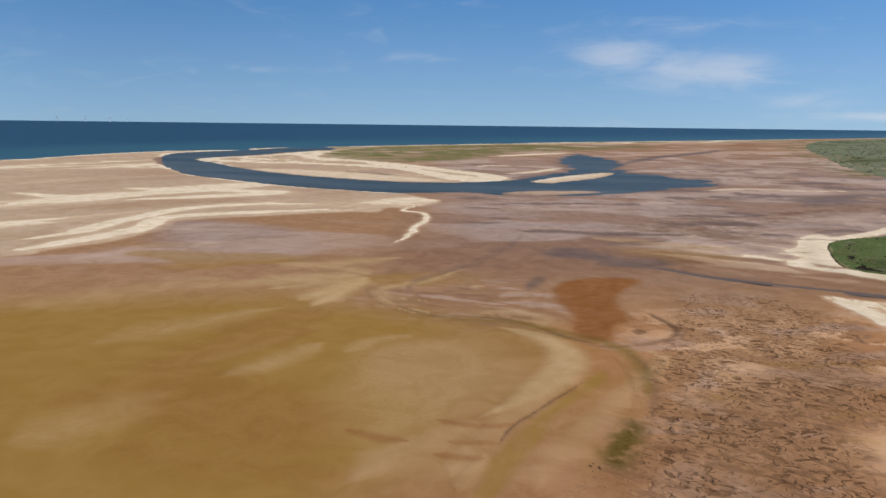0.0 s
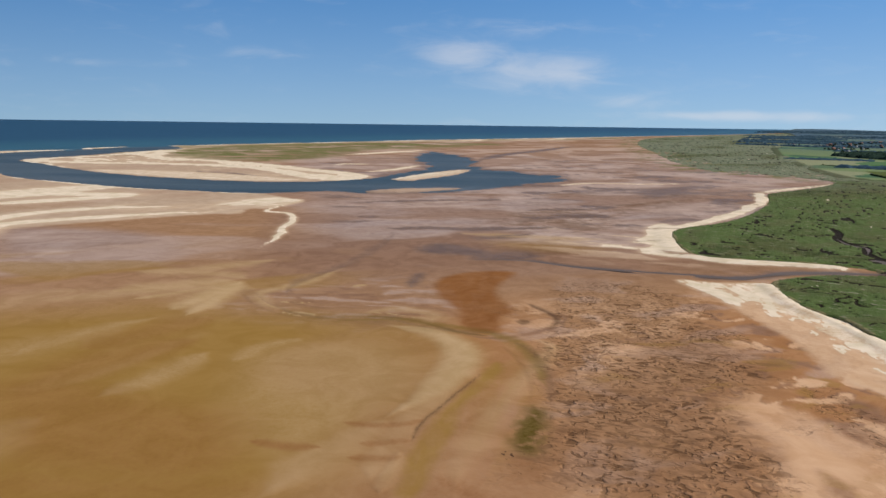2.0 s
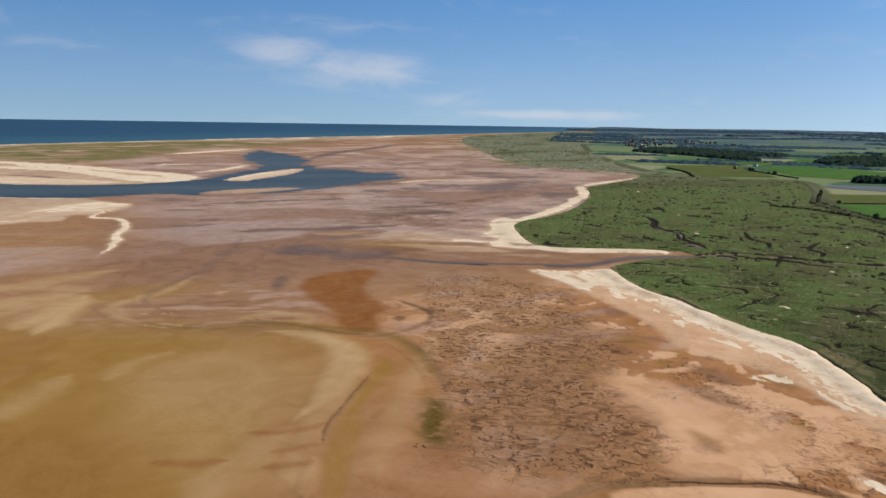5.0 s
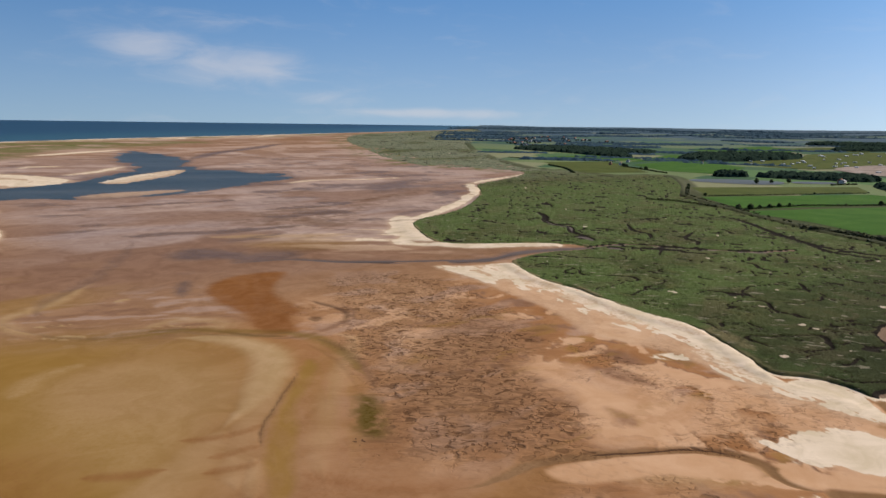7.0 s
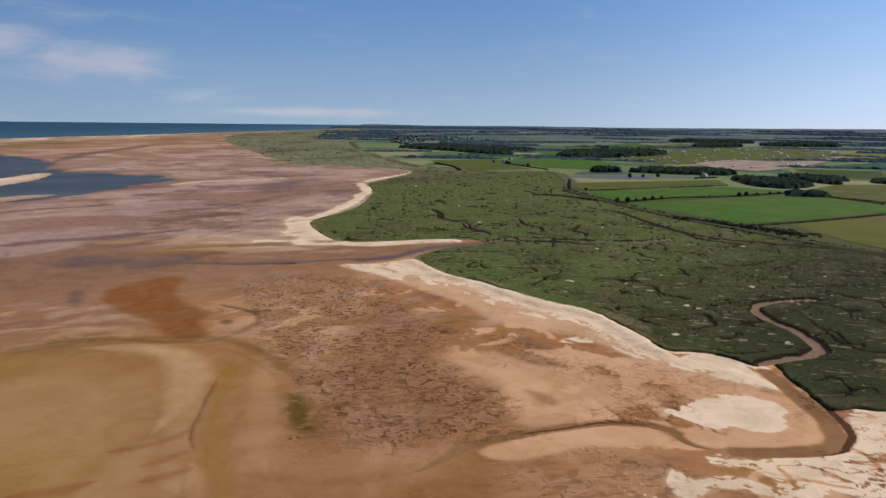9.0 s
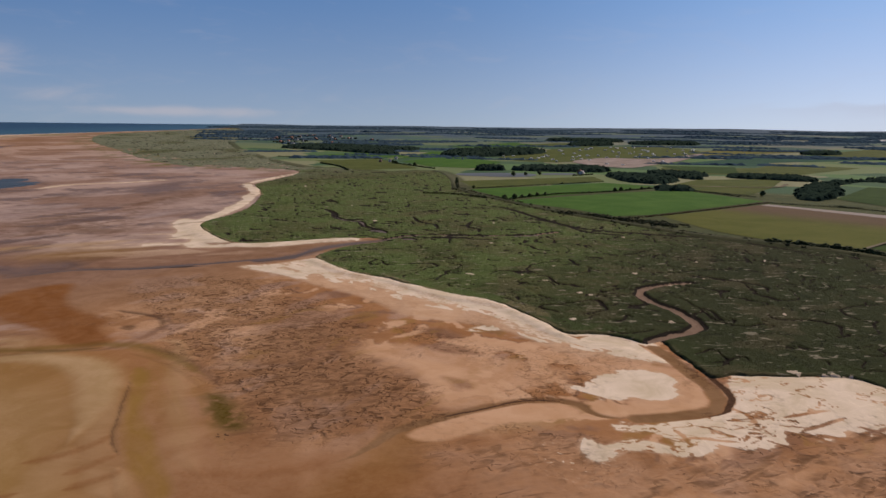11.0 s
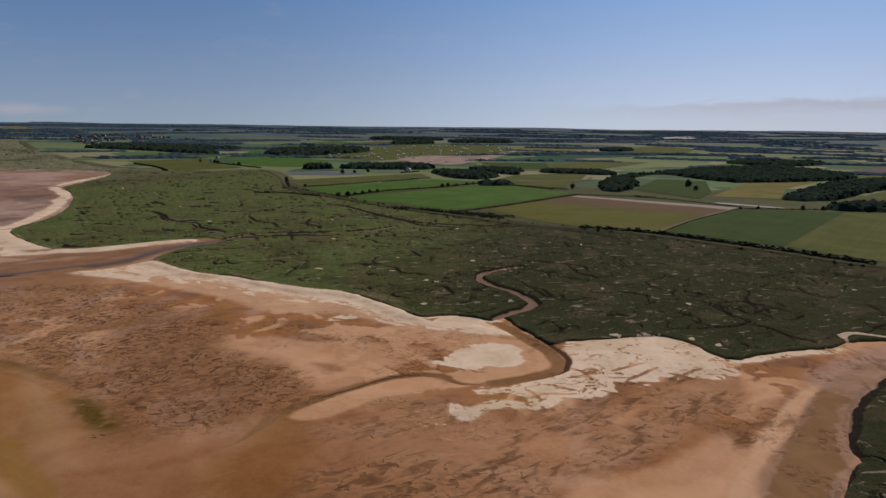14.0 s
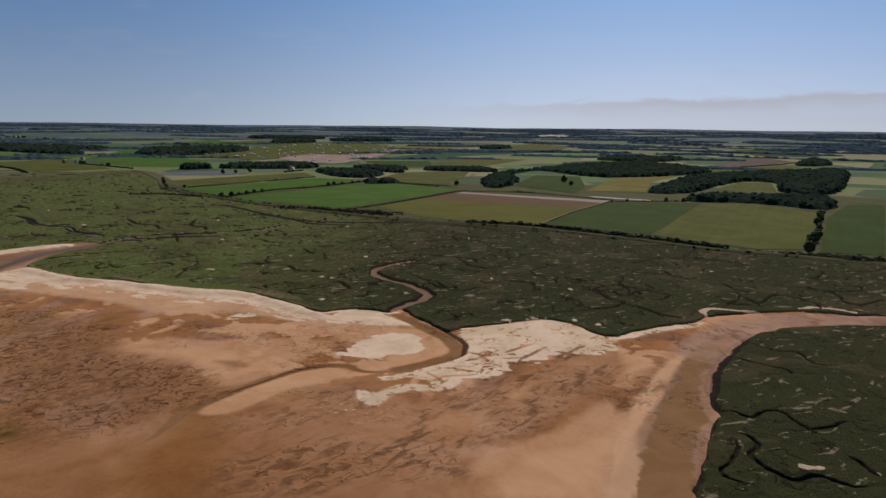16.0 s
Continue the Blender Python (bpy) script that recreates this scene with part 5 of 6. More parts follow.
    pink = np.maximum(pink, np.maximum(np.maximum(shape(FLOW_BAR, 1.8), shape(INNER_BANK, 1.6)), np.maximum(np.maximum(shape(BAR_E, 2.0), 0.7 * np.maximum(spread(SMOOTH_A, soft=4.0), 0.6 * ramp(depth_in(SMOOTH_B, WX, WY, 16.0) + 12 * furrow, -4, 4))), 0.7 * spread(TANBAR, TAN_A, soft=5.0))))
    pink = np.maximum(pink, 0.85 * shape(SPIT_END, 4.0)) * (1 - 0.7 * np.maximum(shape(STAIN_A, 3.0), np.maximum(shape(STAIN_B, 2.5), shape(STAIN_C, 4.0))))
    pink = pink * (1 - 0.9 * np.maximum(band(FURROW_A, 10, 0.8), np.maximum(band(FURROW_B, 9, 0.8), band(FURROW_C, 8, 0.8))))
    pink = pink * (1 - 0.85 * rough) * (1 - 0.5 * worn)
    red = np.maximum(shape(RED2, 4.0) * (0.9 + 0.1 * ramp(patch, -0.2, 0.2)), 0.75 * ramp(np.hypot(GX - 30, (GY - 145) * 0.7), 90, 5) * ramp(swirl(80.0, 237, 0.6, 0.5, 1.0, 0.7), -0.7, 0.5))
    red = np.maximum(red, 0.36 * spread(AMBER_LOW, AMBER_EDGE, soft=14.0))
    red = np.maximum(red, np.maximum(0.35 * spread(FLOW, soft=10.0), 0.4 * spread(CORNER, soft=16.0)))
    red = np.maximum(red, 0.15 * spread(MUD_D, soft=18.0))
    for line in (AMBER_A, AMBER_B, AMBER_C):
        red = np.maximum(red, 0.28 * band(line, 13.0, 1.0))
    for line in (TONGUE_A, TONGUE_B, TONGUE_C, TONGUE_D):
        red = np.maximum(red, 0.6 * stroke(line, 2.4, 0.9))
    red = np.maximum(red, 0.65 * spread(ORANGE_A, soft=8.0)) * (1 - 0.8 * np.maximum(runnel, shape(FLOW_BAR, 2.0)))
    mouth_d, mouth_t = off_line(CREEK3[:6], WX, WY, 40.0)
    mouth_w = 13.0 - 8.5 * mouth_t
    wet = np.maximum(wet, 0.2 * ramp(mouth_d, mouth_w * 1.12, mouth_w * 0.85))
    wet = np.maximum(wet, 0.15 * band(CREEK3[4:], 6.0, 0.6, False))
    olive = 0.45 * ramp(swirl(22.0, 239, 0.9, 0.7, 1.2), 0.25, 0.5) * ramp(GX, 80, 120) * ramp(GY, 330, 290) * ramp(GX, 230, 190)
    gold = np.maximum(gold, 0.25 * ramp(mouth_d, mouth_w * 1.12, mouth_w * 0.85))
    gold = gold * (1 - 0.35 * ramp(np.hypot((GX - 12) / 48, (GY - 285) / 48), 1.15, 0.6))
    gold = np.maximum(gold, np.maximum((0.7 + 0.25 * ramp(swirl(9.0, 459, 0.8, 0.4, 1.3, 1.0), -0.3, 0.3)) * runnel, np.maximum(np.maximum(1.1 * olive, 0.45 * spread(OCHRE_FLAT, soft=20.0)), 0.6 * bayou)))
    gold = np.maximum(gold, np.maximum(0.45 * spread(FLOW, soft=10.0), 0.4 * spread(TAN_SIDE, soft=12.0) * ramp(swirl(14.0, 463, 0.9, 0.4, 1.2, 1.1), -0.6, 0.3)))
    throat = band(CREEK3, 13.0, 0.5, False)
    pink = pink * (1 - 0.8 * throat)
    drift = np.maximum(drift, 0.35 * throat)
    murk = ramp(depth_in(POOL_E, FX, FY, 8.0) + 2.4 * cloudy(GX, GY, 5.0, 447, 3), -0.7, 0.7)
    gold = np.maximum(gold, 0.55 * murk)
    dusk = np.maximum(dusk * (1 - murk), 0.9 * murk)
    pink = np.maximum(pink * (1 - murk) * (1 - 0.9 * runnel), shape(BAR_E, 1.5) * (1 - murk))
    pink = np.maximum(pink, 0.4 * spread(ROUGH_B, MUD_C, soft=8.0) * (1 - runnel) * (1 - murk))
    pale = np.maximum(pale, 0.22 * shape(BAR_E, 2.0) * (1 - murk))
    veil = veil * (1 - 0.8 * runnel)
    # along the cut bank and lip, ink paints the wall's shade
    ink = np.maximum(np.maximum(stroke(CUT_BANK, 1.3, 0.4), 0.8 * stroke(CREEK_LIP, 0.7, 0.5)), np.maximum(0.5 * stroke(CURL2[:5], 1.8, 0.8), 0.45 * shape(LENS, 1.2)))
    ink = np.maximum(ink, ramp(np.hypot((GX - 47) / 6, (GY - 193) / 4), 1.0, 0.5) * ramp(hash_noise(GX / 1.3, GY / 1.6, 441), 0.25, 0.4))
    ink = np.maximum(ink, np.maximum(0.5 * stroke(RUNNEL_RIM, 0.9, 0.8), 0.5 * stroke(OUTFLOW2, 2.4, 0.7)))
    weed = np.maximum(0.55 * stroke(OLIVE_LINE, 1.8, 0.8), spread(WEED2, soft=4.0) * ramp(cloudy(GX, GY, 7.0, 9, 3), -0.5, 0.0))
    weed = np.maximum(weed, 0.4 * bayou)
    grass = spread(DUNE_GRASS, soft=50.0) * ramp(swirl(90.0, 77, 0.8, 0.6, 1.3), -0.25, 0.2)
    grass = np.maximum(grass, 0.8 * spread(DUNES, soft=50.0) * ramp(swirl(110.0, 78, 0.8, 0.5, 1.4), -0.45, 0.1))
    grass = np.maximum(grass, 0.7 * spread(SAND_NORTH, soft=60.0) * ramp(swirl(120.0, 79, 0.8, 0.5, 1.4), -0.05, 0.25) * ramp(GY, 1900, 2400))
    fringe = depth_in(MARSH, GX, GY, 140.0)
    grass = np.maximum(grass, ramp(fringe, -120, 0) * ramp(swirl(60.0, 81, 0.8, 0.6, 1.3), 0.0, 0.3) * ramp(GY, 1050, 1300))
    pale = pale * (1 - 0.9 * np.clip(creek, 0, 1)) * (1 - 0.9 * np.clip(pit * 1.3, 0, 1)) * (1 - 0.8 * grass)
    veil = np.maximum(veil, np.maximum(np.maximum(0.9 * stroke(CRESC2, 6.0, 0.8), np.maximum(stroke(FAN_A, 4.0, 0.5), 0.7 * stroke(FAN_B, 3.0, 0.6))), np.maximum(0.9 * np.maximum(stroke(FLECKS, 1.3, 0.8), np.maximum(stroke(FLECK_C, 1.5, 0.8), stroke(FLECK_D, 1.5, 0.8))) * ramp(hash_noise(GX / 3, GY / 3, 431), -0.1, 0.2), 0.7 * stroke(RUNNEL_SIDE, 2.5, 0.8))))
    veil = veil * (1 - 0.9 * np.clip(runnel * 1.2, 0, 1)) * (1 - np.clip(creek, 0, 1))
    silt = bed * (1 - np.clip(gully, 0, 1))
    pale = pale * (1 - bed)
    pink = pink * (1 - bed)
    cutbed = np.maximum(np.maximum(creek, 0.5 * band(CREEK2[:10], 5.0, 0.9, False)), 0.5 * bed)
    z = BASE + 0.12 * cloudy(GX, GY, 30.0, 3, 4) * (1 - cutbed) - 0.25 * pit + 0.5 * ramp(bank, -4, 6) + 0.35 * crest + 0.25 * veil
    z = z + (0.9 * ramp(below, 12, 5) + 0.35) * strip + 0.5 * spread(WHITE_B, SPIT, soft=8.0) + 0.9 * band(HOOK, 6, 0.7, False) + 0.7 * band(COVE, 9, 0.7, False)
    z = np.where(cutbed > 0.02, np.minimum(z, BASE + 0.15) - 0.75 * cutbed, z)
    lumps = cloudy((lx + kink) / 2.0, ly, 3.6, 455, 2)
    z = z + 0.42 * lumps * np.clip(clump + 0.5 * spread(ROUGH_B, MUD_C, soft=8.0), 0, 1) * (1 - spread(SMOOTH_A, SMOOTH_B, soft=4.0)) + 0.16 * spread(PITS, soft=14.0) * cloudy(GX, GY, 4.2, 457, 2)
    z = z - 0.55 * ramp(water, -18, 0) - 2.0 * ramp(water, 0, 14) - np.clip(z - BASE, 0, 3) * ramp(water, -18, -2)
    turf_in = np.maximum(depth_in(MARSH, MX, MY, 12.0), depth_in(MARSH_BLOCK, FX, FY, 12.0))
    z = z - 1.0 * ramp(turf_in, 1.5, 4.0)
    z = z - 1.2 * ramp(land, 20, 45) - 22.0 * ramp(land, 40, 60) + 1.6 * grass * ramp(GX, 800, 500) + 1.5 * grass * cloudy(GX, GY, 40.0, 13)
    mauve = ramp(GY, 400, 620) * ramp(GX, -60, 40) * ramp(GY, 2600, 1600) * (0.8 + 0.2 * ramp(swirl(130.0, 265, 0.8, 0.5, 1.3, 0.15), -0.35, 0.35))
    mauve = np.maximum(mauve, 0.35 * ramp(mouth_d, mouth_w * 1.5, mouth_w))
    mauve = np.maximum(mauve, 0.45 * band(CREEK3, 13.0, 0.5, False))
    mauve = np.maximum(mauve, 0.85 * spread(MAUVE_L, soft=25.0)) * (1 - 0.7 * sand)
    clip = lambda q: np.clip(q, 0, 1)
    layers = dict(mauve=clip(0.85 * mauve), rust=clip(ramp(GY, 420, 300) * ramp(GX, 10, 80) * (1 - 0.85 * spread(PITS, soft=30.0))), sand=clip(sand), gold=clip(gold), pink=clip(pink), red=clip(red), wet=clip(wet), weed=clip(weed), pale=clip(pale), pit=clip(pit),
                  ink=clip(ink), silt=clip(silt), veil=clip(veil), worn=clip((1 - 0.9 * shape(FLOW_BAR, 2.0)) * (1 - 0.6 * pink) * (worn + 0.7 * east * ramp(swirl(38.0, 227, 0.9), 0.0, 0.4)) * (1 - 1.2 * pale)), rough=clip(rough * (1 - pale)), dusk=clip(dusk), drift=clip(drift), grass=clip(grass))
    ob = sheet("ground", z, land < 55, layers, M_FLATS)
    tagged(ob, "tidal flat of ochre sand and brown mud with pale bars", "tidal flat", kind="structure")


def make_marsh():
    edge = np.maximum(depth_in(MARSH, MX, MY, 180.0), depth_in(MARSH_BLOCK, FX, FY, 180.0))
    bed = np.zeros(GX.shape, np.float32)
    gut = np.zeros(GX.shape, np.float32)
    for line, wide in ((INLET, 2.6), (CREEK2[1:11], 2.8), (CREEK3, 8.0)):
        bed = np.maximum(bed, band(line, wide, 0.25, False))
        gut = np.maximum(gut, band(line, wide * 1.3 + 0.8, 0.2, False))
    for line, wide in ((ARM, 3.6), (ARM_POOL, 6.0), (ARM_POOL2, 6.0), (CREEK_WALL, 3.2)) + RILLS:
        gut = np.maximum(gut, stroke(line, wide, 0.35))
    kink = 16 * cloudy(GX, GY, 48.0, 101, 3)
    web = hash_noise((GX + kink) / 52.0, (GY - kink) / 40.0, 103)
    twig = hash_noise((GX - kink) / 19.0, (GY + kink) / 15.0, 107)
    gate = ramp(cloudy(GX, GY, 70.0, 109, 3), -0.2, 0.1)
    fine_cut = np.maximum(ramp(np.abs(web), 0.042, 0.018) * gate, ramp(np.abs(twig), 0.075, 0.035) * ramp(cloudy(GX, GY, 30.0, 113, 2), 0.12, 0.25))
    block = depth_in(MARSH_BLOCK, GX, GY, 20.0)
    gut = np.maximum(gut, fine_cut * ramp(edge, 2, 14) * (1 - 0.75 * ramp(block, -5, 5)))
    pan = ramp(cloudy(GX, GY, 15.0, 117, 3), 0.48, 0.57) * ramp(edge, 8, 25) * ramp(cloudy(GX, GY, 90.0, 118, 2), -0.2, 0.2)
    for line, wide in ((LEVEE_A, 1.8), (LEVEE_B, 1.8), (LEVEE_C, 3.0)):
        pan = np.maximum(pan, band(line, wide, 0.5))
    for x, y in PALE_SPOTS + PALE_SPOTS_B + PALE_SPOTS_C:
        pan = np.maximum(pan, ramp(np.hypot(WX - x, WY - y) + 2.0 * cloudy(GX, GY, 3.0, 445, 2), 2.6, 1.4))
    russet = ramp(swirl(45.0, 119, 0.8), 0.12, 0.4)
    lush = np.maximum(ramp(edge, 24, 4) * ramp(cloudy(GX, GY, 40.0, 121), -0.3, 0.15), ramp(cloudy(GX, GY, 110.0, 127), 0.1, 0.4) * 0.6)
    lush = np.maximum(lush, 0.6 * ramp(GY, 420, 620) * ramp(GY, 1000, 850) * ramp(GX, 300, 380))
    lush = lush * (1 - 0.85 * ramp(block, -10, 5))
    lush = np.maximum(lush, 0.75 * ramp(GY, 80, 280) * ramp(GY, 1000, 850) * ramp(cloudy(GX, GY, 60.0, 129), -0.5, 0.2))
    straw = ramp(edge, 5, 0.5) * ramp(cloudy(GX, GY, 22.0, 131), -0.3, 0.2)
    straw = np.maximum(straw, 0.9 * shape(STRAW_TONGUE, 4.0) * ramp(swirl(14.0, 133, 0.8, 0.5, 1.4), -0.4, 0.2))
    lump = cloudy(GX, GY, 5.0, 137, 3)
    far = ramp(GY, 1150, 1350)
    z = BASE + 1.15 + 0.35 * lump - 1.15 * gut - 0.6 * bed + 0.25 * ramp(pan, 0.3, 0.7)
    z = z - 0.75 * ramp(edge, 9, 0) * ramp(block, -10, 0)
    z = z - 2.9 * ramp(edge, 0.2, -2.3) - far * 2.0 * ramp(swirl(80.0, 139, 0.8, 0.6, 1.3), 0.35 - 0.9 * ramp(edge, 180, 0), 0.5 - 0.9 * ramp(edge, 180, 0)) * ramp(GX, 1500, 1250)
    clip = lambda q: np.clip(q, 0, 1)
    # grey grows northward and paints haze on the far marsh
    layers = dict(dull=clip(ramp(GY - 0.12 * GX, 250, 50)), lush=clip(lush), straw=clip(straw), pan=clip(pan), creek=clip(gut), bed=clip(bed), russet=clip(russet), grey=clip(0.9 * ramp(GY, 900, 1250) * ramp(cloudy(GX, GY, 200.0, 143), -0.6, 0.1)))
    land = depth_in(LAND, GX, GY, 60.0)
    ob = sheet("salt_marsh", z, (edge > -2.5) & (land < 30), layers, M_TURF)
    return tagged(ob, "grey-green salt marsh turf cut by winding muddy creeks", "salt marsh", kind="stuff")


def land_height(x, y):
    """Farmland: low by the sea wall, swelling to wooded hills far inland."""
    d = np.hypot(x - HUB[0], y - HUB[1])
    return rise(x, y) + 1.1 + 5.0 * ramp(d, 1500, 3200) * cloudy(x, y, 700.0, 151, 3) + 9.0 * ramp(d, 3900, 4900) * (cloudy(x, y, 900.0, 157, 4) + 0.1)


def make_land():
    inland = depth_in(LAND, GX, GY, 90.0)
    wall, _ = off_line(WALL_TOE, GX - 9, GY - 2, 40.0)
    z = land_height(GX, GY) + 1.7 * ramp(wall, 9, 2) - 3.4 * ramp(inland, 3, -4)
    # the last layer grows with distance: woods plus painted haze
    layers = dict(inland=ramp(np.hypot(GX - HUB[0], GY - HUB[1]), 1050, 1350), rank=ramp(inland, 45, 12),
                  hazy_forest=ramp(np.hypot(GX - HUB[0], GY - HUB[1]), 2500, 3900) * np.maximum(0.5 + 0.5 * ramp(cloudy(GX, GY, 260.0, 161, 4), -0.2, 0.1), ramp(np.hypot(GX - HUB[0], GY - HUB[1]), 4100, 4400)))
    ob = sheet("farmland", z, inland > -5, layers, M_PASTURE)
    return tagged(ob, "rough green farmland behind the low grassy sea wall", "farmland", kind="structure")


def flat_piece(name, outline, height, mat, step=25.0, smooth=True):
    """A region laid out as a fine sheet at the height that the given function tells."""
    p = rounded(outline, True, 4) if smooth else np.array(outline, float)
    lo, hi = p.min(0), p.max(0)
    nx, ny = max(4, int((hi[0] - lo[0]) / step)), max(4, int((hi[1] - lo[1]) / step))
    bm = bmesh.new()
    ring = [bm.verts.new((x, y, 0)) for x, y in p]
    bm.faces.new(ring)
    for axis, count in ((0, nx), (1, ny)):
        for k in range(1, count):
            co, no = [0, 0, 0], [0, 0, 0]
            co[axis], no[axis] = lo[axis] + (hi[axis] - lo[axis]) * k / count, 1
            bmesh.ops.bisect_plane(bm, geom=bm.verts[:] + bm.edges[:] + bm.faces[:], plane_co=co, plane_no=no)
    for v in bm.verts:
        v.co.z = float(height(np.array([v.co.x]), np.array([v.co.y]))[0])
    bmesh.ops.recalc_face_normals(bm, faces=bm.faces)
    if bm.faces[0].normal.z < 0:
        bmesh.ops.reverse_faces(bm, faces=bm.faces)
    me = bpy.data.meshes.new(name)
    bm.to_mesh(me)
    bm.free()
    me.materials.append(mat)
    for f in me.polygons:
        f.use_smooth = True
    return new(name, me)


def ribbon(name, points, wide, z, mat, taper=True):
    """A strip of water along a creek."""
    p = rounded(points, False, 6)
    d = np.gradient(p, axis=0)
    d /= np.linalg.norm(d, axis=1, keepdims=True) + 1e-9
    side = np.stack([-d[:, 1], d[:, 0]], 1)
    t = np.linspace(0, 1, len(p))
    w = wide * (np.clip((1 - t) * 5, 0.1, 1) * np.clip(t * 5, 0.1, 1) if taper else np.ones(len(p)))[:, None]
    w = w * (1 + 0.45 * np.sin(t * 37) * np.sin(t * 11 + 1))[:, None]
    a, b = p + side * w, p - side * w
    zz = np.full((len(p), 1), z)
    verts = np.vstack([np.hstack([a, zz]), np.hstack([b, zz])])
    n = len(p)
    i = np.arange(n - 1)
    me = mesh_from(name, verts, np.stack([i, i + n, i + n + 1, i + 1], 1))
    me.materials.append(mat)
    return new(name, me)


def make_waters():
    sea_keep = inside(SEA, GX, GY + 60, True, 3) | inside(SEA, GX, GY, True, 3) | inside(SEA, GX + 80, GY, True, 3)
    tagged(sheet("sea", BASE - 0.75, sea_keep, dict(shoal=ramp(depth_in(SEA, GX, GY, 900.0), 800, 30)), M_SEA), "dark blue open sea reaching the horizon", "sea", kind="structure")
    run = depth_in(CHANNEL, GX, GY, 90.0)
    tagged(sheet("tidal_channel", BASE - 0.72, (run > -30 - 50 * ramp(GX, 150, 330)) & ~sea_keep, {}, M_CHANNEL), "slate-blue tidal channel winding between sand bars", "channel", kind="structure")
    for line, wide, level, mat, label in ((OUTFLOW + INLET[1:6], 4.5, -0.33, M_CREEK, "shallow grey creek flowing out over the mud"), (INLET[4:], 2.0, -0.1, M_CREEK, "narrow grey creek between marsh banks"),
                                          (ARM_POOL, 3.4, 0.3, M_CREEK, "shallow grey pool in a marsh creek"), (ARM_POOL2, 3.4, 0.3, M_CREEK, "shallow grey pool in a marsh creek"), (ARM[3:7], 1.3, 0.3, M_CREEK, "narrow side creek in the green marsh"), (CREEK_BED, 1.6, -0.42, M_BROWN, "thin brown creek in a sandy bed")):
        tagged(ribbon("creek_water", line, wide, level, mat), label, "creek", kind="structure")


make_ground()
make_land()
make_waters()
# the marsh is cut finer, for its many small creeks
lay_grid(np.radians(np.arange(9.0, 131.5, 0.105)), np.concatenate([np.arange(112.0, 125.0, 2.5), 123500.0 / np.arange(985.0, 108.0, -1.6), np.arange(1160.0, 4600.0, 18.0)]))
make_marsh()


# ---- farmland: fields, ponds, tracks ----
GREEN = crop("young_wheat", (0.052, 0.122, 0.016), (0.074, 0.150, 0.022), 0.25, 0.35)
DARK = crop("beet_leaves", (0.034, 0.064, 0.011), (0.048, 0.082, 0.015), 0.3, 0.3)
OLIVE = crop("ripening_grass", (0.080, 0.098, 0.020), (0.112, 0.122, 0.030), 0.35, 0.3)
YELLOW = crop("ripe_barley", (0.140, 0.135, 0.028), (0.190, 0.165, 0.045), 0.3, 0.6)
BLUISH = crop("pea_leaves", (0.028, 0.080, 0.045), (0.040, 0.095, 0.055), 0.2, 0.4)
STRIPED = material("striped_field", striped)
HEATH = crop("fallow_earth", (0.110, 0.085, 0.070), (0.150, 0.115, 0.090), 0.3, 0.5)
GRAVEL = crop("bare_gravel", (0.260, 0.190, 0.150), (0.420, 0.330, 0.270), 0.5, 0.2)
TRACKDIRT = crop("dry_track", (0.170, 0.135, 0.080), (0.230, 0.185, 0.120), 0.0)


def over_land(lift):
    return lambda x, y: land_height(x, y) + lift


def lay(name, outline, mat, label, category, lift=0.35, smooth=False, step=30.0, group="", kind=""):
    ob = flat_piece(name, outline, over_land(lift), mat, step, smooth)
    return tagged(ob, label, category, group, kind)


FIELDS = [(F0, OLIVE, "olive-brown grass field bordered by a hedge"), (F1, GREEN, "bright green wheat field with a hedge along it"),
          (F2, GREEN, "bright green wheat field beside the shrubby sea wall"), (F3, STRIPED, "olive field with a bare brown and pale strip"),
          (F4, DARK, "dark green beet field beside a straight track"), (F5, OLIVE, "yellowish-green grass field behind the sea wall"),
          (F6, DARK, "green field behind a row of trees"), (F7, YELLOW, "yellow-green barley field ringed by dark woods"),
          (F8, OLIVE, "small olive clearing between woods"), (F9, BLUISH, "blue-green field near the caravan park"),
          (F10, OLIVE, "large olive grass field"), (F11, YELLOW, "pale yellow barley field"), (F12, OLIVE, "olive field with a sandy edge"),
          (F13, DARK, "damp green meadow beside trees"), (F14, OLIVE, "grassy rise above the marsh"), (F15, GREEN, "bright green meadow behind the marsh"),
          (F16, HEATH, "grey-brown fallow field"), (F17, OLIVE, "olive field with a hedge"), (F18, DARK, "dull green far field"),
          (F19, DARK, "dull green field by the gravel ground"), (F21, OLIVE, "far olive field"),
          (F22, GREEN, "green meadow between hedges"), (F23, GREEN, "far green meadow"), (F24, OLIVE, "far olive meadow"),
          (F25, GREEN, "narrow green meadow"), (F26, GREEN, "green meadow below the wood")]
for k, (outline, mat, label) in enumerate(FIELDS):
    lay("field", outline, mat, label, "field", 0.30 + 0.02 * k, group="fields behind the marsh", kind="structure")
lay("park_ground", PARK, OLIVE, "mown grass of the caravan park", "park ground", 1.0, True, kind="structure")
lay("gravel_ground", BARE, GRAVEL, "bare pinkish gravel ground beside the caravans", "gravel ground", 1.2, True, kind="structure")
lay("pond", POND_A, M_POND, "pale grey pond with reedy banks", "pond", 0.5, True, kind="structure")
lay("pond", POND_C, M_POND, "narrow pale pond below dark trees", "pond", 0.5, True, kind="structure")
lay("pond", POND_B, M_POND, "small pale pond beside a hedge", "pond", 0.5, True, kind="structure")
lay("far_lake", GLINT, M_POND, "far bright sheet of water among woods", "lake", 2.5, True, 60, kind="structure")


def lane(name, points, wide, mat, label):
    p = rounded(points, False, 10)
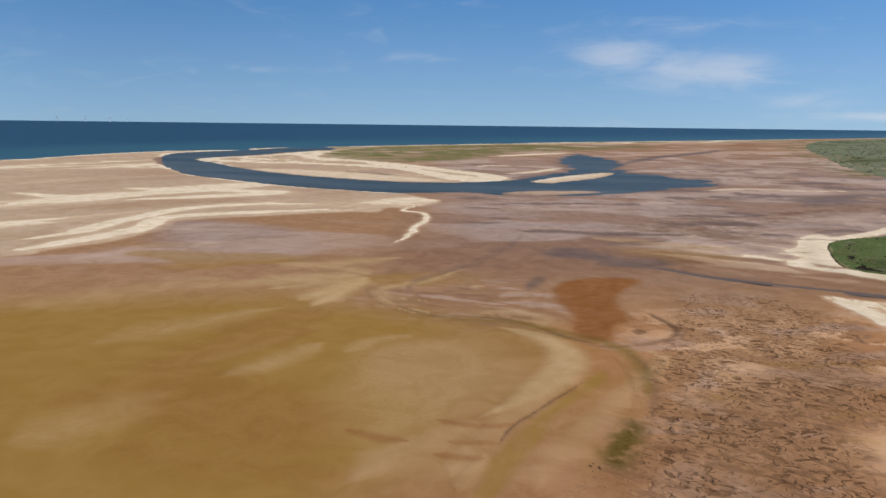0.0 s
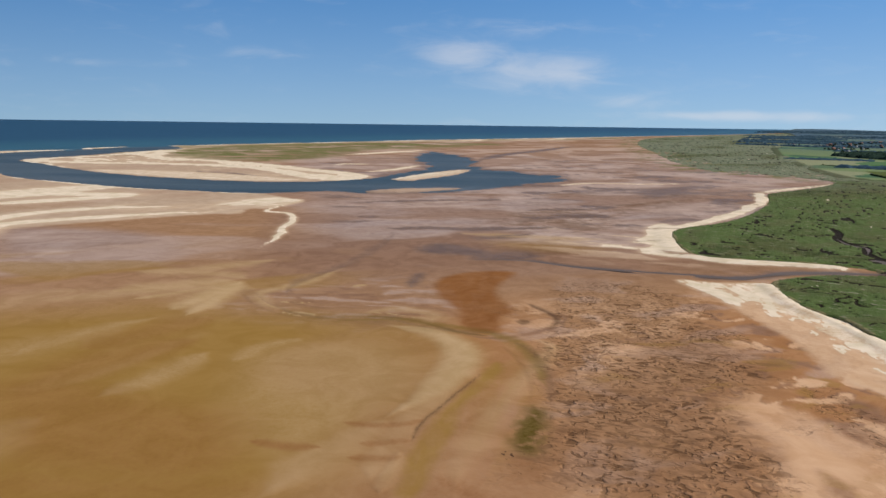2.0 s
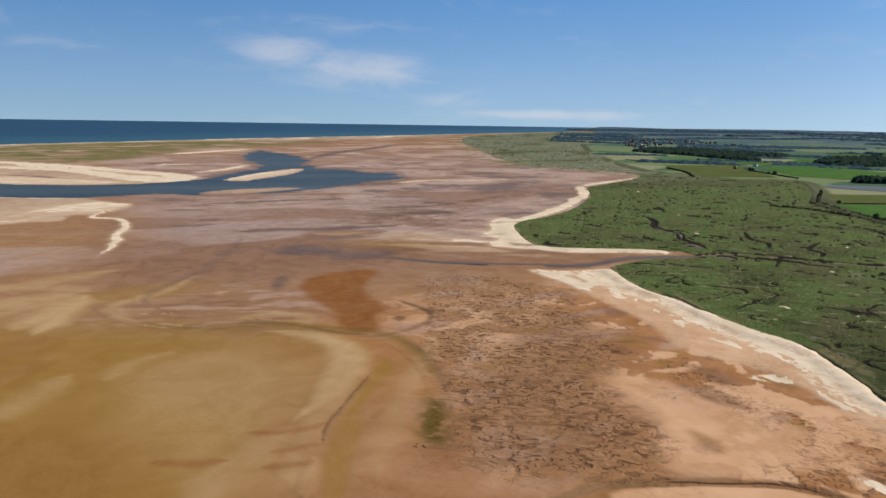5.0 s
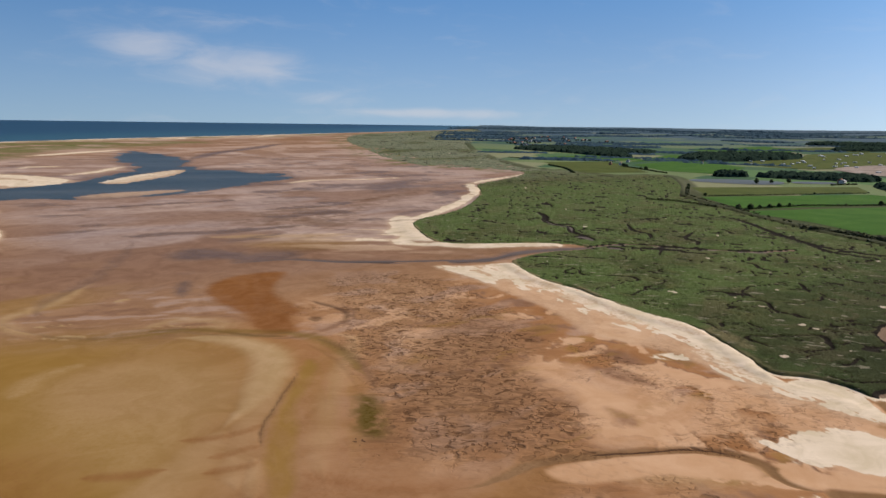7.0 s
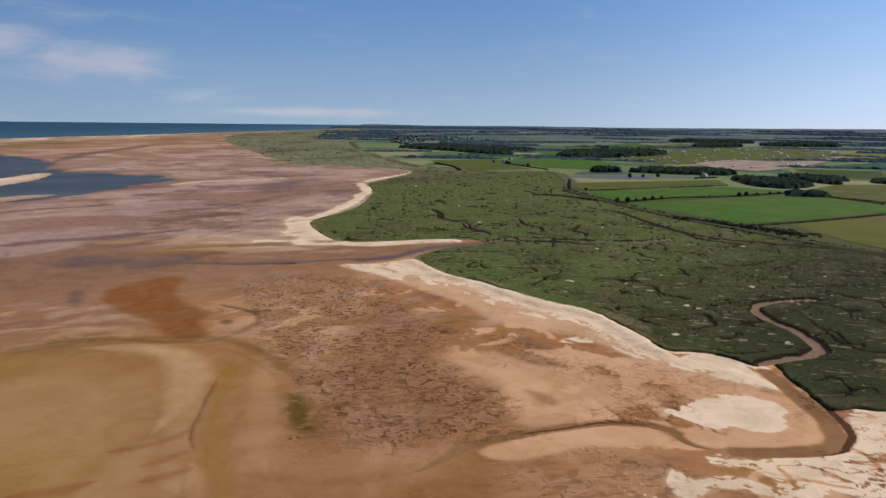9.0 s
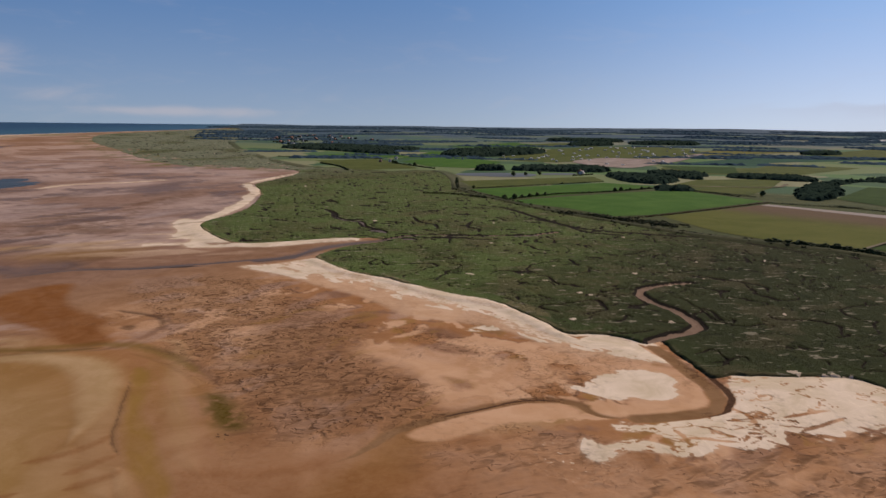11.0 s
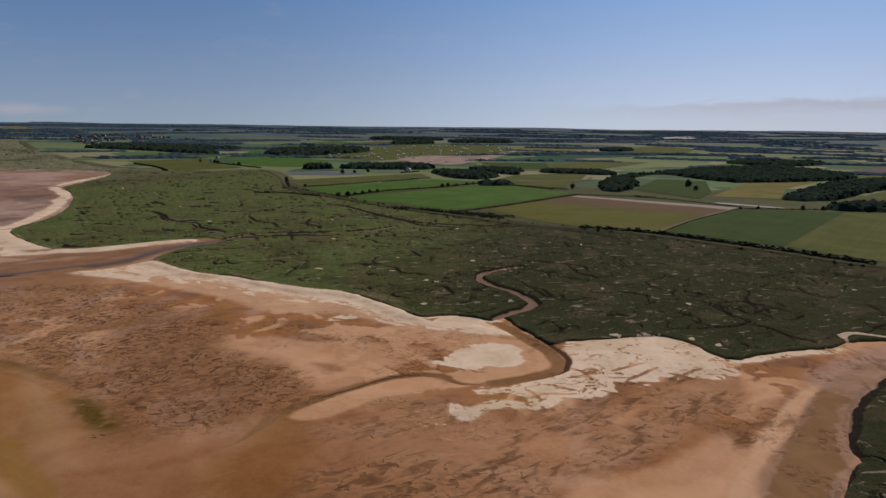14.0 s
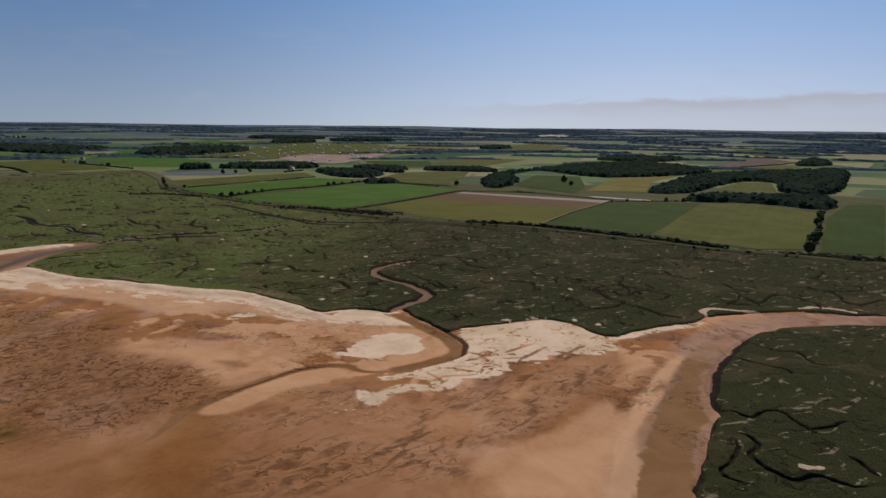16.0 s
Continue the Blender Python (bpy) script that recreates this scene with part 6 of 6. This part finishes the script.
    d = np.gradient(p, axis=0)
    d /= np.linalg.norm(d, axis=1, keepdims=True)
    s = np.stack([-d[:, 1], d[:, 0]], 1) * wide
    pts = np.vstack([p + s, p - s])
    verts = np.column_stack([pts, land_height(pts[:, 0], pts[:, 1]) + 1.25])
    n, i = len(p), np.arange(len(p) - 1)
    me = mesh_from(name, verts, np.stack([i, i + n, i + n + 1, i + 1], 1))
    me.materials.append(mat)
    return tagged(new(name, me), label, "track", kind="structure")


lane("farm_track", TRACK, 1.6, TRACKDIRT, "straight dry farm track between two fields")
lane("farm_track", [(1149, 388), (1229, 240), (1340, 225)], 4.0, TRACKDIRT, "sandy track along a field's edge")

# ---- woods, hedges and trees ----
LEAF_WOOD = leaf("wood_leaves", (0.034, 0.043, 0.026), (0.060, 0.070, 0.040))


def roof_of_leaves(name, low, high, scale):
    def build(n):
        v = n.place()
        mid, fine = n.noise(v, scale, 5.0, 0.65, 0.6), n.noise(v, scale * 4, 3.0, 0.6)
        c = n.mix(n.step(mid, 0.35, 0.65), low, high)
        c = n.mix(n.step(fine, 0.45, 0.7, 0.0, 0.5), c, n.mix(1.0, c, (0.55, 0.58, 0.55), "MULTIPLY"))
        return c, 0.9, n.math("ADD", mid, fine), 0.8, 0.0
    return material(name, build)


# blue tint stands in for the haze over the far woods
LEAF_HAZY = roof_of_leaves("hazy_wood_leaves", (0.036, 0.064, 0.084), (0.056, 0.090, 0.112), 0.05)
LEAF_ROOF = roof_of_leaves("wood_canopy", (0.020, 0.034, 0.025), (0.032, 0.050, 0.034), 0.10)
LEAF_HEDGE = leaf("hedge_leaves", (0.040, 0.056, 0.020), (0.090, 0.104, 0.034), 0.8)
LEAF_SCRUB = leaf("scrub_leaves", (0.040, 0.050, 0.018), (0.080, 0.075, 0.030), 0.9)
LEAF_RUST = leaf("bramble_leaves", (0.070, 0.045, 0.022), (0.110, 0.060, 0.030), 0.9)
BARK = plain("bark", (0.060, 0.045, 0.032), (0.100, 0.075, 0.055), 0.9, 2.0, 0.1)
dice = np.random.default_rng(7)


def ball_shape(level):
    bm = bmesh.new()
    bmesh.ops.create_icosphere(bm, subdivisions=level, radius=1.0)
    v, f = np.array([q.co for q in bm.verts]), np.array([[q.index for q in face.verts] for face in bm.faces])
    bm.free()
    return v, f


BALLS = {1: ball_shape(1), 2: ball_shape(2)}


def crown_shape(lobes, level=1):
    """A leafy crown one metre high and wide: uneven lobes round a middle, open at the foot."""
    v0, f0 = BALLS[level]
    V, F = [], []
    for k in range(lobes):
        a, h = 2.4 * k + dice.uniform(0, 1), (k + 0.5) / lobes
        r = 0.30 * math.sin(math.pi * (0.25 + 0.7 * h)) * dice.uniform(0.7, 1.15)
        size = dice.uniform(0.17, 0.27)
        v = v0 * (1 + 0.22 * dice.standard_normal((len(v0), 1)).clip(-1.6, 1.6)) * size * np.array([1, 1, 0.85])
        V.append(v + np.array([r * math.cos(a), r * math.sin(a), 0.22 + 0.62 * h]))
        F.append(f0 + k * len(v0))
    return np.vstack(V), np.vstack(F)


CROWNS = [crown_shape(n) for n in (5, 6, 6, 5, 7, 6)]
BUSHES = [crown_shape(n) for n in (3, 4, 3, 4)]


def thicket(name, spots, tall, wide, shapes, mat, label, category, kind="stuff", ground=None):
    """Many crowns joined to one mass of leaves, each standing on the ground at its spot."""
    V, F, count = [], [], 0
    z = (ground or land_height)(spots[:, 0], spots[:, 1])
    for (x, y), zz in zip(spots, z):
        v, f = shapes[int(dice.integers(len(shapes)))]
        a, h, w = dice.uniform(0, 6.28), tall * dice.uniform(0.65, 1.2), wide * dice.uniform(0.75, 1.25)
        turn = np.array([[math.cos(a), -math.sin(a), 0], [math.sin(a), math.cos(a), 0], [0, 0, 1]])
        V.append((v @ turn.T) * np.array([w, w, h]) + np.array([x, y, zz - 0.12 * h]))
        F.append(f + count)
        count += len(v)
    me = mesh_from(name, np.vstack(V), np.vstack(F), True)
    me.materials.append(mat)
    return tagged(new(name, me), label, category, kind=kind)


def fill(outline, gap):
    """Spots over a region, about gap metres apart."""
    p = rounded(outline, True, 4)
    lo, hi = p.min(0), p.max(0)
    gx, gy = np.meshgrid(np.arange(lo[0], hi[0], gap), np.arange(lo[1], hi[1], gap))
    s = np.stack([gx.ravel(), gy.ravel()], 1) + dice.uniform(-0.85, 0.85, (gx.size, 2)) * gap
    return s[inside(outline, s[:, 0], s[:, 1])]


def along(points, gap, jitter=1.0):
    p = rounded(points, False, 8)
    seg = np.concatenate([[0], np.cumsum(np.linalg.norm(np.diff(p, axis=0), axis=1))])
    s = np.arange(0, seg[-1], gap)
    return np.stack([np.interp(s, seg, p[:, 0]), np.interp(s, seg, p[:, 1])], 1) + dice.uniform(-1, 1, (len(s), 2)) * jitter


def canopy(outline, tall, gap, mat, label, trees=0.0):
    """A closed wood seen from afar: one rolling roof of crowns with a ragged, steep edge."""
    p = rounded(outline, True, 4)
    (x0, y0), (x1, y1) = p.min(0) - 2 * gap, p.max(0) + 2 * gap
    xs, ys = np.arange(x0, x1 + gap, gap), np.arange(y0, y1 + gap, gap)
    gx, gy = [q.ravel() for q in np.meshgrid(xs, ys)]
    gx, gy = gx + dice.uniform(-0.35, 0.35, gx.size) * gap, gy + dice.uniform(-0.35, 0.35, gx.size) * gap
    deep = depth_in(outline, gx, gy, 5 * gap) + 5.0 * cloudy(gx, gy, 22.0, 301, 3)
    high = tall * (0.50 + 0.25 * ramp(deep, 0, 3 * gap) + 0.6 * cloudy(gx, gy, 24.0, 303, 3) + 0.34 * dice.uniform(-1, 1, gx.size))
    z = land_height(gx, gy) - 0.5 + np.where(deep > 0, np.maximum(high, 0.22 * tall), -1.0)
    cols = len(xs)
    i, j = [q.ravel() for q in np.meshgrid(np.arange(len(ys) - 1), np.arange(cols - 1), indexing="ij")]
    a = i * cols + j
    quads = np.stack([a, a + 1, a + 1 + cols, a + cols], 1)
    quads = quads[(deep[quads] > 0).any(1)]
    if not len(quads):
        return None
    used, back = np.unique(quads, return_inverse=True)
    verts, faces = np.stack([gx[used], gy[used], z[used]], 1), back.reshape(-1, 4)
    faces = np.vstack([faces[:, :3], faces[:, [0, 2, 3]]])
    if trees:
        spots = fill(outline, trees)
        V, F, count = [verts], [faces], len(verts)
        for (x, y), zz in zip(spots, land_height(spots[:, 0], spots[:, 1])):
            v, f = CROWNS[int(dice.integers(len(CROWNS)))]
            h, w = tall * dice.uniform(0.8, 1.2), tall * dice.uniform(0.9, 1.4)
            V.append(v * np.array([w, w, h]) + np.array([x, y, zz - 0.1 * h]))
            F.append(f + count)
            count += len(v)
        verts, faces = np.vstack(V), np.vstack(F)
    me = mesh_from("wood", verts, faces)
    me.materials.append(mat)
    return tagged(new("wood", me), label, "wood", kind="stuff")


WOODS = [(W0, 12, "square plantation of dark trees"), (W1, 10, "belt of dark trees beside the pond"), (W2, 14, "dark wood on the rise"),
         (W3, 9, "belt of dark trees behind green fields"), (W4, 8, "dark copse at a field's corner"), (W5, 9, "belt of dark trees"),
         (W6, 9, "long dark wood with an uneven edge"), (W7, 9, "broad dark wood round yellow fields"), (W8, 9, "long dark shelter belt behind fields"),
         (W9, 12, "dark wood above the far marsh"), (W10, 8, "small dark copse"), (W11, 8, "small dark copse"), (W12, 11, "far dark wood"), (W13, 11, "far square plantation"),
         (W14, 11, "far dark copse"), (W15, 12, "far dark wood"), (W16, 12, "far dark shelter belt"), (W17, 12, "far dark wood")]
for outline, tall, label in WOODS:
    far = np.hypot(*np.mean(outline, axis=0))
    canopy(outline, tall, 5.0 if far < 1700 else 8.0, LEAF_ROOF, label, 15.0 if far < 1700 else 26.0)

# far woods, strewn over the hills inland, in leaves tinted blue for haze
known = [np.mean(w, axis=0) for w, _, _ in WOODS]
strewn = 0
for k in range(900):
    az, d = radians(dice.uniform(20, 122)), 1750 + 2850 * dice.uniform(0, 1) ** 0.8
    x, y = HUB[0] + d * math.sin(az), HUB[1] + d * math.cos(az)
    if not inside(LAND, np.array([x]), np.array([y]))[0]:
        continue
    clear = min(math.hypot(x - q[0], y - q[1]) for q in known)
    if clear < (170 if d < 2600 else 120):
        continue
    if inside(PARK, np.array([x]), np.array([y]))[0] or (d < 2400 and dice.uniform() < 0.4):
        continue
    known.append((x, y))
    long_, deep, lean = dice.uniform(80, 300) * (d / 2800), dice.uniform(5, 20), dice.uniform(-0.25, 0.25) - az
    if d + deep * 2.5 > RIM - 60:
        continue
    ring = []
    for i in range(14):
        b = i * math.pi / 7
        u, v = long_ * math.cos(b) * dice.uniform(0.75, 1.1), 2.2 * deep * math.copysign(abs(math.sin(b)) ** 0.6, math.sin(b)) * dice.uniform(0.5, 1.2)
        ring.append((x + u * math.cos(lean) - v * math.sin(lean), y + u * math.sin(lean) + v * math.cos(lean)))
    canopy(ring, dice.uniform(6, 10), 9.0, LEAF_HAZY, "far wood tinted with blue haze between pale fields")
    strewn += 1
    if strewn > 150:
        break

HEDGES = [(H0, 6.0, LEAF_HEDGE, "ragged dark hedge along the sea wall"), (H1, 3.2, LEAF_HEDGE, "low hedge between two green fields"),
          (H2, 2.6, LEAF_HEDGE, "clipped dark hedge of a green field"), (H3, 2.4, LEAF_RUST, "reddish-brown bramble hedge between fields"),
          (H4, 4.5, LEAF_SCRUB, "thick scrub below the green field"), (H5, 3.0, LEAF_HEDGE, "dark hedge with trees between fields"),
          (H6, 4.4, LEAF_HEDGE, "dark hedge beside the marsh"), (H7, 4.0, LEAF_HEDGE, "dark hedge behind the marsh"), (H8, 3.6, LEAF_SCRUB, "scrub at the marsh's edge"),
          (H9, 2.4, LEAF_HEDGE, "dark hedge behind the ploughed field"), (H10, 2.6, LEAF_HEDGE, "dark straight hedge"), (H11, 2.6, LEAF_HEDGE, "dark straight hedge"),
          (H12, 4.0, LEAF_SCRUB, "dense scrub at the field's corner"), (H13, 4.5, LEAF_HEDGE, "dark scrub on the grassy rise"), (H14, 2.6, LEAF_HEDGE, "dark hedge by the pond"),
          (H15, 3.0, LEAF_HEDGE, "dark hedge below the wood"), (H16, 4.0, LEAF_HEDGE, "dark hedge by the farm"), (H17, 4.0, LEAF_HEDGE, "dark hedge between far fields"), (H18, 3.0, LEAF_HEDGE, "short dark hedge")]
for line, tall, mat, label in HEDGES:
    thicket("hedge", along(line, 2.4), tall, tall * 1.5, BUSHES, mat, label, "hedge")
# scrub on and below the sea wall
for line, gap, reach in ((WALL_TOE[5:10], 2.2, 10.0), (WALL_TOE[9:14], 2.6, 8.0), (WALL_TOE[13:], 2.6, 8.0), (H4, 1.0, 16.0), (H0, 0.9, 5.0), (H6, 2.0, 4.0)):
    thicket("scrub", along([(x + 12, y + 3) for x, y in line], gap, reach), 2.4, 4.6, BUSHES, LEAF_SCRUB, "rough scrub on the grassy sea wall", "scrub")


def part(name, me, mat, parent, label=""):
    if mat is not None and not me.materials:
        me.materials.append(mat)
    ob = new(name, me)
    ob.parent = parent
    if label:
        ob["label"] = label
    return ob


def tapered(points, radii, sides=7):
    """A round limb through points, of changing thickness."""
    V, F = [], []
    for i, (q, r) in enumerate(zip(points, radii)):
        for k in range(sides):
            a = 2 * math.pi * k / sides
            V.append((q[0] + r * math.cos(a), q[1] + r * math.sin(a), q[2]))
        if i:
            b = (i - 1) * sides
            F += [(b + k, b + (k + 1) % sides, b + sides + (k + 1) % sides, b + sides + k) for k in range(sides)]
    return V, F


def tree(x, y, tall, wide, label):
    root = new("tree")
    V, F = tapered([(0, 0, -0.3), (0.05, 0, 0.12 * tall), (0.1, 0.05, 0.35 * tall), (0, 0.1, 0.7 * tall)], [0.05 * tall, 0.035 * tall, 0.025 * tall, 0.008 * tall])
    for a in (0.4, 2.5, 4.6):
        lv, lf = tapered([(0.05, 0, 0.25 * tall), (0.14 * tall * math.cos(a), 0.14 * tall * math.sin(a), 0.42 * tall), (0.25 * tall * math.cos(a), 0.25 * tall * math.sin(a), 0.6 * tall)], [0.02 * tall, 0.014 * tall, 0.005 * tall], 5)
        F += [tuple(i + len(V) for i in f) for f in lf]
        V += lv
    part("trunk", mesh_from("trunk", V, F), BARK, root)
    cv, cf = crown_shape(14, 1)
    part("crown", mesh_from("crown", cv * np.array([wide, wide, tall * 1.05]), cf), LEAF_HEDGE, root)
    root.matrix_world = pose(x, y, float(land_height(np.array([x]), np.array([y]))[0]), 0, 0, 57 * (x % 6))
    return tagged(root, label, "tree", "field trees")


for line, gap, tall, label in ((H1, 26, 6.0, "round dark field tree in a hedge"), (H5, 34, 8.5, "dark tree in a field hedge"), (H0, 60, 4.5, "small dark thorn tree on the sea wall"),
                               (H12, 30, 5.0, "dark tree at the field's corner"), (H7, 40, 8.0, "dark tree in a far hedge"), (H14, 38, 6.0, "dark tree beside the pond"), (H2, 90, 5.5, "small dark hedge tree")):
    for x, y in along(line, gap * 0.7, 2.5):
        t = tall * dice.uniform(0.55, 1.25)
        if dice.uniform() < 0.3:
            continue
        tree(float(x), float(y), t, t * dice.uniform(0.9, 1.25), label)
for x, y, t in ((1190, 36, 13.0), (1120, 22, 9.0), (1185, 720, 10.0), (1210, 705, 8.0), (1245, 690, 9.0), (1050, 215, 9.0)):
    tree(x, y, t, t * 0.95, "single dark tree standing in a meadow")

# ---- buildings ----
WHITE_PAINT = plain("white_cladding", (0.62, 0.61, 0.58), (0.76, 0.75, 0.72), 0.5)
GREY_ROOF = plain("pale_roof_sheet", (0.66, 0.66, 0.65), (0.78, 0.78, 0.76), 0.5)
BRICK = plain("brick_wall", (0.26, 0.13, 0.09), (0.34, 0.18, 0.12), 0.85)
RENDER_WALL = plain("pale_wall_plaster", (0.55, 0.50, 0.43), (0.68, 0.63, 0.56), 0.8)
TILE = plain("red_roof_tile", (0.22, 0.085, 0.05), (0.30, 0.13, 0.08), 0.8)
SLATE = plain("slate_roof", (0.075, 0.08, 0.09), (0.12, 0.125, 0.135), 0.6)
PANE = plain("window_glass", (0.02, 0.025, 0.03), (0.04, 0.05, 0.06), 0.1, 1.0, 0.5)
MILL_WHITE = plain("turbine_white", (0.50, 0.54, 0.58), (0.60, 0.63, 0.66), 0.4)


def box(x0, y0, z0, x1, y1, z1):
    V = [(x, y, z) for z in (z0, z1) for y in (y0, y1) for x in (x0, x1)]
    return V, [(0, 2, 3, 1), (4, 5, 7, 6), (0, 1, 5, 4), (2, 6, 7, 3), (0, 4, 6, 2), (1, 3, 7, 5)]


def gable(x, y, z, high, over):
    """A pitched roof with eaves and some thickness, ridge along x."""
    V, F = [], []
    for s in (-1, 1):
        b = len(V)
        for dz in (0.0, 0.22):
            V += [(-x - over, s * (y + over), z + dz - 0.15), (x + over, s * (y + over), z + dz - 0.15), (x + over, 0, z + high + dz), (-x - over, 0, z + high + dz)]
        F += [tuple(b + i for i in f) for f in ((0, 1, 2, 3), (4, 7, 6, 5), (0, 4, 5, 1), (1, 5, 6, 2), (3, 2, 6, 7), (0, 3, 7, 4))]
    return V, F


def windows(root, x, y, z0, wide, high, xs):
    for cx in xs:
        for s in (-1, 1):
            v, f = box(cx - wide / 2, s * y - 0.05, z0, cx + wide / 2, s * y + 0.05, z0 + high)
            part("window", mesh_from("window", v, f, False), PANE, root)


def caravan():
    root = new("static_caravan")
    v, f = box(-5.2, -1.8, 0.5, 5.2, 1.8, 2.9)
    part("body", mesh_from("body", v, f, False), WHITE_PAINT, root)
    v, f = gable(5.2, 1.8, 2.9, 0.7, 0.15)
    part("roof", mesh_from("roof", v, f, False), GREY_ROOF, root)
    v, f = box(-5.0, -1.6, -0.6, 5.0, 1.6, 0.5)
    part("skirt", mesh_from("skirt", v, f, False), SLATE, root)
    windows(root, 5, 1.8, 1.5, 1.2, 0.9, (-3.4, -0.6, 2.6))
    return tagged(root, "white static caravan with a pale roof on grass", "caravan", "caravans in the park")


def house(wall, roof, label):
    root = new("house")
    v, f = box(-6.0, -3.8, -1.0, 6.0, 3.8, 5.0)
    w = part("wall", mesh_from("wall", v, f, False), wall, root)
    gv = [(s * 6.0, k * 3.8, 5.0 if k else 8.0) for s in (-1, 1) for k in (-1, 1, 0)]
    part("gable_end", mesh_from("gable_end", gv[:3], [(0, 2, 1)], False), wall, root)
    part("gable_end", mesh_from("gable_end", gv[3:], [(0, 1, 2)], False), wall, root)
    v, f = gable(6.0, 3.8, 5.0, 3.1, 0.35)
    r = part("roof", mesh_from("roof", v, f, False), roof, root)
    v, f = box(4.2, -0.45, 7.0, 5.0, 0.45, 9.4)
    part("chimney", mesh_from("chimney", v, f, False), BRICK, r)
    for z0 in (0.9, 3.3):
        windows(root, 6, 3.8, z0, 1.1, 1.2, (-4.0, -1.4, 1.4, 4.0))
    return tagged(root, label, "house", "village houses")


def stand(x, y, turn):
    return pose(x, y, float(land_height(np.array([x]), np.array([y]))[0]) + 0.5, 0, 0, turn)


van = caravan()
pitches = [q for q in fill(PARK, 72.0) if not (inside(BARE, np.array([q[0]]), np.array([q[1]]))[0] and dice.uniform() < 0.55)]
van.matrix_world = stand(float(pitches[0][0]), float(pitches[0][1]), 20)
for k, (x, y) in enumerate(pitches[1:]):
    copy_thing(van, stand(float(x), float(y), dice.uniform(0, 180)))

homes = [house(BRICK, TILE, "brick house with a red tiled roof"), house(RENDER_WALL, SLATE, "pale rendered house with a slate roof"), house(RENDER_WALL, TILE, "pale house with a red tiled roof")]
sites = []
for k in range(30):
    x, y = 2150 + dice.uniform(-260, 320), 2330 + dice.uniform(-260, 260)
    if all(math.hypot(x - p, y - q) > 32 for p, q in sites):
        sites.append((x, y))
sites += [(1340, 640), (1322, 628), (1420, 1240), (1405, 1262), (1560, 1330), (1710, 1190), (1480, 690)]
for k, (x, y) in enumerate(sites):
    m = stand(x, y, dice.uniform(-40, 40))
    if k < 3:
        homes[k].matrix_world = m
    else:
        copy_thing(homes[k % 3], m)
thicket("village_trees", np.array([(x + dice.uniform(-28, 28), y + dice.uniform(-28, 28)) for x, y in sites[:-8] for _ in range(5)]), 9, 11, CROWNS, LEAF_WOOD, "dark garden trees between the village houses", "trees")


def turbine(x, y, tall, turn):
    root = new("wind_turbine")
    z = float(rise(np.array([x]), np.array([y]))[0]) - 0.8
    v, f = tapered([(0, 0, 0), (0, 0, 0.5 * tall), (0, 0, tall)], [0.07 * tall, 0.055 * tall, 0.04 * tall], 8)
    part("tower", mesh_from("tower", v, f), MILL_WHITE, root)
    v, f = box(-0.03 * tall, -0.07 * tall, 0.98 * tall, 0.03 * tall, 0.05 * tall, 1.03 * tall)
    part("nacelle", mesh_from("nacelle", v, f, False), MILL_WHITE, root)
    for k in range(3):
        b = radians(turn + 120 * k)
        c, s = math.cos(b), math.sin(b)
        w, r = 0.045 * tall, 0.6 * tall
        pts = [(-s * w, -0.09 * tall, c * w), (s * w, -0.09 * tall, -c * w), (c * r + s * w * 0.3, -0.09 * tall, s * r - c * w * 0.3), (c * r - s * w * 0.3, -0.09 * tall, s * r + c * w * 0.3)]
        V = [(px, py + o, pz + tall) for o in (0, 0.015 * tall) for px, py, pz in pts]
        part("blade", mesh_from("blade", V, [(0, 1, 2, 3), (7, 6, 5, 4), (0, 4, 5, 1), (1, 5, 6, 2), (2, 6, 7, 3), (3, 7, 4, 0)], False), MILL_WHITE, root)
    root.matrix_world = pose(x, y, z)
    return tagged(root, "tiny white wind turbine far out at sea", "wind turbine", "turbines at sea")


for azimuth, tall, turn in ((-28.7, 27, 90), (-26.9, 28, 40), (-25.3, 26, 75), (-24.2, 20, 10), (-29.9, 20, 60)):
    az = radians(azimuth)
    turbine(4840 * math.sin(az), 4840 * math.cos(az), tall, turn)
